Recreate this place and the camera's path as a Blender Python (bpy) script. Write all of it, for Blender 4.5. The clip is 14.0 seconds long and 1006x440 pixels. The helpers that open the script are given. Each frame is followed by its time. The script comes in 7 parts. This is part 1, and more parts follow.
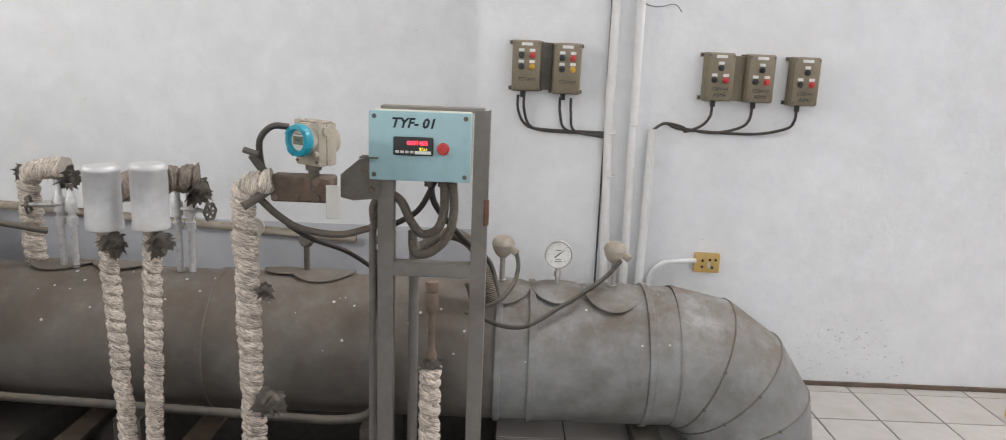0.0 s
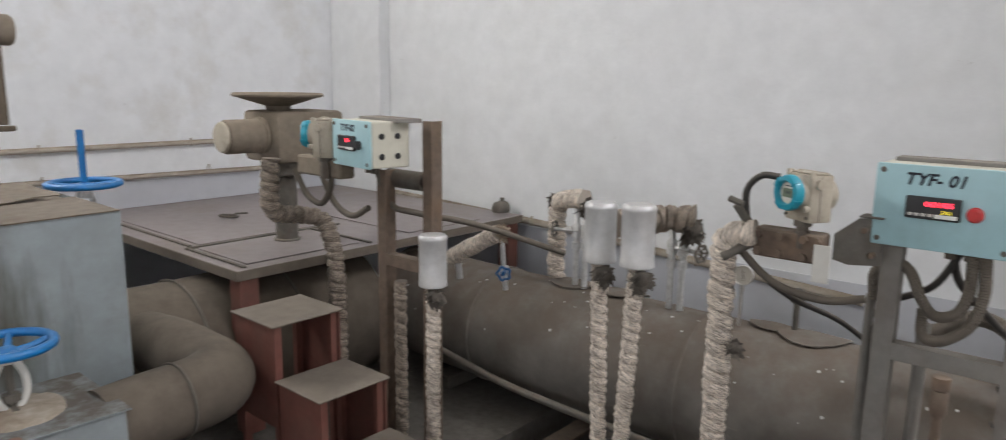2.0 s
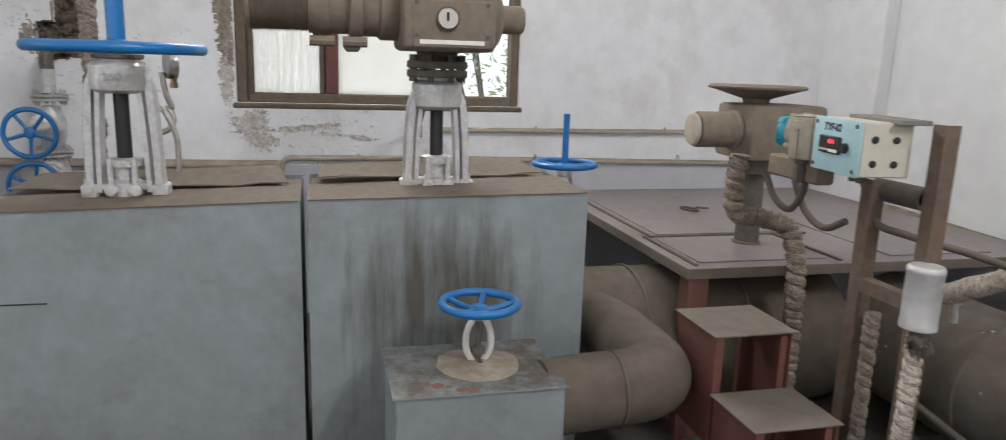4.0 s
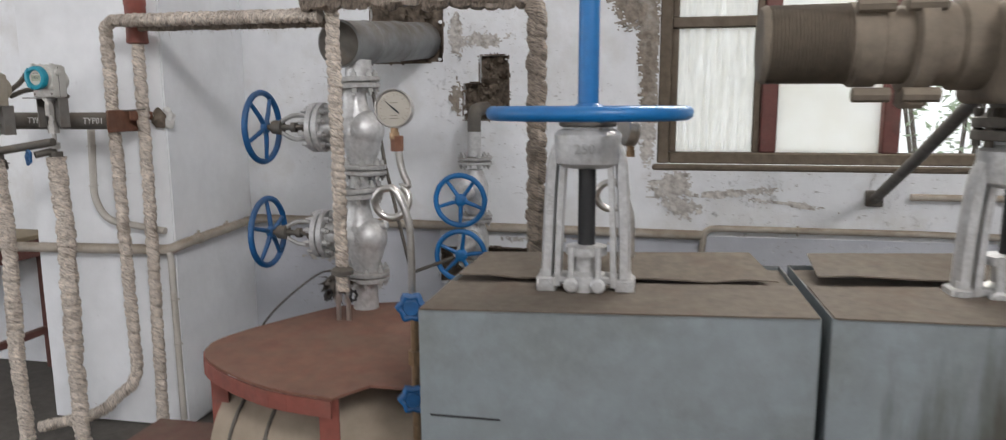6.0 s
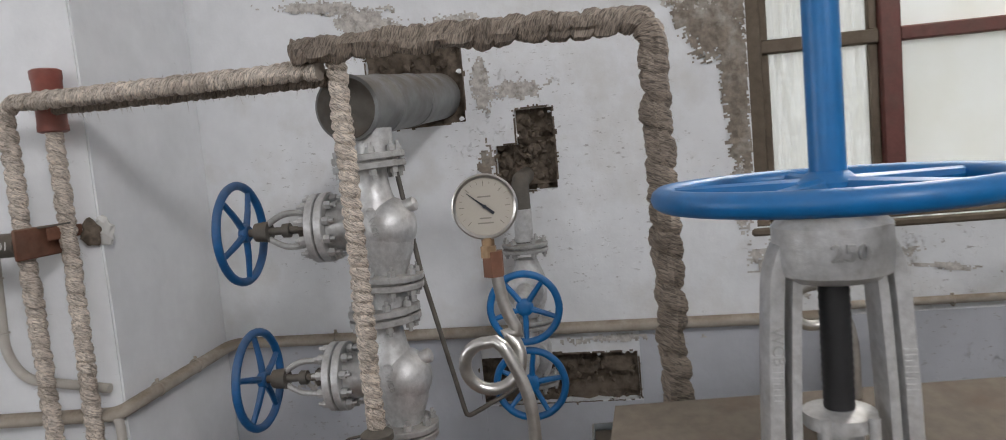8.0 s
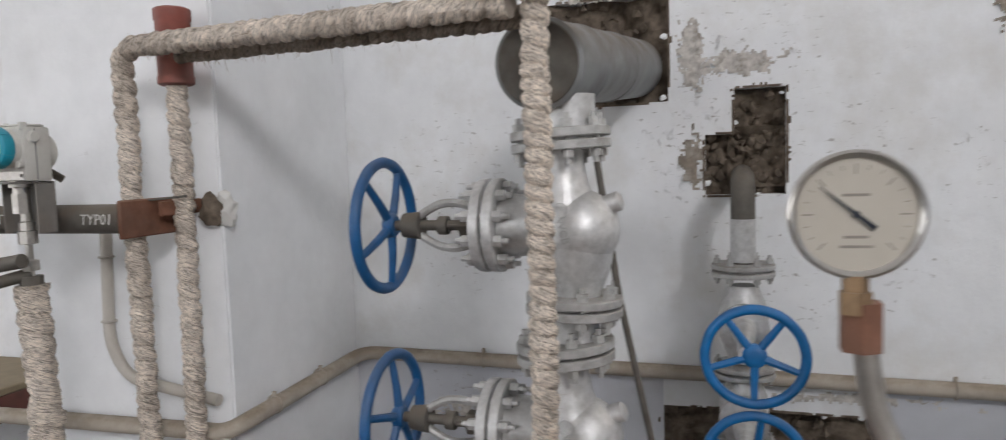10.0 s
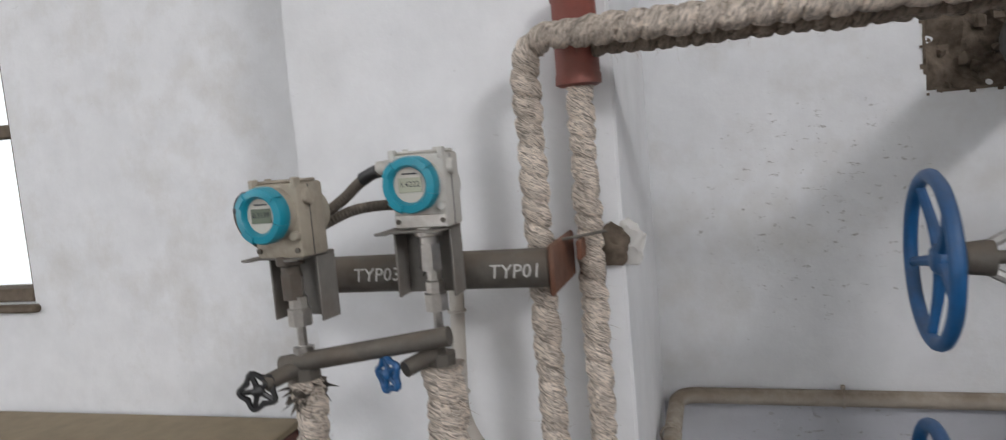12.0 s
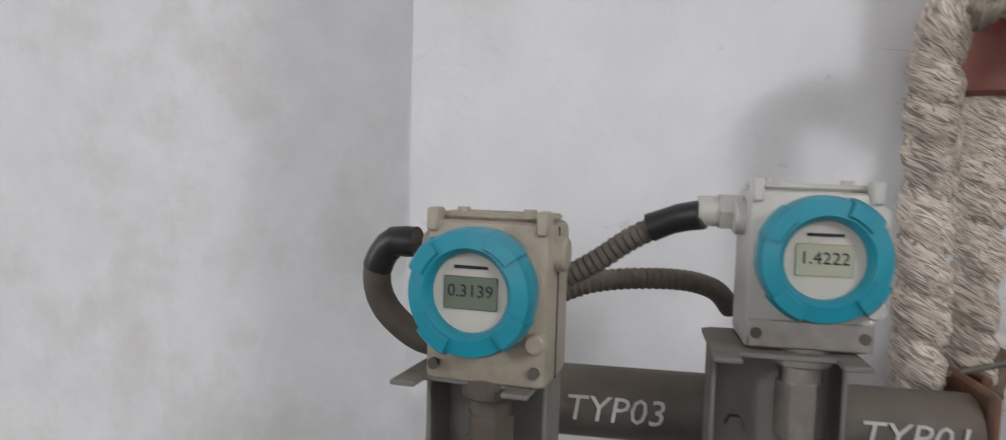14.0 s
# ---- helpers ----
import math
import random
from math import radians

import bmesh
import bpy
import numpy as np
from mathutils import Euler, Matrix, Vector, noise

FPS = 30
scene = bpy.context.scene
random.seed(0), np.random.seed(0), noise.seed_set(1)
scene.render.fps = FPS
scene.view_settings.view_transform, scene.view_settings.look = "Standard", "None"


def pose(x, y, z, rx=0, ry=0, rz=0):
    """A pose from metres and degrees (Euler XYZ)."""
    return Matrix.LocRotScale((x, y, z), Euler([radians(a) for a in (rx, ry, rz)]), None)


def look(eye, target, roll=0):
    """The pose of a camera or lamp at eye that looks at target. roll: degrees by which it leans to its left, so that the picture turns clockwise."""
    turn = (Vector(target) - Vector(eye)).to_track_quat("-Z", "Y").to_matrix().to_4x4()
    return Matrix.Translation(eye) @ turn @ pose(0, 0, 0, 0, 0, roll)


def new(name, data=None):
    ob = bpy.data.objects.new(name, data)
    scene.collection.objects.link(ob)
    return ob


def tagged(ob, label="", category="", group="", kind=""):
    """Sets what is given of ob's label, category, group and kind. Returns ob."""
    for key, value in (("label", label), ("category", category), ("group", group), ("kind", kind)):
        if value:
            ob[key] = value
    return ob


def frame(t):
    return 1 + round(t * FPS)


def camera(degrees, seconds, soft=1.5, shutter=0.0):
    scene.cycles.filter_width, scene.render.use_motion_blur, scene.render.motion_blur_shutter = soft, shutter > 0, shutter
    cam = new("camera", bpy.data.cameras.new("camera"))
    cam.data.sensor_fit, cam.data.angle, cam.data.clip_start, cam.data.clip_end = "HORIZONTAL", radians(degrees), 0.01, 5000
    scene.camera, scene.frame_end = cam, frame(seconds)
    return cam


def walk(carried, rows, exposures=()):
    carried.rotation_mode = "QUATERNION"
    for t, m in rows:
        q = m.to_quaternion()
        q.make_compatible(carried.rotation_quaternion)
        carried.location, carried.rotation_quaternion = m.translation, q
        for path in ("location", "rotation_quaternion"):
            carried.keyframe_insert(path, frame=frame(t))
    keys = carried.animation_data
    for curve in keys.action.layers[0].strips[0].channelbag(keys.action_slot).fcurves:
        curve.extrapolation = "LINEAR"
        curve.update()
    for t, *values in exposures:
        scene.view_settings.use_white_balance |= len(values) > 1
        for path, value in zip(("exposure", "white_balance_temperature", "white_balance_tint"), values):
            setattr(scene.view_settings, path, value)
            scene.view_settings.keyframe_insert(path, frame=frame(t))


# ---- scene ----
cam = camera(68.71, 14.0, 0.9, 0.35)
ROWS = [
    (0.0, -0.044, 0.039, 1.380, 77.79, -2.15, 0.80),
    (0.5, -0.059, 0.052, 1.377, 78.27, -1.48, 4.95),
    (1.0, -0.050, 0.094, 1.380, 78.57, -0.23, 16.47),
    (1.5, 0.034, 0.183, 1.401, 79.08, -0.60, 30.94),
    (2.0, 0.021, 0.201, 1.409, 79.33, -0.79, 40.76),
    (4.5, -0.260, 0.317, 1.395, 79.17, -0.52, 80.62),
    (5.0, -0.403, 0.119, 1.411, 80.93, 1.05, 82.97),
    (5.5, -0.553, -0.011, 1.412, 79.85, -0.47, 92.05),
    (6.0, -0.803, -0.154, 1.436, 80.97, 0.23, 101.21),
    (6.5, -0.944, -0.381, 1.473, 85.23, 2.16, 98.22),
    (7.0, -1.101, -0.521, 1.508, 84.45, 5.30, 96.47),
    (9.5, -2.063, -0.807, 1.503, 86.35, 1.88, 103.38),
    (10.0, -2.072, -0.936, 1.476, 85.40, 1.85, 107.65),
    (10.5, -2.027, -1.180, 1.502, 84.51, 5.53, 105.89),
    (11.0, -2.070, -1.412, 1.523, 85.19, 4.21, 107.25),
    (11.5, -2.176, -1.693, 1.546, 84.71, 2.70, 110.62),
    (12.0, -2.191, -1.982, 1.585, 84.22, 4.88, 106.02),
    (12.5, -2.344, -2.212, 1.603, 87.96, 4.86, 102.58),
    (13.0, -2.492, -2.386, 1.611, 88.83, 2.58, 98.66),
    (13.5, -2.627, -2.503, 1.585, 85.60, 0.25, 98.00),
    (14.0, -2.700, -2.565, 1.593, 86.05, -1.68, 100.24),
]
walk(cam, [(t, pose(x, y, z, rx, ry, rz)) for t, x, y, z, rx, ry, rz in ROWS],
     [(0.0, 0.2), (1.0, 0.1), (1.5, 0.0), (2.0, -0.08), (4.5, -0.07), (5.5, 0.05), (6.5, -0.36), (7.2, -0.4), (9.5, -0.17), (10.2, -0.1), (11.0, -0.1), (11.5, -0.24), (12.5, -0.26), (13.5, -0.34), (14.0, -0.3)])

# ---- world, sun and daylight ----
world = bpy.data.worlds.new("sky")
scene.world = world
world.use_nodes = True
wn = world.node_tree
sky = wn.nodes.new("ShaderNodeTexSky")
sky.sky_type, sky.sun_disc = "NISHITA", False
sky.sun_elevation, sky.sun_rotation = radians(42), radians(60)
wn.links.new(sky.outputs[0], wn.nodes["Background"].inputs[0])
wn.nodes["Background"].inputs[1].default_value = 0.12

sun = new("sun", bpy.data.lights.new("sun", "SUN"))
sun.data.energy, sun.data.angle, sun.data.color = 2.5, radians(0.6), (1.0, 0.95, 0.86)
sun.matrix_basis = look((6, -5, 9), (0, 0, 0))


def sky_lamp(eye, target, width, height, watts, colour=(0.992, 0.975, 1.0)):
    """Daylight area lamp set in a window or door opening; most openings are added."""
    ob = new("daylight", bpy.data.lights.new("daylight", "AREA"))
    ob.data.shape, ob.data.size, ob.data.size_y = "RECTANGLE", width, height
    ob.data.energy, ob.data.color = watts, colour
    ob.matrix_basis = look(eye, target)
    return ob


# main lamp placed by shadow direction; its high north opening is added, unseen
sky_lamp((2.9, 3.12, 5.25), (-0.6, -4.2, 1.2), 1.7, 1.1, 340)
# fill lamps in added, unseen east and south openings, for column and north wall
sky_lamp((4.36, -4.3, 2.6), (-3.0, -3.0, 1.8), 2.6, 2.2, 75)
sky_lamp((-1.0, -7.95, 2.3), (-0.3, 0.0, 2.0), 3.0, 2.6, 105)
# lamp added in the west window's unseen top row to light the north wall
sky_lamp((-4.3, 0.64, 2.75), (-1.5, 2.2, 1.6), 1.3, 0.42, 68, (1.0, 0.97, 0.93))
scene.view_settings.exposure = 0.0


# ---- materials ----
def material(name, colour, rough=0.6, metal=0.0, grain=40.0, grain_amount=0.12, stain=None, stain_scale=2.5, stain_amount=0.35,
             bump=0.15, bump_scale=60.0, dust=0.0, dust_colour=(0.23, 0.19, 0.145), random_tone=0.0, spec=0.5):
    """Paint, metal or stone with fine grain, broad stains, relief and dust that lies on upward faces."""
    m = bpy.data.materials.new(name)
    m.use_nodes = True
    nt = m.node_tree
    bsdf = nt.nodes["Principled BSDF"]
    co = nt.nodes.new("ShaderNodeTexCoord")

    def noise_tex(scale, detail=4.0, rough_=0.6):
        n = nt.nodes.new("ShaderNodeTexNoise")
        n.inputs["Scale"].default_value, n.inputs["Detail"].default_value, n.inputs["Roughness"].default_value = scale, detail, rough_
        nt.links.new(co.outputs["Object"], n.inputs["Vector"])
        return n.outputs["Fac"]

    def ramp(fac, lo, hi):
        r = nt.nodes.new("ShaderNodeMapRange")
        r.inputs["From Min"].default_value, r.inputs["From Max"].default_value = lo, hi
        nt.links.new(fac, r.inputs["Value"])
        return r.outputs["Result"]

    def mix(fac, a, b, kind="MIX"):
        x = nt.nodes.new("ShaderNodeMix")
        x.data_type, x.blend_type = "RGBA", kind
        for socket, value in ((x.inputs["Factor"], fac), (x.inputs["A"], a), (x.inputs["B"], b)):
            if isinstance(value, (int, float)):
                socket.default_value = value
            elif isinstance(value, tuple):
                socket.default_value = (*value, 1)
            else:
                nt.links.new(value, socket)
        return x.outputs["Result"]

    def times(a, b):
        x = nt.nodes.new("ShaderNodeMath")
        x.operation = "MULTIPLY"
        nt.links.new(a, x.inputs[0])
        if isinstance(b, float):
            x.inputs[1].default_value = b
        else:
            nt.links.new(b, x.inputs[1])
        return x.outputs[0]

    fine = noise_tex(grain, 5.0)
    g = ramp(fine, 0.3, 0.7)
    dark = tuple(c * (1 - grain_amount) for c in colour)
    light = tuple(min(1.0, c * (1 + grain_amount * 0.6)) for c in colour)
    col = mix(g, dark, light)
    broad = noise_tex(stain_scale, 6.0, 0.65)
    if stain:
        s = times(ramp(broad, 0.5, 0.72), float(stain_amount))
        col = mix(s, col, stain)
    if random_tone:
        info = nt.nodes.new("ShaderNodeObjectInfo")
        tone = ramp(info.outputs["Random"], 0.0, 1.0)
        col = mix(times(tone, float(random_tone)), col, (0.12, 0.11, 0.1))
    rough_out = None
    if dust:
        geo = nt.nodes.new("ShaderNodeNewGeometry")
        sep = nt.nodes.new("ShaderNodeSeparateXYZ")
        nt.links.new(geo.outputs["Normal"], sep.inputs[0])
        up = ramp(sep.outputs["Z"], -0.2, 0.75)
        d = times(times(up, ramp(noise_tex(9.0, 6.0, 0.7), 0.25, 0.6)), float(dust))
        col = mix(d, col, dust_colour)
        rough_out = mix(d, (rough,) * 3, (0.95,) * 3)
    nt.links.new(col, bsdf.inputs["Base Color"])
    if rough_out:
        nt.links.new(rough_out, bsdf.inputs["Roughness"])
    else:
        bsdf.inputs["Roughness"].default_value = rough
    bsdf.inputs["Metallic"].default_value = metal
    bsdf.inputs["Specular IOR Level"].default_value = spec
    if bump:
        b = nt.nodes.new("ShaderNodeBump")
        b.inputs["Strength"].default_value, b.inputs["Distance"].default_value = bump, 0.004
        nt.links.new(noise_tex(bump_scale, 5.0), b.inputs["Height"])
        nt.links.new(b.outputs[0], bsdf.inputs["Normal"])
    return m


def plaster(name, spots=(), colour=(0.78, 0.79, 0.8), mottle=0.15):
    """Whitewashed plaster: trowel relief, faint grey marks, and cement showing where the coat has flaked off (spots: centre, radius, amount)."""
    m = material(name, colour, 0.85, 0, 9.0, 0.06, (0.6, 0.58, 0.54), 1.6 + 4.0 * (mottle - 0.15), mottle, 0.45, 26.0, spec=0.2)
    nt = m.node_tree
    bsdf = nt.nodes["Principled BSDF"]
    col = bsdf.inputs["Base Color"].links[0].from_socket
    co = nt.nodes.new("ShaderNodeTexCoord")

    def node(kind, **values):
        n = nt.nodes.new(kind)
        for k, v in values.items():
            n.inputs[k].default_value = v
        return n

    def math_(op, a, b):
        n = nt.nodes.new("ShaderNodeMath")
        n.operation, n.use_clamp = op, False
        for s, v in ((n.inputs[0], a), (n.inputs[1], b)):
            if isinstance(v, (int, float)):
                s.default_value = v
            else:
                nt.links.new(v, s)
        return n.outputs[0]

    # small dark scuffs all over
    scuff = node("ShaderNodeTexNoise", Scale=16.0, Detail=8.0, Roughness=0.75)
    long_ = nt.nodes.new("ShaderNodeMapping")
    long_.inputs["Scale"].default_value = (0.7, 0.7, 1.7)
    nt.links.new(co.outputs["Object"], long_.inputs["Vector"])
    nt.links.new(long_.outputs[0], scuff.inputs["Vector"])
    r = node("ShaderNodeMapRange")
    r.inputs["From Min"].default_value, r.inputs["From Max"].default_value = 0.66, 0.72
    nt.links.new(scuff.outputs["Fac"], r.inputs["Value"])
    total = math_("MULTIPLY", r.outputs[0], 0.42)
    flake = node("ShaderNodeTexNoise", Scale=19.0, Detail=10.0, Roughness=0.8)
    nt.links.new(co.outputs["Object"], flake.inputs["Vector"])
    flaked = spot_near = None
    for centre, radius, amount in spots:
        d = nt.nodes.new("ShaderNodeVectorMath")
        d.operation = "DISTANCE"
        nt.links.new(co.outputs["Object"], d.inputs[0])
        d.inputs[1].default_value = centre
        near = math_("SUBTRACT", 1.0, math_("DIVIDE", d.outputs["Value"], radius))
        near = math_("MAXIMUM", near, 0.0)
        near = math_("MINIMUM", math_("MULTIPLY", near, 2.0), 1.0)
        f = math_("ADD", flake.outputs["Fac"], math_("MULTIPLY", math_("SUBTRACT", near, 1.0), 0.6))
        s = node("ShaderNodeMapRange")
        s.inputs["From Min"].default_value, s.inputs["From Max"].default_value = 0.62 - 0.2 * amount, 0.72 - 0.2 * amount
        nt.links.new(f, s.inputs["Value"])
        flaked = s.outputs[0] if flaked is None else math_("MAXIMUM", flaked, s.outputs[0])
        spot_near = near if spot_near is None else math_("MAXIMUM", spot_near, near)
    x = nt.nodes.new("ShaderNodeMix")
    x.data_type = "RGBA"
    nt.links.new(total, x.inputs["Factor"])
    nt.links.new(col, x.inputs["A"])
    x.inputs["B"].default_value = (0.36, 0.34, 0.32, 1)
    col = x.outputs["Result"]
    if flaked is not None:
        # dark specks and scratches where mortar was thrown and the coat is pitted
        mapped = nt.nodes.new("ShaderNodeMapping")
        mapped.inputs["Scale"].default_value = (1.0, 0.6, 1.5)
        nt.links.new(co.outputs["Object"], mapped.inputs["Vector"])
        dots = node("ShaderNodeTexNoise", Scale=42.0, Detail=6.0, Roughness=0.7)
        nt.links.new(mapped.outputs[0], dots.inputs["Vector"])
        p = node("ShaderNodeMapRange")
        p.inputs["From Min"].default_value, p.inputs["From Max"].default_value = 0.6, 0.66
        nt.links.new(math_("ADD", dots.outputs["Fac"], math_("MULTIPLY", math_("SUBTRACT", spot_near, 1.0), 0.12)), p.inputs["Value"])
        z = nt.nodes.new("ShaderNodeMix")
        z.data_type = "RGBA"
        nt.links.new(math_("MULTIPLY", math_("MULTIPLY", p.outputs[0], spot_near), 0.55), z.inputs["Factor"])
        nt.links.new(col, z.inputs["A"])
        z.inputs["B"].default_value = (0.2, 0.17, 0.14, 1)
        col = z.outputs["Result"]
        grit = node("ShaderNodeTexNoise", Scale=55.0, Detail=5.0)
        nt.links.new(co.outputs["Object"], grit.inputs["Vector"])
        cem = nt.nodes.new("ShaderNodeMix")
        cem.data_type = "RGBA"
        nt.links.new(grit.outputs["Fac"], cem.inputs["Factor"])
        cem.inputs["A"].default_value, cem.inputs["B"].default_value = (0.22, 0.2, 0.18, 1), (0.66, 0.63, 0.58, 1)
        y = nt.nodes.new("ShaderNodeMix")
        y.data_type = "RGBA"
        nt.links.new(math_("MULTIPLY", flaked, 0.75), y.inputs["Factor"])
        nt.links.new(col, y.inputs["A"])
        nt.links.new(cem.outputs["Result"], y.inputs["B"])
        col = y.outputs["Result"]
        b = node("ShaderNodeBump", Strength=0.6, Distance=0.01)
        b.invert = True
        nt.links.new(flaked, b.inputs["Height"])
        old = bsdf.inputs["Normal"].links[0].from_socket
        nt.links.new(old, b.inputs["Normal"])
        nt.links.new(b.outputs[0], bsdf.inputs["Normal"])
    nt.links.new(col, bsdf.inputs["Base Color"])
    return m


def rope_material(name, colour, dirt):
    """Twisted jute cord wound round a pipe: strands run across the coils, soiled with soot and dust."""
    m = material(name, colour, 0.62, 0, 25.0, 0.2, dirt, 4.0, 0.75, 0.0, 40.0, dust=0.3, spec=0.35)
    nt = m.node_tree
    bsdf = nt.nodes["Principled BSDF"]
    uv = nt.nodes.new("ShaderNodeUVMap")
    uv.uv_map = "wrap"
    lie = nt.nodes.new("ShaderNodeMapping")
    lie.vector_type = "TEXTURE"
    lie.inputs["Rotation"].default_value, lie.inputs["Scale"].default_value = (0, 0, -0.28), (0.04, 0.0044, 1.0)
    nt.links.new(uv.outputs[0], lie.inputs["Vector"])
    w = nt.nodes.new("ShaderNodeTexNoise")
    w.inputs["Scale"].default_value, w.inputs["Detail"].default_value, w.inputs["Distortion"].default_value = 1.0, 3.0, 1.6
    nt.links.new(lie.outputs[0], w.inputs["Vector"])
    col = bsdf.inputs["Base Color"].links[0].from_socket
    x = nt.nodes.new("ShaderNodeMix")
    x.data_type, x.blend_type = "RGBA", "MULTIPLY"
    r = nt.nodes.new("ShaderNodeMapRange")
    r.inputs["From Min"].default_value, r.inputs["From Max"].default_value = 0.36, 0.6
    r.inputs["To Min"].default_value, r.inputs["To Max"].default_value = 0.36, 1.12
    nt.links.new(w.outputs["Fac"], r.inputs["Value"])
    x.inputs["Factor"].default_value = 1.0
    nt.links.new(col, x.inputs["A"])
    nt.links.new(r.outputs[0], x.inputs["B"])
    nt.links.new(x.outputs["Result"], bsdf.inputs["Base Color"])
    b = nt.nodes.new("ShaderNodeBump")
    b.inputs["Strength"].default_value, b.inputs["Distance"].default_value = 0.9, 0.004
    nt.links.new(w.outputs["Fac"], b.inputs["Height"])
    nt.links.new(b.outputs[0], bsdf.inputs["Normal"])
    return m


def glow(name, colour, strength):
    m = bpy.data.materials.new(name)
    m.use_nodes = True
    b = m.node_tree.nodes["Principled BSDF"]
    b.inputs["Base Color"].default_value = (*colour, 1)
    b.inputs["Emission Color"].default_value, b.inputs["Emission Strength"].default_value = (*colour, 1), strength
    return m


def glass(name, rough, dirt, ripple=0.0):
    """Window glass; dirt is the share of grime that scatters the light."""
    m = bpy.data.materials.new(name)
    m.use_nodes = True
    nt = m.node_tree
    out = nt.nodes["Material Output"]
    b = nt.nodes["Principled BSDF"]
    b.inputs["Transmission Weight"].default_value, b.inputs["Roughness"].default_value = 1.0, rough
    b.inputs["IOR"].default_value = 1.1
    t = nt.nodes.new("ShaderNodeBsdfTranslucent")
    t.inputs[0].default_value = (0.8, 0.79, 0.75, 1)
    co = nt.nodes.new("ShaderNodeTexCoord")
    n = nt.nodes.new("ShaderNodeTexNoise")
    n.inputs["Scale"].default_value, n.inputs["Detail"].default_value = 6.0, 6.0
    nt.links.new(co.outputs["Object"], n.inputs["Vector"])
    r = nt.nodes.new("ShaderNodeMapRange")
    r.inputs["From Min"].default_value, r.inputs["From Max"].default_value = 0.35, 0.7
    r.inputs["To Min"].default_value, r.inputs["To Max"].default_value = dirt * 0.7, min(1.0, dirt * 1.2)
    nt.links.new(n.outputs["Fac"], r.inputs["Value"])
    if ripple:
        mp = nt.nodes.new("ShaderNodeMapping")
        mp.inputs["Scale"].default_value = (1.0, 26.0, 3.0)
        nt.links.new(co.outputs["Object"], mp.inputs["Vector"])
        nt.links.new(mp.outputs[0], n.inputs["Vector"])
        n.inputs["Scale"].default_value = 1.6
        bp = nt.nodes.new("ShaderNodeBump")
        bp.inputs["Strength"].default_value = ripple
        nt.links.new(n.outputs["Fac"], bp.inputs["Height"])
        nt.links.new(bp.outputs[0], b.inputs["Normal"])
    mix = nt.nodes.new("ShaderNodeMixShader")
    nt.links.new(r.outputs[0], mix.inputs[0])
    nt.links.new(b.outputs[0], mix.inputs[1])
    nt.links.new(t.outputs[0], mix.inputs[2])
    nt.links.new(mix.outputs[0], out.inputs[0])
    return m


PLASTER_W = plaster("white_plaster_flaked", [((-4.24, -0.3, 1.45), 0.2, 0.1), ((-4.24, 0.35, 1.0), 0.5, 0.25), ((-4.24, 1.0, 0.98), 0.5, 0.2), ((-4.24, -0.95, 1.75), 0.4, 0.15),
                                             ((-4.24, -1.02, 1.5), 0.34, 0.3), ((-4.24, -0.62, 1.2), 0.3, 0.1), ((-4.24, -1.45, 0.7), 0.25, 0.35),
                                             ((-4.24, -1.75, 1.35), 0.5, -0.6), ((-4.24, -0.75, 1.3), 0.6, -0.6)], mottle=0.6)
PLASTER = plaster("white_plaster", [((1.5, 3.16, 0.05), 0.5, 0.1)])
PLASTER_DIRTY = plaster("grey_plaster", [((-4.0, -2.16, 0.6), 0.8, 0.2)], (0.62, 0.61, 0.58))
# dado paint, darkened so shade below the window sits in its colour
DADO_SHADED = plaster("shaded_pale_blue_plaster", [((-4.24, 0.7, 0.75), 0.6, 0.1), ((-4.24, -1.7, 0.6), 0.5, 0.1)], (0.54, 0.55, 0.585))
CEILING = material("ceiling_paint", (0.75, 0.75, 0.74), 0.9, bump_scale=15)
CONCRETE = material("dusty_concrete", (0.1, 0.09, 0.078), 0.95, 0, 30, 0.25, (0.08, 0.07, 0.06), 2.0, 0.6, 0.4, 25)
RUBBLE = material("broken_mortar", (0.16, 0.128, 0.1), 1.0, 0, 35, 0.5, (0.2, 0.16, 0.12), 8.0, 0.7, 1.0, 30, spec=0.1)
TILE = material("white_floor_tile", (0.47, 0.44, 0.41), 0.45, 0, 20, 0.1, (0.3, 0.26, 0.21), 5.0, 0.6, 0.02, 30, random_tone=0.08)
GROUT = material("tile_joint", (0.09, 0.075, 0.06), 0.95)
CLADDING = material("dusty_aluminium_cladding", (0.3, 0.31, 0.315), 0.55, 0.5, 14, 0.16, (0.115, 0.1, 0.082), 2.2, 0.75, 0.12, 30, dust=0.9, dust_colour=(0.21, 0.175, 0.14))
CLADDING_DUSTY = material("brown_dusted_cladding", (0.2, 0.185, 0.165), 0.65, 0.3, 14, 0.2, (0.12, 0.098, 0.078), 2.4, 0.8, 0.12, 30, dust=0.9, dust_colour=(0.17, 0.135, 0.105))
SHEET = material("grey_galvanised_sheet", (0.315, 0.355, 0.37), 0.5, 0.35, 10, 0.1, (0.14, 0.135, 0.11), 2.6, 0.6, 0.06, 20, dust=0.95, dust_colour=(0.125, 0.104, 0.082))
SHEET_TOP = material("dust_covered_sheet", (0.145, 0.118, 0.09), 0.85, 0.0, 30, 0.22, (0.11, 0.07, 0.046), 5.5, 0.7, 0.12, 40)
SILVER = material("silver_painted_steel", (0.62, 0.62, 0.615), 0.36, 0.45, 60, 0.2, (0.28, 0.26, 0.23), 24.0, 0.4, 0.3, 90, dust=0.25)
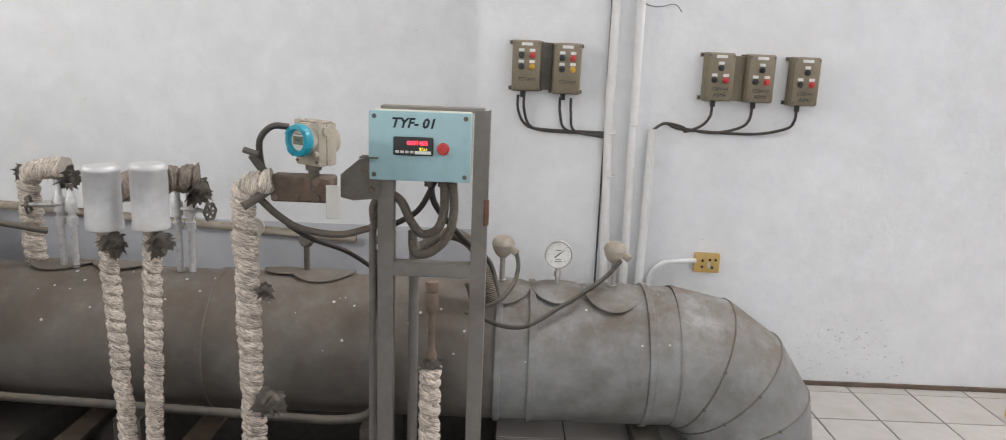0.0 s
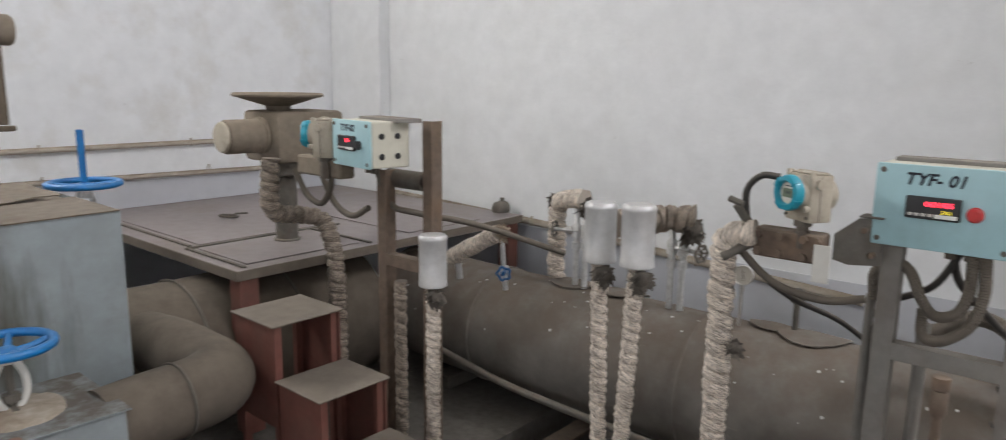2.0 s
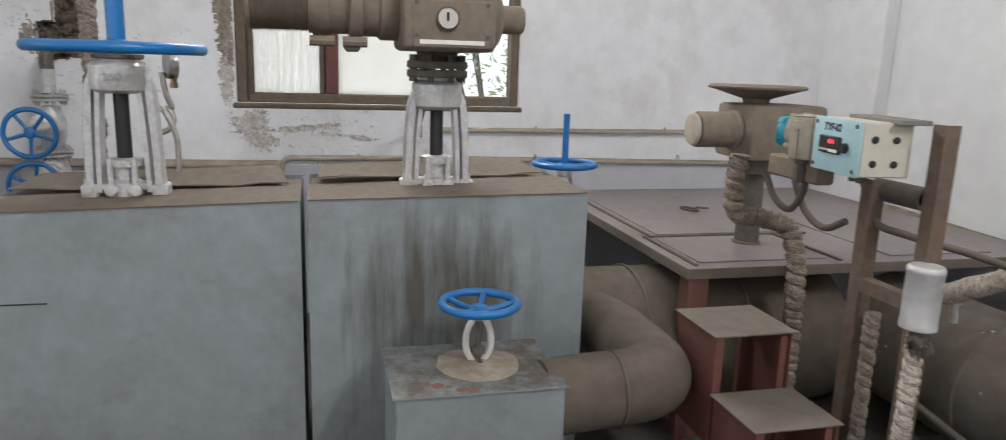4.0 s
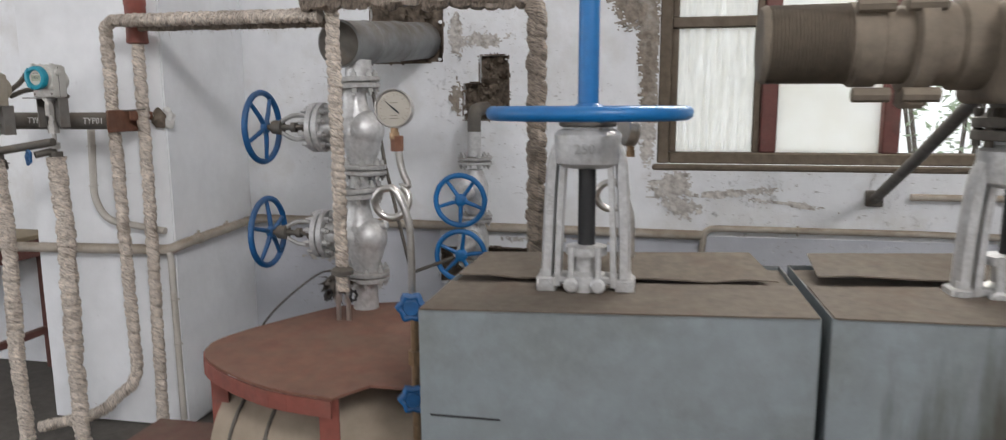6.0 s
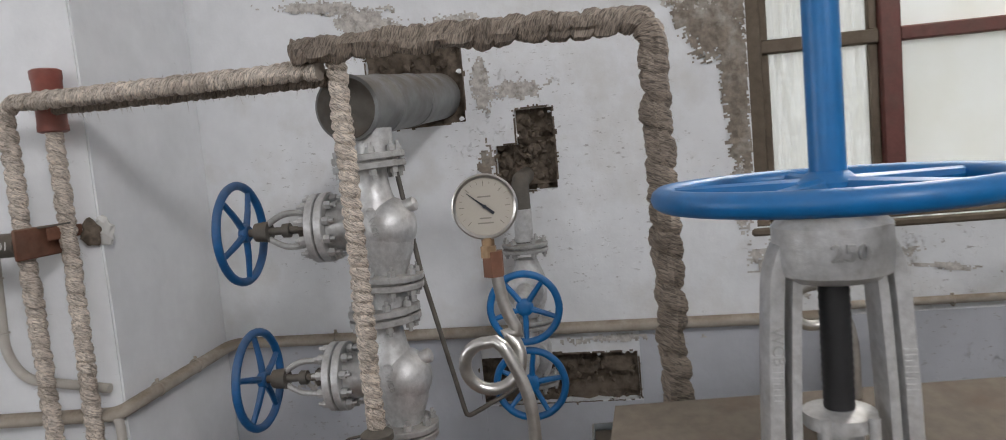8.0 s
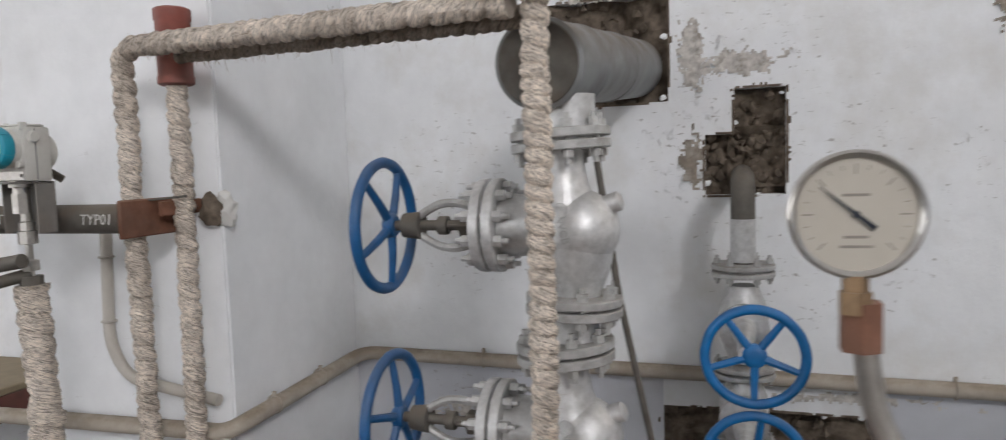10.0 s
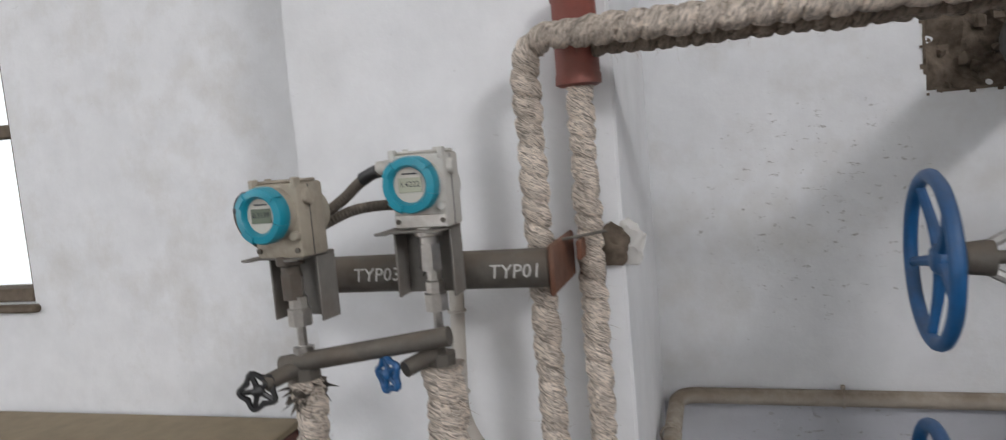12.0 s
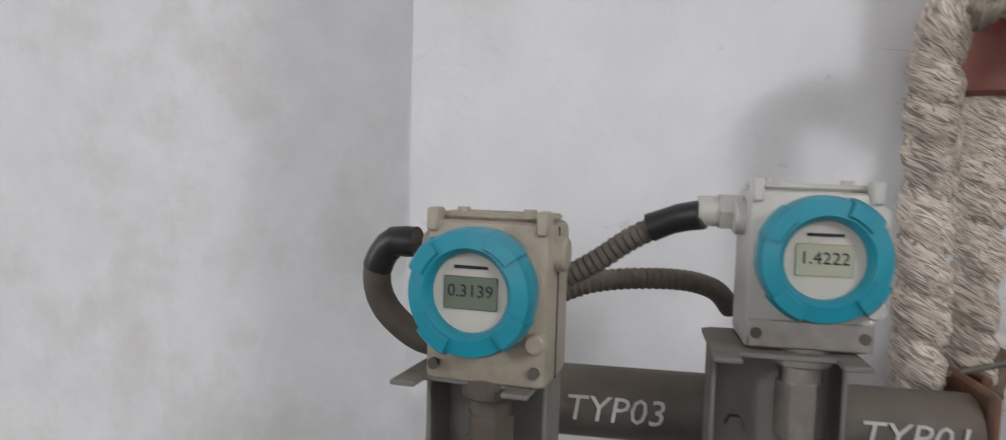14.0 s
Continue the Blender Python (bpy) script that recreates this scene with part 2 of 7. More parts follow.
SILVER_OLD = material("flaked_silver_paint", (0.5, 0.5, 0.49), 0.5, 0.45, 40, 0.2, (0.2, 0.18, 0.15), 22.0, 0.6, 0.3, 70, dust=0.4)
ALU = material("aluminium_sheet", (0.58, 0.58, 0.58), 0.45, 0.45, 30, 0.12, (0.36, 0.34, 0.31), 6.0, 0.5, 0.1, 40, dust=0.3)
BLUE = material("blue_enamel", (0.004, 0.155, 0.42), 0.35, 0, 40, 0.12, (0.02, 0.08, 0.2), 9.0, 0.4, 0.05, 60, dust=0.12)
BLUE_OLD = material("dull_blue_paint", (0.006, 0.092, 0.255), 0.42, 0, 40, 0.2, (0.02, 0.06, 0.13), 9.0, 0.5, 0.1, 60, dust=0.18)
TEAL = material("teal_cover_paint", (0.01, 0.28, 0.38), 0.35, 0, 40, 0.06, (0.02, 0.17, 0.22), 10.0, 0.25, 0.03, 60, dust=0.08)
BEIGE = material("beige_housing_paint", (0.42, 0.375, 0.3), 0.5, 0, 50, 0.1, (0.2, 0.16, 0.115), 14.0, 0.65, 0.08, 80, dust=0.3)
BEIGE_LIGHT = material("light_housing_paint", (0.58, 0.57, 0.53), 0.45, 0, 50, 0.06, (0.4, 0.36, 0.3), 12.0, 0.4, 0.06, 80, dust=0.15)
ACTUATOR = material("dust_covered_casting", (0.2, 0.165, 0.125), 0.85, 0, 35, 0.2, (0.1, 0.085, 0.065), 5.0, 0.5, 0.25, 60, dust=0.7, dust_colour=(0.27, 0.22, 0.165))
STEEL_DIRTY = material("dirty_grey_steel", (0.125, 0.115, 0.1), 0.6, 0.25, 25, 0.3, (0.09, 0.06, 0.042), 9.0, 0.7, 0.2, 60, dust=0.4)
STAND = material("grey_stand_paint", (0.2, 0.19, 0.175), 0.65, 0, 25, 0.14, (0.12, 0.08, 0.055), 4.0, 0.6, 0.12, 50, dust=0.5)
BRIGHT = material("bright_steel", (0.6, 0.58, 0.55), 0.28, 0.95, 60, 0.15, (0.3, 0.25, 0.2), 10.0, 0.4, 0.1, 90)
BRASS = material("tarnished_brass", (0.33, 0.22, 0.13), 0.45, 0.7, 50, 0.25, (0.15, 0.1, 0.06), 12.0, 0.6, 0.15, 80)
BROWN = material("grimy_brown_steel", (0.14, 0.1, 0.075), 0.75, 0.1, 30, 0.3, (0.2, 0.12, 0.07), 9.0, 0.6, 0.3, 70, dust=0.5)
RUST = material("rusty_steel", (0.2, 0.085, 0.05), 0.85, 0, 30, 0.35, (0.1, 0.06, 0.045), 8.0, 0.7, 0.35, 70, dust=0.35)
OXIDE = material("red_oxide_paint", (0.14, 0.045, 0.034), 0.6, 0, 25, 0.2, (0.11, 0.06, 0.045), 4.0, 0.6, 0.12, 60, dust=0.45)
OXIDE_BRIGHT = material("red_primer", (0.26, 0.075, 0.055), 0.55, 0, 25, 0.2, (0.15, 0.07, 0.055), 9.0, 0.6, 0.12, 60, dust=0.2)
TREAD = material("dusty_step_plate", (0.15, 0.126, 0.1), 0.85, 0, 20, 0.15, (0.15, 0.12, 0.09), 3.0, 0.5, 0.15, 50)
DECK = material("dusty_deck_plate", (0.25, 0.218, 0.214), 0.45, 0.1, 16, 0.12, (0.19, 0.15, 0.115), 1.6, 0.85, 0.1, 40)
CHECKER = material("red_chequer_plate", (0.2, 0.085, 0.055), 0.75, 0, 20, 0.2, (0.15, 0.1, 0.07), 3.0, 0.7, 0.1, 40, dust=0.3)
# darkened copy: shade round the platform is put into this lagging's colour
LAGGING_SHADED = material("shaded_dusty_lagging", (0.1, 0.081, 0.063), 0.95, 0, 12, 0.25, (0.065, 0.053, 0.041), 2.6, 0.6, 0.3, 22, dust=0.3)
LAGGING_PALE = material("pale_dusty_lagging", (0.33, 0.27, 0.205), 0.95, 0, 12, 0.16, (0.2, 0.155, 0.115), 3.5, 0.6, 0.3, 22)
CABLE = material("dusty_black_cable", (0.035, 0.032, 0.03), 0.6, 0, 50, 0.2, bump=0.05, dust=0.45)
HOSE = material("grey_flexible_conduit", (0.115, 0.098, 0.08), 0.65, 0.1, 50, 0.15, bump=0.05, dust=0.5)
CONDUIT = material("painted_conduit", (0.44, 0.39, 0.325), 0.6, 0, 25, 0.14, (0.22, 0.17, 0.12), 5.0, 0.75, 0.15, 60, dust=0.9, dust_colour=(0.21, 0.165, 0.12))
CONDUIT_WHITE = material("white_conduit", (0.74, 0.74, 0.73), 0.5, 0, 25, 0.06, (0.5, 0.47, 0.42), 5.0, 0.4, 0.05, 60)
CREAM_CONDUIT = material("cream_conduit", (0.52, 0.49, 0.44), 0.5, 0, 25, 0.08, (0.36, 0.32, 0.26), 5.0, 0.5, 0.05, 60, dust=0.4)
BOX_BLUE = material("pale_blue_enclosure", (0.36, 0.56, 0.6), 0.42, 0, 30, 0.04, (0.25, 0.36, 0.36), 6.0, 0.35, 0.02, 60, dust=0.2)
BOX_CREAM = material("cream_enclosure", (0.56, 0.54, 0.45), 0.45, 0, 30, 0.06, (0.36, 0.32, 0.25), 6.0, 0.4, 0.03, 60, dust=0.2)
SWITCHBOX = material("olive_switch_box", (0.22, 0.185, 0.125), 0.6, 0, 35, 0.14, (0.15, 0.12, 0.08), 6.0, 0.5, 0.15, 70, dust=0.25)
BLACK = material("black_plastic", (0.02, 0.02, 0.021), 0.4, 0, 40, 0.1, bump=0.02)
WHITE_LABEL = material("white_label", (0.75, 0.75, 0.72), 0.6, bump=0)
DIAL = material("dial_face", (0.55, 0.52, 0.46), 0.5, 0, 20, 0.03, (0.6, 0.57, 0.5), 20, 0.3, 0)
RED_BUTTON = material("red_button", (0.5, 0.03, 0.03), 0.35, bump=0)
YELLOW_BUTTON = material("yellow_button", (0.6, 0.36, 0.03), 0.4, bump=0)
YELLOW = material("yellow_paint", (0.6, 0.32, 0.04), 0.5, 0, 30, 0.15, bump=0.05)
SOCKET = material("yellowed_socket", (0.55, 0.36, 0.12), 0.4, 0, 30, 0.08, bump=0.02)
GREY_INK = material("faded_print", (0.23, 0.21, 0.18), 0.7, bump=0)
INK = material("black_ink", (0.015, 0.02, 0.03), 0.7, bump=0)
CHALK = material("white_paint_marks", (0.6, 0.59, 0.56), 0.8, bump=0)
GAUGE_DIAL = material("gauge_dial", (0.43, 0.395, 0.335), 0.5, 0, 20, 0.05, (0.33, 0.3, 0.25), 20, 0.4, 0)
LCD = material("lcd_glass", (0.16, 0.19, 0.14), 0.2, bump=0, grain_amount=0.04)
LCD_LIGHT = material("lcd_light_glass", (0.42, 0.43, 0.33), 0.25, bump=0, grain_amount=0.04)
LED_RED = glow("red_led", (1.0, 0.03, 0.06), 5.0)
LED_YELLOW = glow("yellow_led", (0.9, 0.75, 0.05), 1.2)
WOOD_DARK = material("weathered_window_wood", (0.13, 0.1, 0.07), 0.8, 0, 30, 0.25, (0.2, 0.16, 0.12), 5.0, 0.6, 0.25, 60)
WOOD_RED = material("red_brown_window_paint", (0.15, 0.05, 0.04), 0.6, 0, 30, 0.25, (0.11, 0.08, 0.06), 5.0, 0.5, 0.15, 60)
TABLETOP = material("worn_table_top", (0.27, 0.21, 0.13), 0.6, 0, 14, 0.15, (0.18, 0.14, 0.09), 3.0, 0.5, 0.05, 40)
ROPE = rope_material("jute_rope", (0.79, 0.695, 0.595), (0.36, 0.3, 0.245))
ROPE_DARK = rope_material("sooty_jute_rope", (0.35, 0.29, 0.235), (0.14, 0.11, 0.085))
FRAY = material("frayed_jute", (0.3, 0.24, 0.18), 1.0, 0, 30, 0.4, bump=0)
FRAY_DARK = material("dark_frayed_cloth", (0.11, 0.095, 0.08), 1.0, 0, 30, 0.4, bump=0.3)
GLASS_FROST = glass("frosted_glass", 0.6, 0.85)
GLASS_DIRTY = glass("dirty_glass", 0.2, 0.75, 0.8)
GLASS_CLEAR = glass("clear_glass", 0.0, 0.04)
OUTSIDE = glow("bright_outside", (0.95, 0.98, 1.0), 0.85)
LEAF = glass("shrub_leaf", 0.6, 1.0)
LEAF.node_tree.nodes["Translucent BSDF"].inputs[0].default_value = (0.3, 0.42, 0.22, 1)
# dark speckle puts the shadows between the cement's lumps into its colour
CEMENT = material("bare_cement_render", (0.56, 0.53, 0.49), 0.95, 0, 60, 0.25, (0.2, 0.17, 0.14), 34.0, 0.85, 0.8, 60, spec=0.15)
EARTHY = material("crumbling_earth_mortar", (0.27, 0.23, 0.19), 1.0, 0, 40, 0.4, (0.46, 0.43, 0.38), 14.0, 0.9, 1.0, 35, spec=0.1)
GROUND = material("outside_ground", (0.2, 0.17, 0.13), 0.95, bump_scale=20)


def oily_sheet():
    """The grey sheet with dark oil that ran down from the valve above, in streaks."""
    m = material("oil_streaked_sheet", (0.315, 0.355, 0.37), 0.5, 0.35, 10, 0.1, (0.14, 0.135, 0.11), 2.6, 0.6, 0.06, 20, dust=0.9, dust_colour=(0.125, 0.104, 0.082))
    nt = m.node_tree
    bsdf = nt.nodes["Principled BSDF"]
    col = bsdf.inputs["Base Color"].links[0].from_socket
    co = nt.nodes.new("ShaderNodeTexCoord")
    mp = nt.nodes.new("ShaderNodeMapping")
    mp.inputs["Scale"].default_value = (1.0, 11.0, 1.4)
    nt.links.new(co.outputs["Object"], mp.inputs["Vector"])
    n = nt.nodes.new("ShaderNodeTexNoise")
    n.inputs["Scale"].default_value, n.inputs["Detail"].default_value, n.inputs["Roughness"].default_value = 1.0, 7.0, 0.65
    nt.links.new(mp.outputs[0], n.inputs["Vector"])
    far = nt.nodes.new("ShaderNodeVectorMath")
    far.operation = "DISTANCE"
    far.inputs[1].default_value = (0.4, 0.0, 0.62)
    nt.links.new(co.outputs["Object"], far.inputs[0])
    near = nt.nodes.new("ShaderNodeMapRange")
    near.inputs["From Min"].default_value, near.inputs["From Max"].default_value = 0.12, 0.42
    near.inputs["To Min"].default_value, near.inputs["To Max"].default_value = 0.24, -0.12
    nt.links.new(far.outputs["Value"], near.inputs["Value"])
    add = nt.nodes.new("ShaderNodeMath")
    nt.links.new(n.outputs["Fac"], add.inputs[0])
    nt.links.new(near.outputs[0], add.inputs[1])
    r = nt.nodes.new("ShaderNodeMapRange")
    r.inputs["From Min"].default_value, r.inputs["From Max"].default_value = 0.5, 0.8
    r.inputs["To Max"].default_value = 0.85
    nt.links.new(add.outputs[0], r.inputs["Value"])
    x = nt.nodes.new("ShaderNodeMix")
    x.data_type = "RGBA"
    nt.links.new(r.outputs[0], x.inputs["Factor"])
    nt.links.new(col, x.inputs["A"])
    x.inputs["B"].default_value = (0.075, 0.068, 0.045, 1)
    nt.links.new(x.outputs["Result"], bsdf.inputs["Base Color"])
    return m


SHEET_OILY = oily_sheet()


# ---- mesh helpers ----
def bm_new():
    return bmesh.new()


def thing(name, at=(0, 0, 0), turn=0.0, label="", category="", group="", kind=""):
    """A top-level thing: an Empty at its base, to which its parts are local."""
    ob = new(name)
    ob.empty_display_size = 0.05
    ob.matrix_basis = pose(*at, 0, 0, turn)
    return tagged(ob, label, category, group, kind)


def mesh_of(name, bm, mat, flat=40):
    bm.normal_update()
    for f in bm.faces:
        f.smooth = True
    for e in bm.edges:
        if len(e.link_faces) == 2 and e.calc_face_angle(0) > radians(flat):
            e.smooth = False
    me = bpy.data.meshes.new(name)
    bm.to_mesh(me)
    bm.free()
    me.materials.append(mat)
    return me


def part(name, bm, mat, parent=None, label=""):
    """One mesh object under a thing or a part."""
    ob = new(name, mesh_of(name, bm, mat))
    if parent is not None:
        ob.parent = parent
    return tagged(ob, label)


def structure(name, bm, mat, label, category="wall"):
    return tagged(part(name, bm, mat), label, category, kind="structure")


def box(bm, x0, x1, y0, y1, z0, z1, bevel=0.0, seg=1):
    ret = bmesh.ops.create_cube(bm, size=1.0)
    vs = ret["verts"]
    for v in vs:
        v.co = Vector(((x0 + x1) / 2 + v.co.x * (x1 - x0), (y0 + y1) / 2 + v.co.y * (y1 - y0), (z0 + z1) / 2 + v.co.z * (z1 - z0)))
    if bevel:
        es = {e for v in vs for e in v.link_edges}
        bmesh.ops.bevel(bm, geom=list(es), offset=bevel, segments=seg, affect="EDGES", profile=0.5)
    return bm


def basis(axis):
    a = Vector(axis).normalized()
    u = a.orthogonal().normalized()
    if abs(a.z) < 0.9:
        u = a.cross(Vector((0, 0, 1))).normalized()
    else:
        u = Vector((1, 0, 0)) - a * a.x
        u.normalize()
    return a, u, a.cross(u)


def lathe(bm, origin, axis, profile, n=24, cap=True):
    """A turned body: profile of (radius, height along the axis)."""
    a, u, w = basis(axis)
    o = Vector(origin)
    rings = []
    for r, h in profile:
        rings.append([bm.verts.new(o + a * h + (u * math.cos(2 * math.pi * k / n) + w * math.sin(2 * math.pi * k / n)) * max(r, 1e-4)) for k in range(n)])
    for p, q in zip(rings, rings[1:]):
        for k in range(n):
            bm.faces.new((p[k], p[(k + 1) % n], q[(k + 1) % n], q[k]))
    if cap:
        bm.faces.new(rings[0][::-1])
        bm.faces.new(rings[-1])
    return bm


def cyl(bm, p, q, r, r2=None, n=16, bevel=0.0):
    p, q = Vector(p), Vector(q)
    h = (q - p).length
    r2 = r if r2 is None else r2
    if bevel:
        prof = [(r - bevel, 0), (r, bevel), (r2, h - bevel), (r2 - bevel, h)]
    else:
        prof = [(r, 0), (r2, h)]
    return lathe(bm, p, q - p, prof, n)


def ring(bm, c, axis, R, r, n=40, m=10, wave=0.0, waves=0):
    a, u, w = basis(axis)
    c = Vector(c)
    loops = []
    for i in range(n):
        t = 2 * math.pi * i / n
        d = u * math.cos(t) + w * math.sin(t)
        rr = R + wave * math.cos(waves * t)
        loops.append([bm.verts.new(c + d * (rr + r * math.cos(2 * math.pi * j / m)) + a * r * math.sin(2 * math.pi * j / m)) for j in range(m)])
    for i in range(n):
        p, q = loops[i], loops[(i + 1) % n]
        for j in range(m):
            bm.faces.new((p[j], q[j], q[(j + 1) % m], p[(j + 1) % m]))
    return bm


def fillet(points, radius, seg=6):
    """A polyline with its corners rounded off."""
    pts = [Vector(p) for p in points]
    out = [pts[0]]
    for a, b, c in zip(pts, pts[1:], pts[2:]):
        d1, d2 = (a - b), (c - b)
        k = min(radius, d1.length * 0.48, d2.length * 0.48)
        p, q = b + d1.normalized() * k, b + d2.normalized() * k
        for i in range(seg + 1):
            t = i / seg
            out.append(p * (1 - t) ** 2 + b * 2 * t * (1 - t) + q * t * t)
    out.append(pts[-1])
    return out


def spline(points, step=0.02):
    """A smooth curve through the points."""
    pts = [Vector(p) for p in points]
    pts = [pts[0] * 2 - pts[1]] + pts + [pts[-1] * 2 - pts[-2]]
    out = []
    for a, b, c, d in zip(pts, pts[1:], pts[2:], pts[3:]):
        n = max(2, int((c - b).length / step))
        for i in range(n):
            t = i / n
            out.append(0.5 * ((2 * b) + (c - a) * t + (2 * a - 5 * b + 4 * c - d) * t * t + (3 * b - a - 3 * c + d) * t ** 3))
    out.append(pts[-2])
    return out


def resample(points, step):
    pts = [Vector(p) for p in points]
    out, left = [pts[0].copy()], step
    for a, b in zip(pts, pts[1:]):
        length = (b - a).length
        if length < 1e-6:
            continue
        pos = left
        while pos <= length:
            out.append(a.lerp(b, pos / length))
            pos += step
        left = pos - length
    return out


def sweep(bm, points, radius, n=12, uv=False, shape=None):
    """A tube along the points; radius may be a function of the distance run and the angle."""
    pts = [Vector(p) for p in points]
    tang = []
    for i in range(len(pts)):
        d = pts[min(i + 1, len(pts) - 1)] - pts[max(i - 1, 0)]
        tang.append(d.normalized() if d.length > 1e-9 else Vector((0, 0, 1)))
    u = basis(tang[0])[1]
    layer = bm.loops.layers.uv.new("wrap") if uv and "wrap" not in bm.loops.layers.uv else (bm.loops.layers.uv.get("wrap") if uv else None)
    rings, run = [], [0.0]
    for i, p in enumerate(pts):
        if i:
            run.append(run[-1] + (p - pts[i - 1]).length)
        u = (u - tang[i] * u.dot(tang[i])).normalized()
        w = tang[i].cross(u)
        loop = []
        for k in range(n):
            t = 2 * math.pi * k / n
            r = radius(run[i], t) if callable(radius) else radius
            loop.append(bm.verts.new(p + (u * math.cos(t) + w * math.sin(t)) * r))
        rings.append(loop)
    for i, (p, q) in enumerate(zip(rings, rings[1:])):
        for k in range(n):
            f = bm.faces.new((p[k], p[(k + 1) % n], q[(k + 1) % n], q[k]))
            if layer:
                for lp, (uu, vv) in zip(f.loops, ((k, i), (k + 1, i), (k + 1, i + 1), (k, i + 1))):
                    lp[layer].uv = (uu / n * 0.28, run[vv])
    bm.faces.new(rings[0][::-1])
    bm.faces.new(rings[-1])
    return bm


def pipe(bm, points, r, bend=0.05, n=12):
    return sweep(bm, fillet(points, bend), r, n)


def bolts(bm, c, axis, R, count, r, h, n=6):
    a, u, w = basis(axis)
    c = Vector(c)
    for i in range(count):
        t = 2 * math.pi * (i + 0.5) / count
        p = c + (u * math.cos(t) + w * math.sin(t)) * R
        cyl(bm, p - a * h / 2, p + a * h / 2, r, n=n)
    return bm


def text_mesh(body, size, mat, matrix, parent, name="lettering", label="", thick=0.0004, shear=0.0, bold=0.0):
    """Written characters as a thin mesh."""
    cu = bpy.data.curves.new(name, "FONT")
    cu.body, cu.size, cu.extrude, cu.align_x, cu.align_y, cu.shear = body, size, thick, "CENTER", "CENTER", shear
    cu.resolution_u, cu.offset = 2, bold
    ob = bpy.data.objects.new(name, cu)
    scene.collection.objects.link(ob)
    me = bpy.data.meshes.new_from_object(ob)
    bpy.data.objects.remove(ob)
    me.name = name
    me.materials.clear()
    me.materials.append(mat)
    out = new(name, me)
    out.matrix_basis = matrix
    if parent is not None:
        out.parent = parent
    return tagged(out, label)


def facing(normal, at, lean=0.0):
    """A matrix whose local x runs to the right and y up, seen by one who faces the surface with that normal."""
    z = Vector(normal).normalized()
    x = Vector((0, 0, 1)).cross(z).normalized()
    y = z.cross(x)
    m = Matrix((x, y, z)).transposed().to_4x4()
    return Matrix.Translation(at) @ m @ Matrix.Rotation(lean, 4, "Z")


def lagged_rope(parent, points, r, name="rope_wrap", mat=None, pitch=0.042, bend=0.06, coil=0.42, seed=0, tufts=1.8, rough=0.085):
    """Jute rope wound round a pipe, coil by coil, with loose fibres."""
    rng = random.Random(seed)
    mat = mat or ROPE
    path = resample(fillet(points, bend, 8), 0.0045)
    ph = rng.random() * 10

    def radius(s, t):
        k = (s / pitch + t / (2 * math.pi) + 0.55 * noise.noise(Vector((s * 13, ph, 0)))) % 1.0
        hump = math.sqrt(max(0.0, 1 - abs(2 * k - 1) ** 3.2))
        lump = noise.noise(Vector((s * 14, math.cos(t) * 1.5, math.sin(t) * 1.5 + ph))) * rough * 2.2
        strand = 0.035 * math.sin(17 * t + s * 330 + 3 * noise.noise(Vector((s * 25, math.cos(t), math.sin(t))))) * (0.4 + 0.6 * hump)
        return r * (1 - coil + coil * hump * 1.08 + lump + strand)

    bm = bm_new()
    sweep(bm, path, radius, 18, uv=True)
    ob = part(name, bm, mat, parent)
    if tufts:
        fb = bm_new()
        total = len(path) * 0.0045
        for _ in range(int(total * 90 * tufts)):
            i = rng.randrange(1, len(path) - 1)
            t = (path[i + 1] - path[i - 1]).normalized()
            u = t.orthogonal().normalized()
            d = (u * math.cos(a := rng.random() * 6.283) + t.cross(u) * math.sin(a)).normalized()
            p = path[i] + d * r * 0.93
            length = rng.uniform(0.005, 0.02) * (2.0 if rng.random() < 0.12 else 1.0)
            side = t.cross(d) * 0.0009
            tip = p + d * length + t * rng.uniform(-0.012, 0.012) + Vector((0, 0, -0.004))
            fb.faces.new([fb.verts.new(q) for q in (p - side, p + side, tip)])
        tagged(part("fibre_fuzz", fb, FRAY, ob, "stray jute fibres"), kind="stuff")
    return ob


def tuft(parent, at, size, seed, mat=None, name="frayed_end", down=0.3):
    """A frayed rope end: a bunch of bent ragged strips."""
    rng = random.Random(seed)
    bm = bm_new()
    at = Vector(at)
    for _ in range(70):
        d = Vector((rng.gauss(0, 1), rng.gauss(0, 1), rng.gauss(-down, 1))).normalized()
        side = d.orthogonal().normalized() * size * rng.uniform(0.06, 0.2)
        a, b = at + d * size * 0.1, at + d * size * rng.uniform(0.35, 0.6)
        c = b + (d + Vector((rng.gauss(0, 0.5), rng.gauss(0, 0.5), -0.5))) * size * rng.uniform(0.1, 0.28)
        v = [bm.verts.new(q) for q in (a - side, a + side, b + side, b - side, c)]
        bm.faces.new(v[:4])
        bm.faces.new((v[3], v[2], v[4]))
    bmesh.ops.create_icosphere(bm, subdivisions=2, radius=size * 0.46, matrix=Matrix.Translation(at))
    for v in bm.verts:
        v.co += noise.noise_vector(v.co * 60) * size * 0.08
    return part(name, bm, mat or FRAY_DARK, parent, "ragged dark cloth and fibre end")


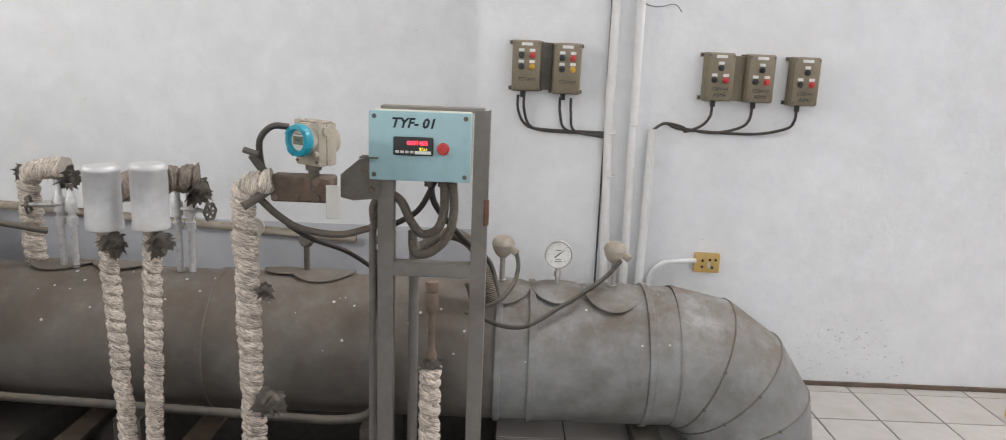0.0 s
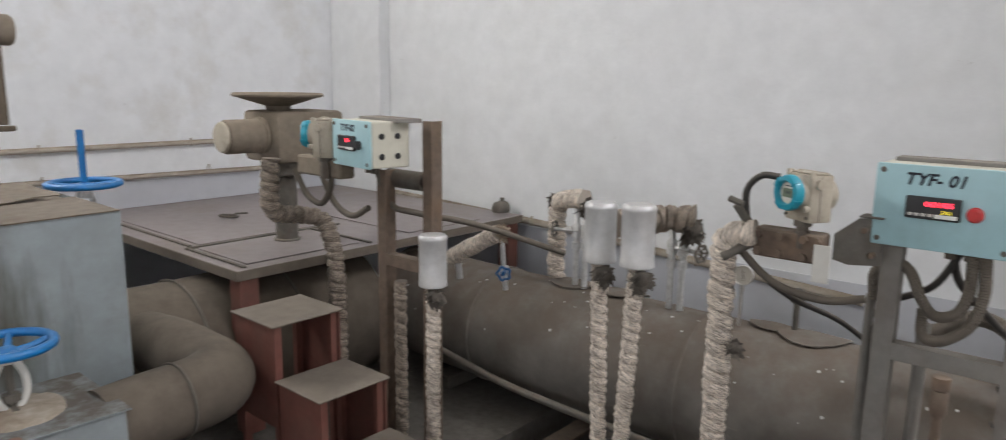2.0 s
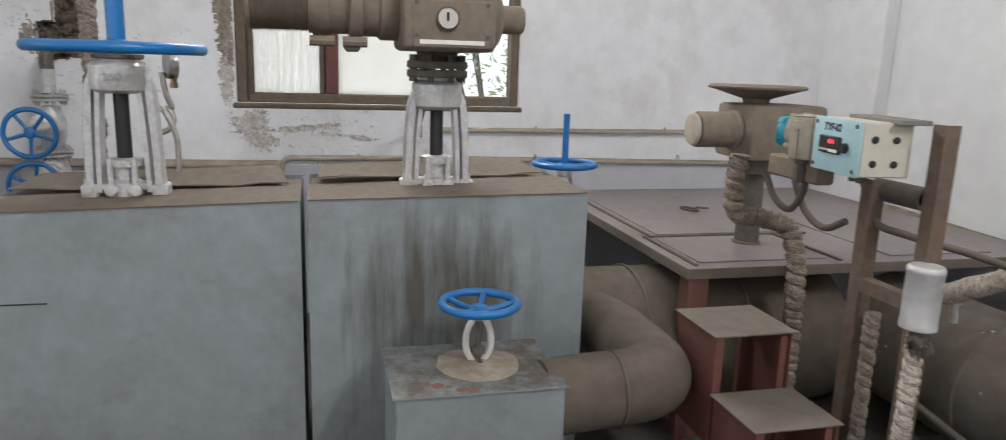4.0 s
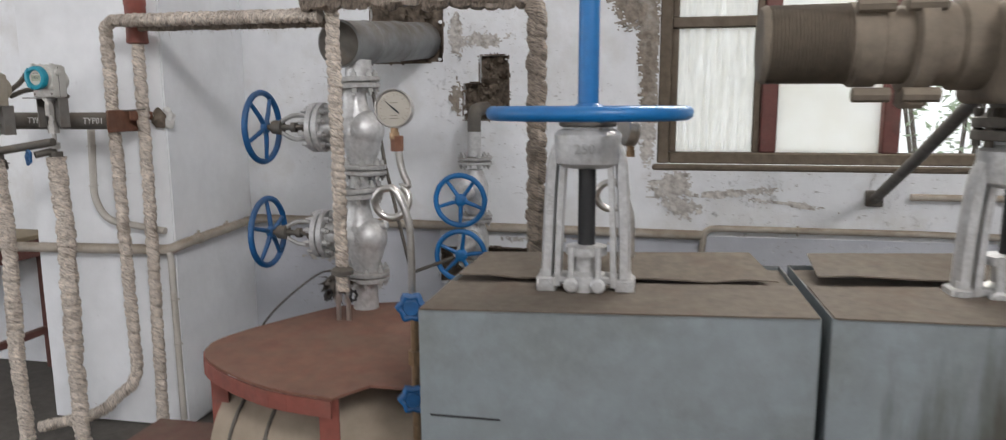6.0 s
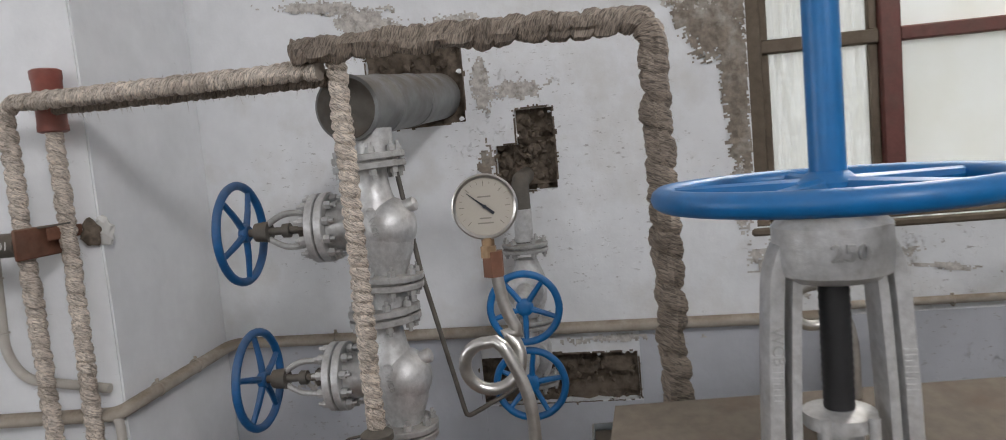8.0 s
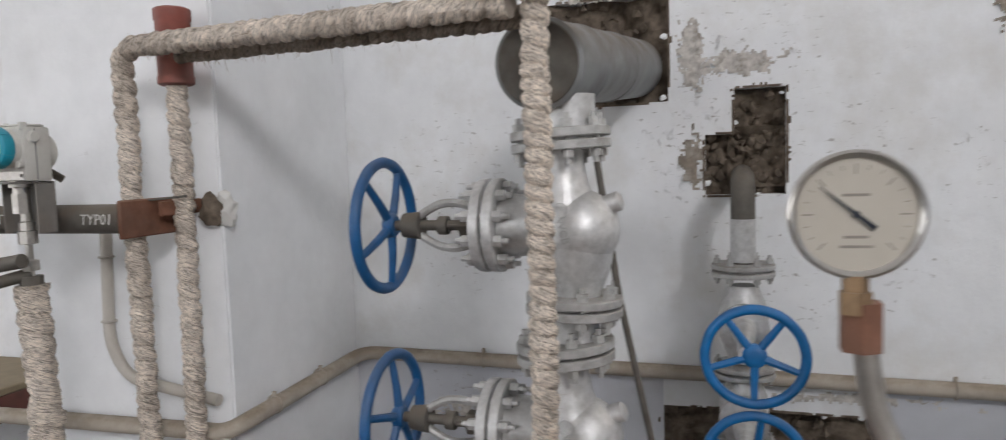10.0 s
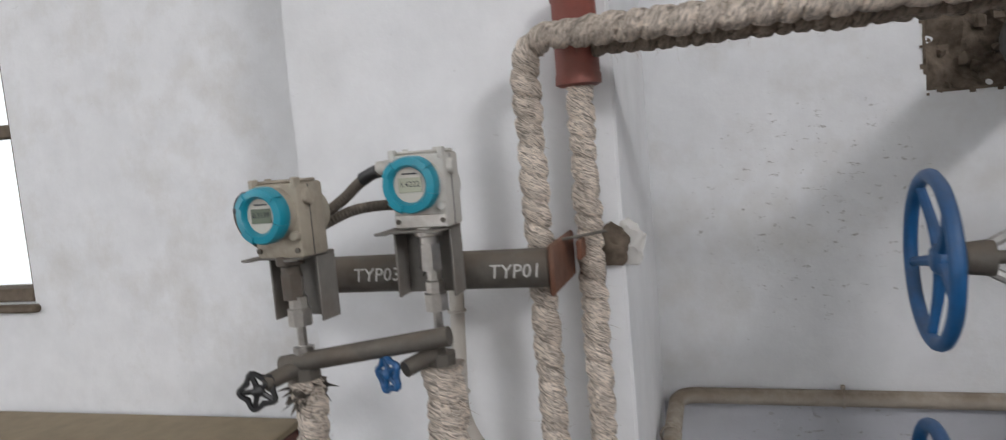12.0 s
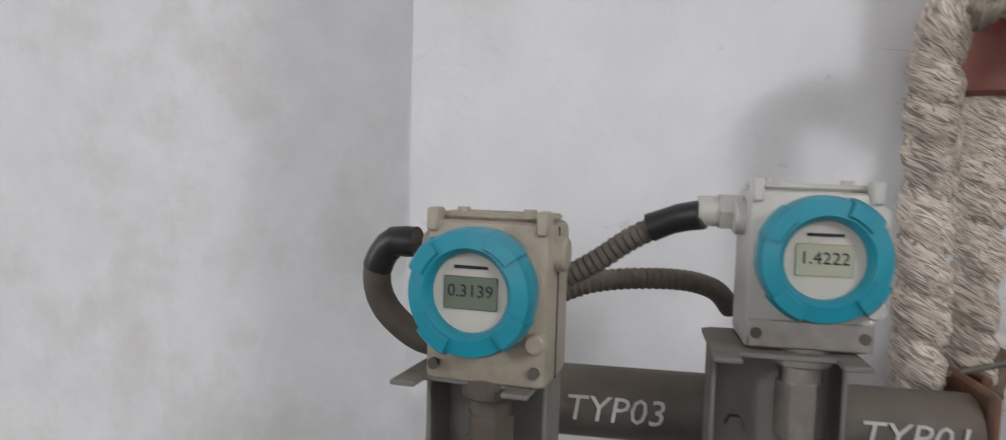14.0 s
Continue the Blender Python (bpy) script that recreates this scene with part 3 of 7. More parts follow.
# ---- structure ----
def wall_sheet(name, mat, label, axis, face, back, a0, a1, z0, z1, holes, depth=None):
    """A wall with openings that go through it (or into it, by depth): axis is the way it faces, a the coordinate along it."""
    bm = bm_new()
    aa = sorted({a0, a1, *(h[0] for h in holes), *(h[1] for h in holes)})
    zz = sorted({z0, z1, *(h[2] for h in holes), *(h[3] for h in holes)})
    cell = {}
    for i in range(len(aa) - 1):
        for j in range(len(zz) - 1):
            ca, cz = (aa[i] + aa[i + 1]) / 2, (zz[j] + zz[j + 1]) / 2
            cell[i, j] = not any(h[0] < ca < h[1] and h[2] < cz < h[3] for h in holes)

    def at(d, a, z):
        return (d, a, z) if axis == "x" else (a, d, z)

    def quad(*ps):
        bm.faces.new([bm.verts.new(at(*p)) for p in ps])

    for (i, j), solid in cell.items():
        p, q, r, s = aa[i], aa[i + 1], zz[j], zz[j + 1]
        if solid:
            quad((face, p, r), (face, q, r), (face, q, s), (face, p, s))
            quad((back, p, r), (back, p, s), (back, q, s), (back, q, r))
            for di, dj, e in ((-1, 0, ((p, r), (p, s))), (1, 0, ((q, s), (q, r))), (0, -1, ((q, r), (p, r))), (0, 1, ((p, s), (q, s)))):
                if not cell.get((i + di, j + dj), False):
                    (ea, ez), (fa, fz) = e
                    quad((face, ea, ez), (face, fa, fz), (back, fa, fz), (back, ea, ez))
    bmesh.ops.remove_doubles(bm, verts=bm.verts, dist=1e-5)
    bmesh.ops.recalc_face_normals(bm, faces=bm.faces)
    return structure(name, bm, mat, label)


H = 6.2
WIN1 = (-0.12, 1.40, 1.16, 3.02)
WIN2 = (-5.90, -4.38, 1.16, 3.02)
HOLES = [(-1.48, -1.125, 1.63, 1.93), (-0.945, -0.81, 1.40, 1.655), (-1.025, -0.81, 1.36, 1.53), (-1.16, -0.57, 0.56, 0.74)]
wall_sheet("wall_west", PLASTER_W, "whitewashed plaster wall with flaking patches and broken holes", "x", -4.24, -4.54, -8.0, 3.62, -0.2, H, [WIN1, WIN2, *HOLES])
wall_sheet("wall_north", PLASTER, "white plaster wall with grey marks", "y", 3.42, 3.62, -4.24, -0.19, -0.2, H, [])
# openings in these three walls are added, out of view, to hold lamps
wall_sheet("wall_north_2", PLASTER, "white plaster wall carrying switch boxes, with an added high opening out of view", "y", 3.16, 3.62, -0.19, 4.7, -0.2, H, [(2.0, 3.8, 4.65, 5.85)])
wall_sheet("wall_east", PLASTER, "plain unseen white wall with an opening added for a fill lamp", "x", 4.4, 4.7, -8.0, 3.16, -0.2, H, [(-5.6, -3.0, 1.5, 3.7)])
wall_sheet("wall_south", PLASTER, "plain unseen white wall with a wide opening added for daylight", "y", -8.0, -8.3, -4.54, 4.7, -0.2, H, [(-2.5, 0.5, 0.0, 3.6)])
structure("pillar", box(bm_new(), -4.24, -3.73, 3.34, 3.43, -0.2, H, 0.004), PLASTER, "shallow whitewashed corner pillar", "pillar")

# square column between the two window bays
bm = box(bm_new(), -4.239, -3.6, -2.85, -2.16, 0.0, H)
bmesh.ops.bevel(bm, geom=[e for e in bm.edges if abs(e.verts[0].co.z - e.verts[1].co.z) > 1], offset=0.006, segments=2, affect="EDGES")
bmesh.ops.subdivide_edges(bm, edges=[e for e in bm.edges if abs(e.verts[0].co.z - e.verts[1].co.z) > 1], cuts=40)
for v in bm.verts:
    if v.co.x > -4.2:
        k = noise.noise(Vector((v.co.y * 3, v.co.z * 1.7, 2)))
        v.co.x += 0.006 * k
        v.co.y += 0.012 * noise.noise(Vector((v.co.z * 1.3, v.co.y * 5, 7)))
structure("column", bm, PLASTER, "square whitewashed column with uneven edges", "column")

bm = box(bm_new(), -4.6, 4.7, -8.3, 3.62, H, H + 0.15)
structure("ceiling", bm, CEILING, "plain white painted ceiling", "ceiling")

# floor with a pit under the steam pipe
bm = bm_new()
for x0, x1, y0, y1 in ((-4.24, -1.78, -8, 3.42), (-1.78, -0.06, -8, 1.72), (-0.06, 4.4, -8, 3.16), (-1.78, -0.06, 3.1, 3.42)):
    box(bm, x0, x1, y0, y1, -0.16, -0.012)
box(bm, -1.9, 0.0, 1.6, 3.3, -0.75, -0.62)
box(bm, -1.90, -1.78, 1.6, 3.3, -0.62, -0.16)
box(bm, -0.06, 0.06, 1.6, 3.3, -0.62, -0.16)
box(bm, -1.78, -0.06, 1.6, 1.72, -0.62, -0.16)
box(bm, -1.78, -0.06, 3.1, 3.3, -0.62, -0.16)
structure("floor", bm, CONCRETE, "dusty dark concrete floor with an open pipe pit", "floor")

# pale dado below the conduits
structure("trim_dado", box(bm_new(), -4.24, -4.236, -2.16, -1.15, 0, 0.83), DADO_SHADED, "pale blue grey painted dado", "trim")
structure("trim_dado_2", box(bm_new(), -4.24, -4.236, -0.56, 3.34, 0, 0.83), DADO_SHADED, "pale blue grey painted dado", "trim")
structure("trim_dado_3", box(bm_new(), -3.73, -0.19, 3.416, 3.42, 0, 0.60), DADO_SHADED, "pale blue grey painted dado", "trim")
structure("trim_dado_4", box(bm_new(), -4.24, -4.236, -1.149, -0.561, 0, 0.555), DADO_SHADED, "pale blue grey painted dado", "trim")


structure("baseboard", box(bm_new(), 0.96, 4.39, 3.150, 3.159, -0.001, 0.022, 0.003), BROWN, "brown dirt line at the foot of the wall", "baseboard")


# ---- windows ----
def window(name, y0, y1, z0, z1, label):
    root = thing(name, (-4.4, 0, 0), 0, label, "window", kind="structure")
    cols = [y0, y0 + (y1 - y0) * 0.32, y0 + (y1 - y0) * 0.655, y1]
    rows = [z0, z0 + 0.63, z0 + 1.26, z1]
    w = 0.035
    bm = bm_new()
    for a, b in ((y0, y0 + 0.055), (y1 - 0.045, y1)):
        box(bm, 0.02, 0.13, a, b, z0, z1, 0.006)
    for a, b in ((z0, z0 + 0.05), (z1 - 0.05, z1)):
        box(bm, 0.02, 0.128, y0 + 0.055, y1 - 0.045, a, b, 0.006)
    part("window_frame", bm, WOOD_DARK, root, "weathered dark wooden frame")
    for y in cols[1:-1]:
        part("mullion", box(bm_new(), 0.03, 0.115, y - w, y + w, z0 + 0.05, z1 - 0.05, 0.006), WOOD_RED, root, "red-brown painted mullion")
    for i in range(3):
        lo = cols[i] + (0.055 if i == 0 else w)
        hi = cols[i + 1] - (0.045 if i == 2 else w)
        for z in rows[1:-1]:
            part("transom", box(bm_new(), 0.035, 0.105, lo, hi, z - 0.024, z + 0.024, 0.005), WOOD_RED if i == 1 else WOOD_DARK, root)
        for j in range(2):
            za = rows[j] + (0.05 if j == 0 else 0.024)
            zb = rows[j + 1] - (0.05 if j == 2 else 0.024)
            if i == 0:
                sash = bm_new()
                for a, b in ((lo, lo + 0.03), (hi - 0.03, hi)):
                    box(sash, 0.05, 0.09, a, b, za, zb, 0.004)
                part("sash", sash, WOOD_DARK, root)
            pane = bm_new()
            box(pane, 0.062, 0.067, lo, hi, za, zb)
            p = part("pane", pane, (GLASS_DIRTY, GLASS_FROST, GLASS_CLEAR)[i], root, ("streaked rippled pane", "milky frosted pane", "clear pane")[i])
            p.visible_shadow = False
    part("window_sill", box(bm_new(), 0.0, 0.19 if name == "window_2" else 0.168, y0 - 0.02, y1 + 0.02, z0 - 0.03, z0 - 0.001, 0.008), WOOD_DARK, root, "dusty wooden sill")
    return root


window("window_1", *WIN1, "weathered wooden window with milky and streaked panes")
window("window_2", *WIN2, "weathered wooden window with dusty sill")

# outside the windows
structure("backdrop", box(bm_new(), -9.1, -9.0, -30, 16, -1, 9), OUTSIDE, "bright overcast outdoors", "backdrop")
structure("ground", box(bm_new(), -60, 60, -60, 60, -0.95, -0.76), GROUND, "bare earth outside the building", "ground")
rng = random.Random(5)
shrub = thing("shrub", (-6.4, 1.9, -0.76), 0, "green leafy shrub outside the window", "shrub")
bm = bm_new()
for k in range(7):
    a = k * 0.9
    sweep(bm, spline([(0, 0, 0), (0.15 * math.cos(a), 0.15 * math.sin(a), 0.9), (0.5 * math.cos(a), 0.6 * math.sin(a), 2.6)], 0.2), 0.015, 6)
part("trunk", bm, WOOD_DARK, shrub)
bm = bm_new()
for _ in range(1500):
    a, h = rng.random() * 6.283, rng.uniform(1.0, 3.0)
    r = rng.random() ** 0.6 * (0.75 - 0.12 * abs(h - 2))
    p = Vector((r * math.cos(a), r * 1.3 * math.sin(a), h))
    d = Vector((rng.gauss(0, 1), rng.gauss(0, 1), rng.gauss(0, 0.6))).normalized() * rng.uniform(0.05, 0.11)
    s = d.cross(Vector((rng.gauss(0, 1), rng.gauss(0, 1), 1))).normalized() * 0.014
    bm.faces.new([bm.verts.new(q) for q in (p, p + d * 0.5 + s, p + d, p + d * 0.5 - s)])
part("crown", bm, LEAF, shrub)


# ---- broken mortar in the wall holes ----
def mortar(y0, y1, z0, z1, seed):
    bm = bm_new()
    n, m = 18, 18
    grid = {}
    for i in range(n + 1):
        for j in range(m + 1):
            y, z = y0 + (y1 - y0) * i / n, z0 + (z1 - z0) * j / m
            d = noise.noise(Vector((y * 14, z * 14, seed))) * 0.05 + noise.noise(Vector((y * 40, z * 40, seed))) * 0.02
            edge = max(abs(2 * i / n - 1), abs(2 * j / m - 1))
            x = -4.305 + d + 0.05 * edge ** 3
            grid[i, j] = bm.verts.new((min(x, -4.244), y, z))
    for i in range(n):
        for j in range(m):
            bm.faces.new((grid[i, j], grid[i + 1, j], grid[i + 1, j + 1], grid[i, j + 1]))
    rg = random.Random(seed)
    for _ in range(70):
        c = Vector((-4.28 + rg.uniform(-0.03, 0.014), rg.uniform(y0 + 0.02, y1 - 0.02), rg.uniform(z0 + 0.02, z1 - 0.02)))
        before = len(bm.verts)
        bmesh.ops.create_icosphere(bm, subdivisions=1, radius=rg.uniform(0.006, 0.017), matrix=Matrix.Translation(c))
        bm.verts.ensure_lookup_table()
        for v in bm.verts[before:]:
            v.co += noise.noise_vector(v.co * 60) * 0.012
    return structure("rubble", bm, RUBBLE, "dark broken mortar in a hole in the wall", "rubble")


for k, h in enumerate(HOLES):
    mortar(h[0] - 0.02, h[1] + 0.02, h[2] - 0.02, h[3] + 0.02, k + 2)


def broken_edge(y0, y1, z0, z1, seed):
    """Ragged lumps of plaster and mortar along the rim of a hole."""
    rg = random.Random(seed)
    for mat, count in ((PLASTER, 6), (RUBBLE, 10)):
        b = bm_new()
        for _ in range(count):
            s, e = rg.random() * 2 * (y1 - y0 + z1 - z0), rg.gauss(-0.003 if mat is PLASTER else 0.0, 0.005)
            w, h = y1 - y0, z1 - z0
            if s < w:
                y, z = y0 + s, z0 - e
            elif s < w + h:
                y, z = y1 + e, z0 + s - w
            elif s < 2 * w + h:
                y, z = y1 - (s - w - h), z1 + e
            else:
                y, z = y0 - e, z1 - (s - 2 * w - h)
            if any(o != (y0, y1, z0, z1) and o[0] - 0.02 < y < o[1] + 0.02 and o[2] - 0.02 < z < o[3] + 0.02 for o in HOLES):
                continue
            before = len(b.verts)
            r = rg.uniform(0.004, 0.009) if mat is PLASTER else rg.uniform(0.004, 0.011)
            bmesh.ops.create_icosphere(b, subdivisions=2, radius=r, matrix=Matrix.Translation((0, 0, 0)))
            b.verts.ensure_lookup_table()
            for v in b.verts[before:]:
                n_ = noise.noise_vector(v.co * 70 + Vector((s * 9, seed, 0)))
                v.co = Vector((-4.243 + v.co.x * 0.35, y + v.co.y * 1.3, z + v.co.z)) + n_ * r * 0.7
        structure("broken_edge", b, mat, "ragged plaster and mortar round a hole in the wall", "rubble")


for k, h in enumerate(HOLES):
    broken_edge(*h, k + 20)


def bare_patch(y, z, ry, rz, tilt, fill, mat, seed, proud=0.003):
    """A ragged area where the whitewash has come off: crumbly surface with islands of paint left in it."""
    bm = bm_new()
    step = 0.0065
    n, m = int(ry / step) + 3, int(rz / step) + 3
    ct, st = math.cos(tilt), math.sin(tilt)
    verts = {}

    def vert(i, j):
        if (i, j) not in verts:
            u, w = i * step, j * step
            yy, zz = y + u * ct - w * st, z + u * st + w * ct
            d = noise.noise(Vector((yy * 38, zz * 38, seed))) * 0.008 + noise.noise(Vector((yy * 110, zz * 110, seed))) * 0.0025
            verts[i, j] = bm.verts.new((-4.24 + max(0.0008, proud + d), yy + noise.noise(Vector((i, j, seed))) * 0.003, zz + noise.noise(Vector((j, i, seed))) * 0.003))
        return verts[i, j]

    for i in range(-n, n):
        for j in range(-m, m):
            u, w = (i + 0.5) * step, (j + 0.5) * step
            d = math.hypot(u / ry, w / rz)
            yy, zz = u * 9 + seed * 3.1, w * 13
            f = noise.noise(Vector((yy, zz, 1))) * 0.4 + noise.noise(Vector((yy * 3.4, zz * 3.4, 2))) * 0.45 + noise.noise(Vector((yy * 9, zz * 9, 4))) * 0.5
            edge = min(0.0, WIN1[0] - 0.004 - (y + u * ct - w * st)) if z + u * st + w * ct > WIN1[2] - 0.03 else 0.0
            hollow = any(q[0] + 0.003 < y + u * ct - w * st < q[1] - 0.003 and q[2] + 0.003 < z + u * st + w * ct < q[3] - 0.003 for q in HOLES)
            if edge == 0.0 and not hollow and f > (d - 1.0) * 1.1 + 0.55 - fill:
                bm.faces.new((vert(i, j), vert(i + 1, j), vert(i + 1, j + 1), vert(i, j + 1)))
    return structure("bare_patch", bm, mat, "crumbling bare mortar where the whitewash has flaked off", "plaster")


# ragged rims of the broken holes
for k, (y0, y1, z0, z1) in enumerate(HOLES):
    for e, (yc, zc, half, turn_) in enumerate((((y0 + y1) / 2, z0, (y1 - y0) / 2, 0), ((y0 + y1) / 2, z1, (y1 - y0) / 2, 0), (y0, (z0 + z1) / 2, (z1 - z0) / 2, math.pi / 2), (y1, (z0 + z1) / 2, (z1 - z0) / 2, math.pi / 2))):
        bare_patch(yc, zc, half + 0.004, 0.010, turn_, 0.35, RUBBLE, 30 + 5 * k + e, 0.002)
# beside and above the window
bare_patch(-0.24, 2.12, 0.16, 0.34, 0.25, 0.75, EARTHY, 3)
bare_patch(-0.36, 2.06, 0.18, 0.09, -0.5, 0.45, CEMENT, 4)
bare_patch(-0.165, 1.66, 0.045, 0.30, 0.05, 0.7, EARTHY, 5)
bare_patch(-0.165, 1.27, 0.035, 0.16, 0.0, 0.4, CEMENT, 6)
# below the window
bare_patch(-0.06, 1.06, 0.085, 0.065, 0.0, 0.6, CEMENT, 7)
bare_patch(-0.02, 0.96, 0.11, 0.06, -0.3, 0.25, CEMENT, 8)
bare_patch(0.22, 1.03, 0.2, 0.022, 0.12, 0.35, CEMENT, 9)
bare_patch(0.47, 0.985, 0.22, 0.02, -0.12, 0.1, CEMENT, 10)
# round the holes in the alcove
bare_patch(-1.62, 2.09, 0.28, 0.03, -0.12, 0.25, CEMENT, 12)
bare_patch(-1.42, 2.0, 0.2, 0.06, -0.35, 0.4, CEMENT, 13)
bare_patch(-1.16, 1.97, 0.14, 0.045, 0.15, 0.4, CEMENT, 14)
bare_patch(-1.06, 1.76, 0.045, 0.12, 0.1, 0.2, CEMENT, 15)
bare_patch(-0.93, 1.725, 0.19, 0.05, 0.05, 0.15, CEMENT, 16)
bare_patch(-1.06, 1.46, 0.04, 0.1, 0.0, 0.2, EARTHY, 18)
bare_patch(-0.55, 0.79, 0.35, 0.02, 0.0, 0.2, CEMENT, 19)
bare_patch(-1.75, 0.68, 0.2, 0.05, 0.0, 0.1, CEMENT, 20, 0.006)


# ---- conduits along the walls ----
def conduit(points, r, label, mat=None, clips=(), bend=0.05):
    root = thing("conduit", points[0], 0, label, "conduit")
    o = Vector(points[0])
    part("tube", pipe(bm_new(), [Vector(p) - o for p in points], r, bend), mat or CONDUIT, root)
    for c, d in clips:
        b = bm_new()
        ring(b, Vector(c) - o, d, r + 0.002, 0.003, 16, 6)
        a, u, w = basis(d)
        cyl(b, Vector(c) - o + Vector((0, 0, r)), Vector(c) - o + Vector((0, 0, r + 0.012)), 0.006, n=8)
        part("clip", b, mat or CONDUIT, root)
    return root


Y, X = (0, 1, 0), (1, 0, 0)
conduit([(-4.21, 0.08, 0.60), (-4.21, 0.1, 0.872), (-4.21, 1.0, 0.87), (-4.21, 3.32, 0.835)], 0.015, "dusty steel conduit on the wall", clips=[((-4.21, y, 0.866), Y) for y in (0.5, 1.5, 2.4)])
conduit([(-4.21, 0.95, 1.03), (-4.21, 3.32, 1.03)], 0.015, "dusty steel conduit on the wall", clips=[((-4.21, y, 1.03), Y) for y in (1.5, 2.3, 2.9)])
conduit([(-4.21, 0.09, 0.838), (-4.21, -2.12, 0.86), (-3.62, -2.125, 0.84), (-3.565, -2.16, 0.82), (-3.565, -3.4, 0.80)], 0.022, "dusty conduit running round the column", bend=0.06,
        clips=[((-4.21, -0.4, 0.843), Y), ((-4.21, -1.7, 0.857), Y), ((-3.95, -2.125, 0.852), X), ((-3.72, -2.125, 0.845), X), ((-3.565, -2.7, 0.812), Y)])
conduit([(-3.565, -2.28, 0.82), (-3.565, -2.16, 0.82), (-3.565, -2.155, 0.05)], 0.014, "cream conduit down the column edge", CREAM_CONDUIT, [((-3.565, -2.155, 0.6), (0, 0, 1)), ((-3.565, -2.155, 0.4), (0, 0, 1))], 0.04)
conduit([(-3.57, -2.50, 1.34), (-3.57, -2.515, 1.03), (-3.57, -2.46, 0.94), (-3.57, -2.18, 0.90)], 0.015, "cream conduit bending down the column", CREAM_CONDUIT,
        [((-3.57, -2.505, 1.26), (0, 0, 1)), ((-3.57, -2.512, 1.09), (0, 0, 1))], 0.09)
conduit([(-3.70, 3.39, 0.68), (-2.3, 3.39, 0.63), (-0.75, 3.39, 0.535)], 0.02, "dusty conduit along the north wall", clips=[((-2.5, 3.39, 0.637), X), ((-1.5, 3.39, 0.58), X)])
conduit([(0.40, 3.135, 3.4), (0.365, 3.135, 1.66), (0.362, 3.135, 1.2), (0.40, 3.135, 0.05)], 0.019, "tall white conduit on the wall", CONDUIT_WHITE, [((0.375, 3.135, 1.10), (0, 0, 1)), ((0.385, 3.135, 0.92), (0, 0, 1))])
conduit([(0.455, 3.13, 3.4), (0.462, 3.13, 1.66), (0.475, 3.13, 0.05)], 0.017, "tall white conduit on the wall", CONDUIT_WHITE, [((0.466, 3.13, 1.14), (0, 0, 1))])
conduit([(0.548, 3.13, 1.125), (0.535, 3.13, 0.05)], 0.017, "short white conduit on the wall", CONDUIT_WHITE, [((0.545, 3.13, 0.92), (0, 0, 1))])
conduit([(0.78, 3.13, 0.565), (0.64, 3.13, 0.555), (0.585, 3.13, 0.50), (0.58, 3.13, 0.05)], 0.011, "thin white conduit to the socket", CONDUIT_WHITE, bend=0.07)
conduit([(0.335, 3.145, 3.4), (0.35, 3.145, 1.1), (0.35, 3.145, 0.1)], 0.004, "dark cable behind the conduits", CABLE)


# ---- valves and wheels ----
def handwheel(parent, c, axis, R, r, mat, spokes=5, dish=0.03, hub=0.03, turn=0.3):
    """Cast handwheel: rim with finger waves, curved spokes and a hub set back by dish along the axis."""
    c = Vector(c)
    a, u, w = basis(axis)
    wheel = part("handwheel", ring(bm_new(), c, a, R - r, r, 72, 10, r * 0.02, 12), mat, parent, "painted cast iron handwheel")
    for k in range(spokes):
        t = turn + 2 * math.pi * k / spokes
        d = u * math.cos(t) + w * math.sin(t)
        pts = spline([c - a * dish + d * hub * 0.6, c - a * dish * 0.8 + d * (R * 0.45), c + d * (R - r)], 0.03)
        part("spoke", sweep(bm_new(), pts, lambda s, t: (r * 0.75) * (1.15 - 0.35 * s / R), 8), mat, wheel)
    b = bm_new()
    lathe(b, c - a * (dish + hub * 0.5), a, [(hub * 0.8, 0), (hub, 0.006), (hub, hub * 0.7), (hub * 0.7, hub), (hub * 0.45, hub * 1.05)], 20)
    part("hub", b, mat, wheel)
    return wheel


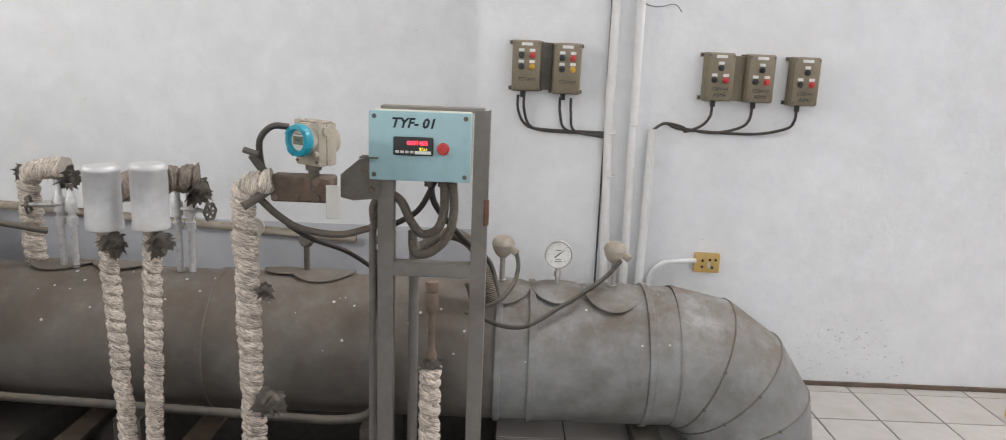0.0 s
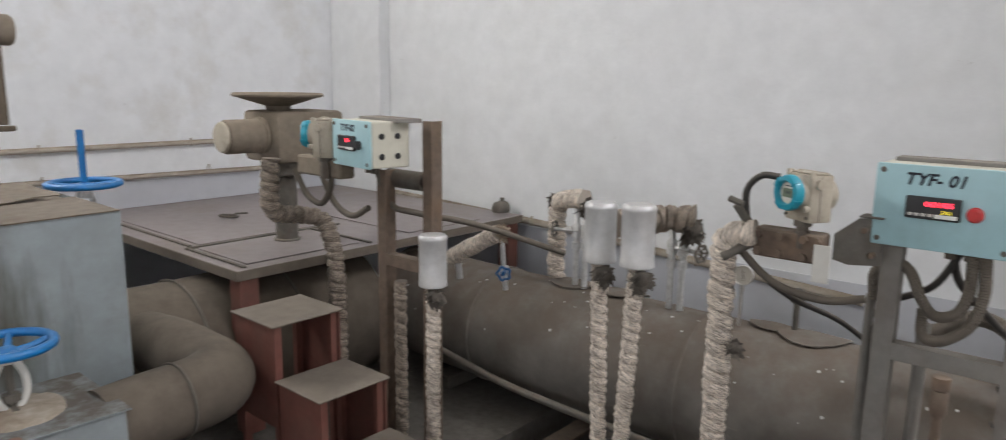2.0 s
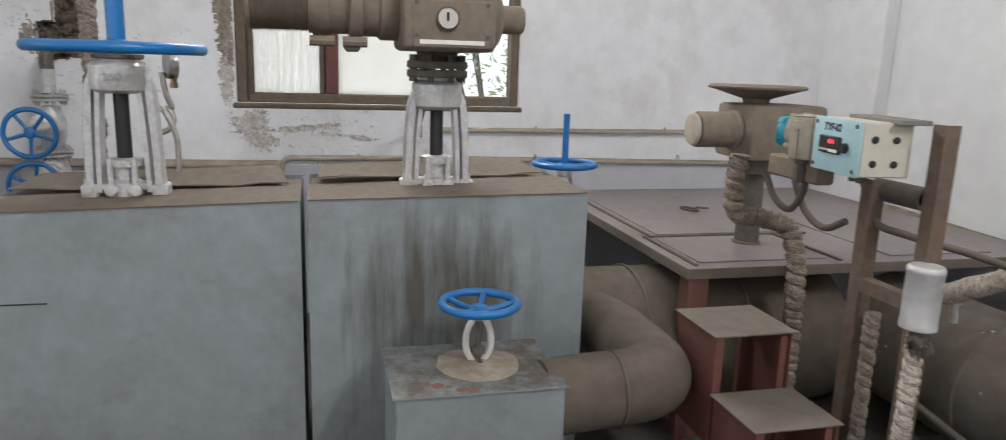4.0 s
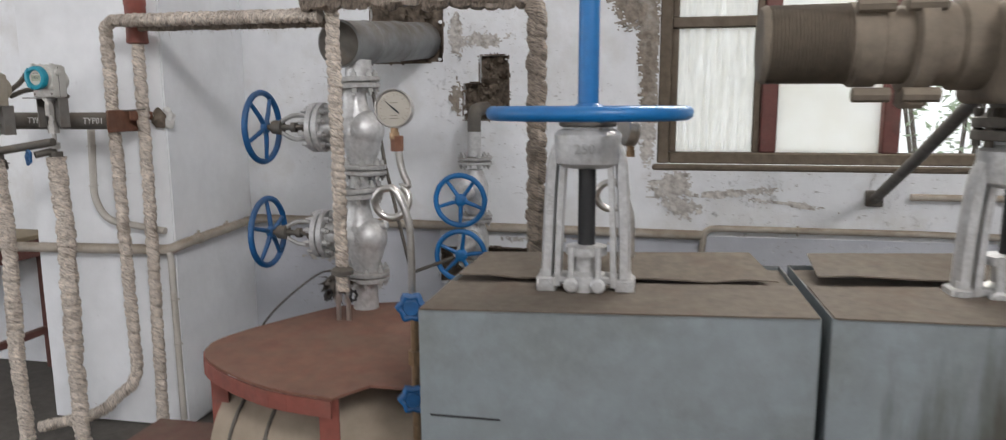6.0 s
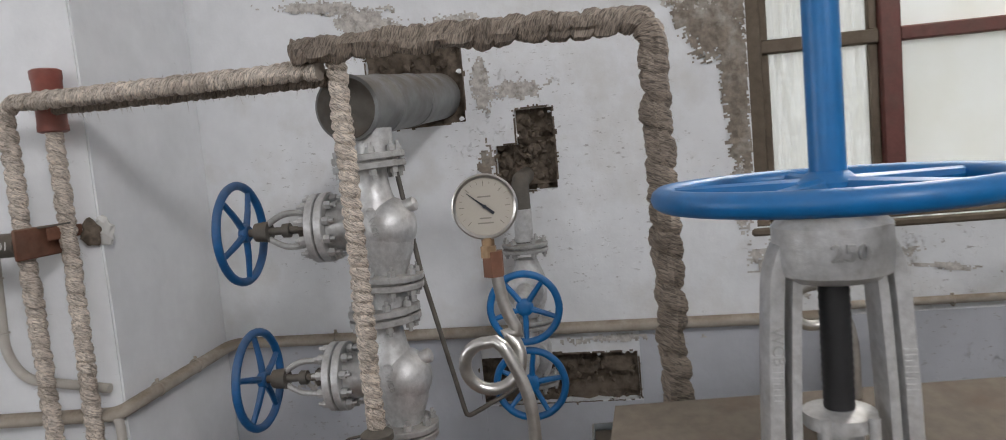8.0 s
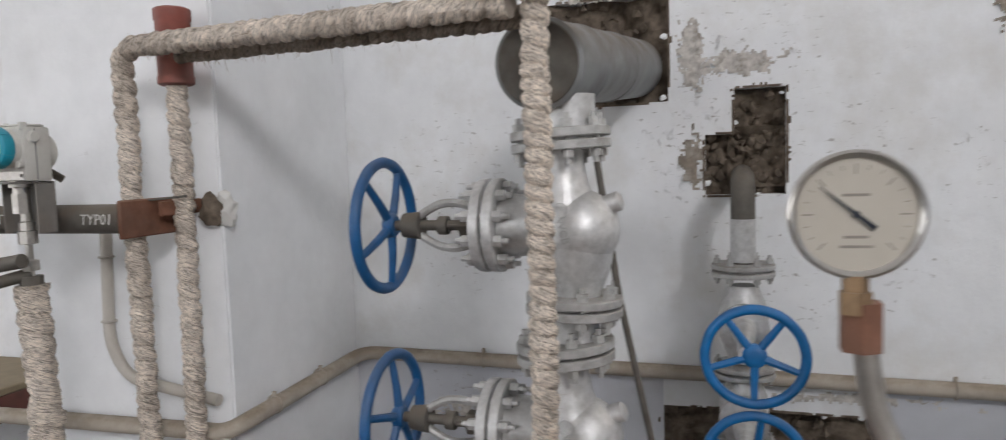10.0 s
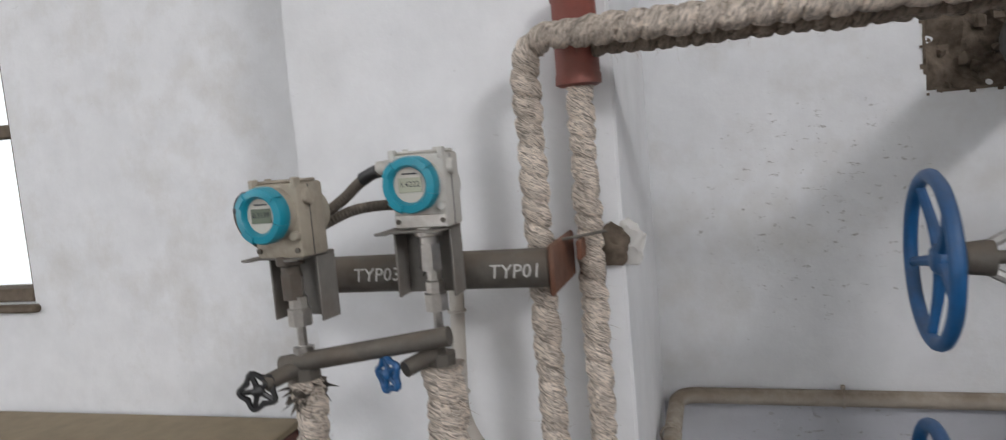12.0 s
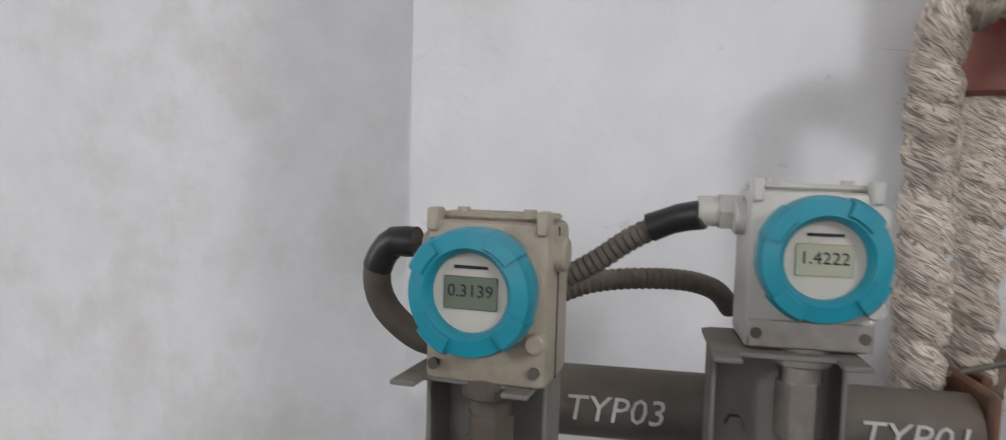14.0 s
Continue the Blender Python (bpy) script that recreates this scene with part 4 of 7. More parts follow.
def rising_stem_yoke(parent, top, mat):
    """Two cast legs with ribs, a collar on top, the dark threaded stem, and gland with eye bolts. Local origin at its foot."""
    for s in (-1, 1):
        b = bm_new()
        pts = [(0, s * 0.100, 0.02), (0, s * 0.096, 0.16), (0, s * 0.088, top - 0.13), (0, s * 0.082, top - 0.085), (0, s * 0.068, top - 0.05)]
        path = spline(pts, 0.02)
        sec = [(-0.030, -0.008), (-0.030, 0.013), (-0.016, 0.019), (0.016, 0.019), (0.030, 0.013), (0.030, -0.008), (0.014, -0.012), (-0.014, -0.012)]
        rows = [[b.verts.new((x, p.y + s * y, p.z)) for x, y in sec] for p in path]
        for p, q in zip(rows, rows[1:]):
            for k in range(8):
                f = (p[k], p[(k + 1) % 8], q[(k + 1) % 8], q[k])
                b.faces.new(f if s > 0 else f[::-1])
        b.faces.new(rows[0] if s < 0 else rows[0][::-1])
        b.faces.new(rows[-1] if s > 0 else rows[-1][::-1])
        leg = part("yoke_leg", b, mat, parent)
        rib = bm_new()
        inner = [(p.y - s * 0.026, p.z) for p in path if p.z < top - 0.09]
        cols = [[rib.verts.new((x, y + dy, z)) for x, dy in ((0.034, -0.007), (0.034, 0.007), (-0.034, 0.007), (-0.034, -0.007))] for y, z in inner]
        for p, q in zip(cols, cols[1:]):
            for k in range(4):
                rib.faces.new((p[k], p[(k + 1) % 4], q[(k + 1) % 4], q[k]))
        rib.faces.new(cols[0][::-1])
        rib.faces.new(cols[-1])
        part("rib", rib, mat, leg)
        foot = box(bm_new(), -0.035, 0.035, s * 0.104 - 0.026, s * 0.104 + 0.026, 0.0, 0.045, 0.006)
        cyl(foot, (0.02, s * 0.112, -0.01), (0.02, s * 0.112, 0.062), 0.010, n=6)
        cyl(foot, (0.0365, s * 0.104, 0.024), (0.043, s * 0.104, 0.024), 0.012, n=14)
        part("foot", foot, mat, leg)
        for k in range(9):
            z = 0.15 + k * 0.009
            bar = box(bm_new(), 0.0295, 0.0325, s * 0.096 - 0.008, s * 0.096 + (0.009 if k % 3 else 0.004), z, z + 0.005)
            part("cast_mark", bar, mat, leg)
    b = bm_new()
    lathe(b, (0, 0, top - 0.11), (0, 0, 1), [(0.066, 0), (0.084, 0.012), (0.087, 0.03), (0.087, 0.085), (0.078, 0.095), (0.064, 0.1), (0.064, 0.112)], 36)
    part("collar", b, mat, parent)
    b = bm_new()
    lathe(b, (0, 0, 0), (0, 0, 1), [(0.023, 0.05)] + [(0.0225 + 0.0012 * (k % 2), 0.07 + 0.006 * k) for k in range(int((top - 0.17) / 0.006))], 16)
    part("stem", b, BLACK, parent, "dark greased stem")
    b = bm_new()
    lathe(b, (0, 0, 0.0), (0, 0, 1), [(0.05, 0), (0.05, 0.05), (0.034, 0.06), (0.034, 0.1), (0.055, 0.104), (0.055, 0.125), (0.03, 0.13)], 24)
    box(b, -0.03, 0.03, -0.085, 0.085, 0.025, 0.05, 0.006)
    part("gland", b, mat, parent)
    for y in (-0.035, 0.035):
        b = bm_new()
        cyl(b, (0.05, y, 0.03), (0.05, y, 0.13), 0.008, n=10)
        lathe(b, (0.035, y, 0.028), (1, 0, 0), [(0.014, 0), (0.02, 0.004), (0.02, 0.022), (0.014, 0.027)], 16)
        part("eye_bolt", b, mat, parent)


def flange(parent, name, c, axis, R, h, holes, mat, label=""):
    """A pair of bolted flanges with a gasket between, and a nut at each bolt."""
    a, u, w = basis(axis)
    c = Vector(c)
    b = bm_new()
    cyl(b, c - a * h, c - a * 0.003, R, n=36, bevel=0.002)
    cyl(b, c + a * 0.003, c + a * h, R, n=36, bevel=0.002)
    cyl(b, c - a * 0.004, c + a * 0.004, R * 0.8, n=24)
    fl = part(name, b, mat, parent, label)
    bolt = None
    for i in range(holes):
        t = 2 * math.pi * (i + 0.5) / holes
        p = c + (u * math.cos(t) + w * math.sin(t)) * R * 0.82
        if bolt is None:
            k = bm_new()
            cyl(k, -a * h * 2.3, a * h * 2.3, R * 0.06, n=8)
            cyl(k, a * h * 1.02, a * h * 1.75, R * 0.125, n=6)
            cyl(k, -a * h * 1.75, -a * h * 1.02, R * 0.125, n=6)
            bolt = mesh_of("bolt", k, mat)
        o = new("bolt", bolt)
        o.parent = fl
        o.matrix_basis = Matrix.Translation(p)
    return fl


# gate valve with a big blue handwheel and stem guard
v = thing("gate_valve", (-2.735, -0.312, 0.935), 0, "silver gate valve with large blue handwheel on a metal box", "valve")
rising_stem_yoke(v, 0.445, SILVER)
part("flange_ring", lathe(bm_new(), (0, 0, 0.44), (0, 0, 1), [(0.07, 0), (0.075, 0.004), (0.075, 0.014), (0.05, 0.02)], 28), STEEL_DIRTY, v)
handwheel(v, (0, 0, 0.475), (0, 0, 1), 0.266, 0.0185, BLUE, 5, 0.0, 0.045, 0.62)
b = lathe(bm_new(), (0, 0, 0.47), (0, 0, 1), [(0.034, 0), (0.034, 0.025), (0.027, 0.03), (0.0265, 0.395), (0.024, 0.41), (0.012, 0.416)], 24)
part("stem_guard", b, BLUE, v, "tall blue stem guard tube")
# darker silver on the number puts its relief shading into the colour
text_mesh("250", 0.036, SILVER_OLD, facing((1, 0, 0), (0.0875, 0.0, 0.385)), v, "cast_number", "raised cast number", 0.004)
text_mesh("WCB", 0.026, SILVER_OLD, facing((1, 0, 0), (0.0315, -0.094, 0.24), -math.pi / 2), v, "cast_letters", "raised cast letters", 0.0015)

# motor-driven valve in front of the window
v = thing("motor_valve", (-2.735, 0.70, 0.945), 0, "silver valve with a dust-covered electric actuator on top", "valve")
rising_stem_yoke(v, 0.40, SILVER)
b = bm_new()
cyl(b, (0, 0, 0.40), (0, 0, 0.425), 0.105, n=36, bevel=0.003)
cyl(b, (0, 0, 0.43), (0, 0, 0.455), 0.105, n=36, bevel=0.003)
lathe(b, (0, 0, 0.455), (0, 0, 1), [(0.085, 0), (0.07, 0.02), (0.075, 0.045)], 28)
mf = part("mounting_flange", b, STEEL_DIRTY, v, "grey bolted flange")
for k in range(8):
    q = 2 * math.pi * (k + 0.5) / 8
    part("bolt", cyl(bm_new(), (0.09 * math.cos(q), 0.09 * math.sin(q), 0.385), (0.09 * math.cos(q), 0.09 * math.sin(q), 0.475), 0.011, n=6), STEEL_DIRTY, mf)
act = part("actuator_body", box(bm_new(), -0.02, 0.30, -0.15, 0.14, 0.485, 0.70, 0.022, 3), ACTUATOR, v, "dusty brown actuator gearbox")
for k in range(6):
    part("louvre", box(bm_new(), 0.298, 0.304, -0.02, 0.1, 0.66 + k * 0.006, 0.663 + k * 0.006), ACTUATOR, act)
part("cover_plate", box(bm_new(), 0.296, 0.303, -0.12, 0.12, 0.495, 0.635, 0.003), ACTUATOR, act)
part("name_plate", box(bm_new(), 0.302, 0.306, -0.10, 0.1, 0.505, 0.518), WHITE_LABEL, act, "narrow pale plate")
for y, z in ((-0.11, 0.625), (0.11, 0.625), (-0.11, 0.53), (0.11, 0.53)):
    part("screw", cyl(bm_new(), (0.302, y, z), (0.308, y, z), 0.007, n=8), STEEL_DIRTY, act)
d = part("position_dial", lathe(bm_new(), (0.303, -0.015, 0.583), (1, 0, 0), [(0.036, 0), (0.036, 0.012), (0.031, 0.014), (0.031, 0.009)], 28), STEEL_DIRTY, act)
part("dial_face", cyl(bm_new(), (0.31, -0.015, 0.583), (0.3135, -0.015, 0.583), 0.031, n=28), DIAL, d, "white dial face")
part("pointer", box(bm_new(), 0.3137, 0.3147, -0.02, -0.012, 0.575, 0.60), INK, d)
b = bm_new()
prof = [(0.05, 0), (0.088, 0.004), (0.094, 0.012)]
for k in range(22):
    prof += [(0.096, 0.02 + k * 0.0088), (0.088, 0.0235 + k * 0.0088), (0.088, 0.026 + k * 0.0088)]
prof += [(0.097, 0.215), (0.097, 0.235)]
lathe(b, (0.11, -0.645, 0.615), (0, 1, 0), prof, 40)
for vert in b.verts:
    vert.co = Vector((0.11 + (vert.co.x - 0.11) * 0.93, -0.40 + (vert.co.y + 0.40) * 0.88, 0.62 + (vert.co.z - 0.615) * 0.93))
part("motor", b, ACTUATOR, v, "finned dusty motor housing")
b = bm_new()
lathe(b, (0.11, -0.415, 0.615), (0, 1, 0), [(0.092, 0), (0.092, 0.05), (0.085, 0.055), (0.085, 0.11), (0.115, 0.115), (0.115, 0.15), (0.09, 0.155), (0.09, 0.2), (0.1, 0.21), (0.1, 0.285)], 36)
mo = part("motor_flange", b, ACTUATOR, v)
for y in (-0.40, -0.30):
    for z in (0.505, 0.695):
        part("bolt", cyl(bm_new(), (0.19, y - 0.025, z), (0.19, y + 0.05, z), 0.016, n=8), ACTUATOR, mo)
part("lug", box(bm_new(), 0.11, 0.19, -0.32, -0.27, 0.475, 0.52, 0.01), ACTUATOR, mo)
b = bm_new()
lathe(b, (0.14, 0.135, 0.595), (0, 1, 0), [(0.105, 0), (0.098, 0.03), (0.075, 0.045), (0.062, 0.05), (0.046, 0.052), (0.046, 0.12), (0.04, 0.128)], 32)
part("end_cap", b, ACTUATOR, v)
for k, (x, y) in enumerate(((0.1, 0.0), (0.2, 0.06), (0.06, -0.08))):
    b = bm_new()
    cyl(b, (x, y, 0.69), (x, y, 0.745), 0.02, n=12)
    cyl(b, (x, y, 0.745), (x, y, 0.765), 0.025, n=6)
    part("cable_gland", b, STEEL_DIRTY, act)
b = bm_new()
sweep(b, spline([(0.1, 0.0, 0.76), (0.1, 0.0, 0.9), (0.02, 0.02, 1.15), (-0.2, 0.05, 1.7)], 0.04), 0.013, 10)
sweep(b, spline([(0.2, 0.06, 0.76), (0.2, 0.1, 0.84), (0.1, 0.2, 1.0), (-0.3, 0.3, 1.6)], 0.04), 0.013, 10)
part("cable", b, CABLE, v, "dark cables rising from the actuator")

# strut that props the actuator against the wall
s = thing("strut", (-4.215, 0.81, 1.02), 0, "dark steel strut from wall to valve", "strut")
b = bm_new()
sweep(b, [(0, 0, 0), (0.5, -0.02, 0.2), (1.3, -0.08, 0.5)], 0.022, 10)
box(b, -0.024, 0.0, -0.035, 0.035, -0.035, 0.035, 0.004)
part("bar", b, STEEL_DIRTY, s)

# small valve with blue wheel behind the second box
v = thing("small_gate_valve", (-3.215, 1.345, 0.70), 0, "small valve with bright blue handwheel and tall blue stem", "valve")
b = bm_new()
for sgn in (-1, 1):
    sweep(b, spline([(0, sgn * 0.03, 0.02), (0, sgn * 0.045, 0.12), (0, sgn * 0.025, 0.23)], 0.03), 0.011, 8)
lathe(b, (0, 0, 0.22), (0, 0, 1), [(0.03, 0), (0.034, 0.01), (0.028, 0.035)], 20)
cyl(b, (0, 0, -0.05), (0, 0, 0.03), 0.06, n=24, bevel=0.004)
cyl(b, (0, 0, -0.7), (0, 0, -0.05), 0.045, n=20)
part("yoke", b, SILVER, v)
handwheel(v, (0, 0, 0.275), (0, 0, 1), 0.146, 0.013, BLUE, 5, 0.01, 0.03)
part("stem", cyl(bm_new(), (0, 0, 0.27), (0, 0, 0.495), 0.014, n=14, bevel=0.003), BLUE, v, "blue stem guard")

# valve on the low lagged box in front
v = thing("bypass_valve", (-2.135, 0.74, 0.535), 0, "small white-painted valve with blue handwheel on a lagged box", "valve")
b = bm_new()
for sgn in (-1, 1):
    sweep(b, spline([(0, sgn * 0.012, 0.0), (0, sgn * 0.036, 0.045), (0, sgn * 0.034, 0.1), (0, sgn * 0.012, 0.145)], 0.012), 0.010, 8)
lathe(b, (0, 0, 0.135), (0, 0, 1), [(0.02, 0), (0.026, 0.006), (0.026, 0.025), (0.018, 0.03)], 18)
part("yoke", b, BEIGE_LIGHT, v, "white painted yoke")
b = bm_new()
cyl(b, (0, 0, -0.02), (0, 0, 0.14), 0.009, n=10)
cyl(b, (0, 0, 0.03), (0, 0, 0.05), 0.022, n=6)
cyl(b, (-0.03, 0, 0.012), (0.03, 0, 0.012), 0.008, n=8)
part("stem", b, STEEL_DIRTY, v)
handwheel(v, (0, 0, 0.183), (0, 0, 1), 0.121, 0.0125, BLUE, 5, 0.02, 0.028)
b = bm_new()
lathe(b, (0, 0, -0.012), (0, 0, 1), [(0.13, 0), (0.12, 0.012), (0.06, 0.02), (0.03, 0.022)], 30)
for vv in b.verts:
    vv.co += noise.noise_vector(vv.co * 25) * 0.008
part("packing", b, CONDUIT, v, "pale crumbled packing round the stem")


def wall_valve(z, upper):
    """One of the two silver globe valves stacked in the alcove; its bonnet points along the wall."""
    v = thing("globe_valve", (-3.5, -1.25, z), 0, "silver flanged globe valve with blue handwheel", "valve", "stacked globe valves")
    b = bm_new()
    # slender inlet that curves in from above, round bowl, and tapered outlet below
    lathe(b, (0, -0.022, 0.19), (0, 0.03, -1), [(0.052, 0), (0.047, 0.02), (0.046, 0.06), (0.052, 0.10), (0.066, 0.14)], 30)
    lathe(b, (0, 0.004, -0.15), (0, 0.03, 1), [(0.05, 0), (0.05, 0.025), (0.058, 0.05), (0.07, 0.085), (0.074, 0.12)], 32)
    bmesh.ops.create_uvsphere(b, u_segments=32, v_segments=18, radius=1.0, matrix=Matrix.Translation((0.0, 0.012, 0.0)) @ Matrix.Diagonal((0.08, 0.082, 0.082, 1)))
    lathe(b, (0, 0, 0.01), (0, -1, 0), [(0.075, 0), (0.07, 0.06), (0.062, 0.09), (0.066, 0.14)], 30)
    lathe(b, (0.0, 0.06, 0.045), (0, 1, 0.35), [(0.02, 0), (0.02, 0.036), (0.012, 0.042)], 14)
    part("body", b, SILVER, v)
    ring_ = ring(bm_new(), (0.079, -0.005, 0.045), (1, 0, 0), 0.014, 0.0016, 20, 6)
    part("cast_mark", ring_, SILVER, v)
    text_mesh("WCB", 0.022, SILVER_OLD, facing((1, 0, 0), (0.081, -0.002, 0.005), -1.3), v, "cast_letters", "raised cast letters", 0.002)
    flange(v, "upper_flange", (0, -0.02, 0.178), (0, -0.05, 1), 0.099, 0.021, 8, SILVER_OLD, "bolted flange with flaking silver paint")
    flange(v, "lower_flange", (0, 0, -0.148), (0, 0.05, 1), 0.097, 0.02, 8, SILVER_OLD, "bolted flange with flaking silver paint")
    flange(v, "bonnet_flange", (0, -0.165, 0.01), (0, 1, 0), 0.096, 0.024, 10, SILVER)
    for sgn in (-1, 1):
        b = sweep(bm_new(), spline([(0, -0.19, 0.01 + sgn * 0.022), (0, -0.225, 0.01 + sgn * 0.043), (0, -0.28, 0.01 + sgn * 0.045), (0, -0.335, 0.01 + sgn * 0.018)], 0.012), 0.009, 8)
        part("yoke_arm", b, SILVER_OLD, v)
    b = bm_new()
    cyl(b, (0, -0.19, 0.01), (0, -0.40, 0.01), 0.011, n=12)
    cyl(b, (0, -0.215, 0.01), (0, -0.235, 0.01), 0.026, n=6)
    cyl(b, (0, -0.265, 0.01), (0, -0.285, 0.01), 0.02, n=10)
    cyl(b, (0, -0.325, 0.01), (0, -0.365, 0.01), 0.03, 0.026, n=16)
    for sgn in (-1, 1):
        cyl(b, (sgn * 0.02, -0.19, 0.01), (sgn * 0.02, -0.255, 0.01), 0.005, n=8)
    part("stem", b, STEEL_DIRTY, v, "grimy stem and gland")
    handwheel(v, (0, -0.41, 0.01), (0, -1, 0), 0.147, 0.012, BLUE_OLD, 5, 0.012, 0.026, 0.2 if upper else 0.9)
    return v


wall_valve(1.335, True)
wall_valve(0.915, False)
p = thing("valve_pipe", (-3.5, -1.25, 0.55), 0, "silver pipe linking the stacked valves", "pipe")
for z0, z1 in ((-0.05, 0.22), (0.52, 0.63), (0.96, 1.05)):
    part("tube", cyl(bm_new(), (0, 0, z0), (0, 0, z1), 0.05, n=28), SILVER, p)
p = thing("drain_rod", (-3.53, -1.185, 0.7), 0, "thin grey steel rod leaning beside the valves", "rod")
part("tube", pipe(bm_new(), [(0, -0.03, 0.85), (0, 0.02, 0.5), (-0.05, 0.1, 0.06), (-0.2, 0.25, 0.1)], 0.007, 0.02), STEEL_DIRTY, p)

# capped drum above the stacked valves
d = thing("pipe_drum", (-3.42, -1.291, 1.655), 0, "short lagged steel drum coming out of the wall", "drum")
b = bm_new()
lathe(b, (0, 0, 0), (-0.99, 0.075, 0.09), [(0.02, 0), (0.082, 0.002), (0.088, 0.006), (0.088, 0.014), (0.085, 0.018), (0.085, 0.2), (0.0865, 0.204), (0.085, 0.208), (0.085, 0.86)], 44)
part("shell", b, CLADDING, d)
ax = Vector((-0.99, 0.075, 0.09)).normalized()
part("end_cap", lathe(bm_new(), -ax * 0.004, ax, [(0.01, 0), (0.078, 0.001), (0.08, 0.003)], 44), STEEL_DIRTY, d, "grey end plate")
for h in (0.21, 0.5):
    part("band", lathe(bm_new(), ax * h, ax, [(0.0855, 0), (0.0875, 0.002), (0.0875, 0.016), (0.0855, 0.018)], 44), CLADDING, d)

# valve under the second wall hole
v = thing("isolating_valve", (-4.03, -0.925, 1.18), 0, "silver flanged pipe with two blue handwheels", "valve")
b = bm_new()
pipe(b, [(-0.28, 0.0, 0.235), (-0.02, 0.0, 0.225), (0, 0, 0.18), (0, 0, 0.0)], 0.03, 0.08, 18)
part("riser", b, STEEL_DIRTY, v, "dusty bent riser")
part("sleeve", cyl(bm_new(), (0, 0, 0.02), (0, 0, 0.13), 0.0315, n=20), SILVER, v)
for z in (0.0, -0.26, -0.46):
    flange(v, "flange", (0, 0, z), (0, 0, 1), 0.078, 0.016, 6, SILVER_OLD)
for z in (-0.13, -0.36):
    b = bm_new()
    lathe(b, (0, 0, z - 0.11), (0, 0, 1), [(0.035, 0), (0.06, 0.06), (0.062, 0.13), (0.036, 0.2)], 24)
    lathe(b, (0, 0, z), (1, 0, 0), [(0.05, 0), (0.045, 0.09), (0.06, 0.092), (0.06, 0.115), (0.03, 0.12), (0.025, 0.2), (0.018, 0.21), (0.014, 0.34)], 24)
    part("body", b, SILVER, v)
handwheel(v, (0.345, 0.02, -0.135), (1, 0, 0), 0.113, 0.011, BLUE, 5, 0.01, 0.026, 0.3)
handwheel(v, (0.345, 0.02, -0.365), (1, 0, 0), 0.113, 0.011, BLUE, 5, 0.01, 0.026, 0.8)


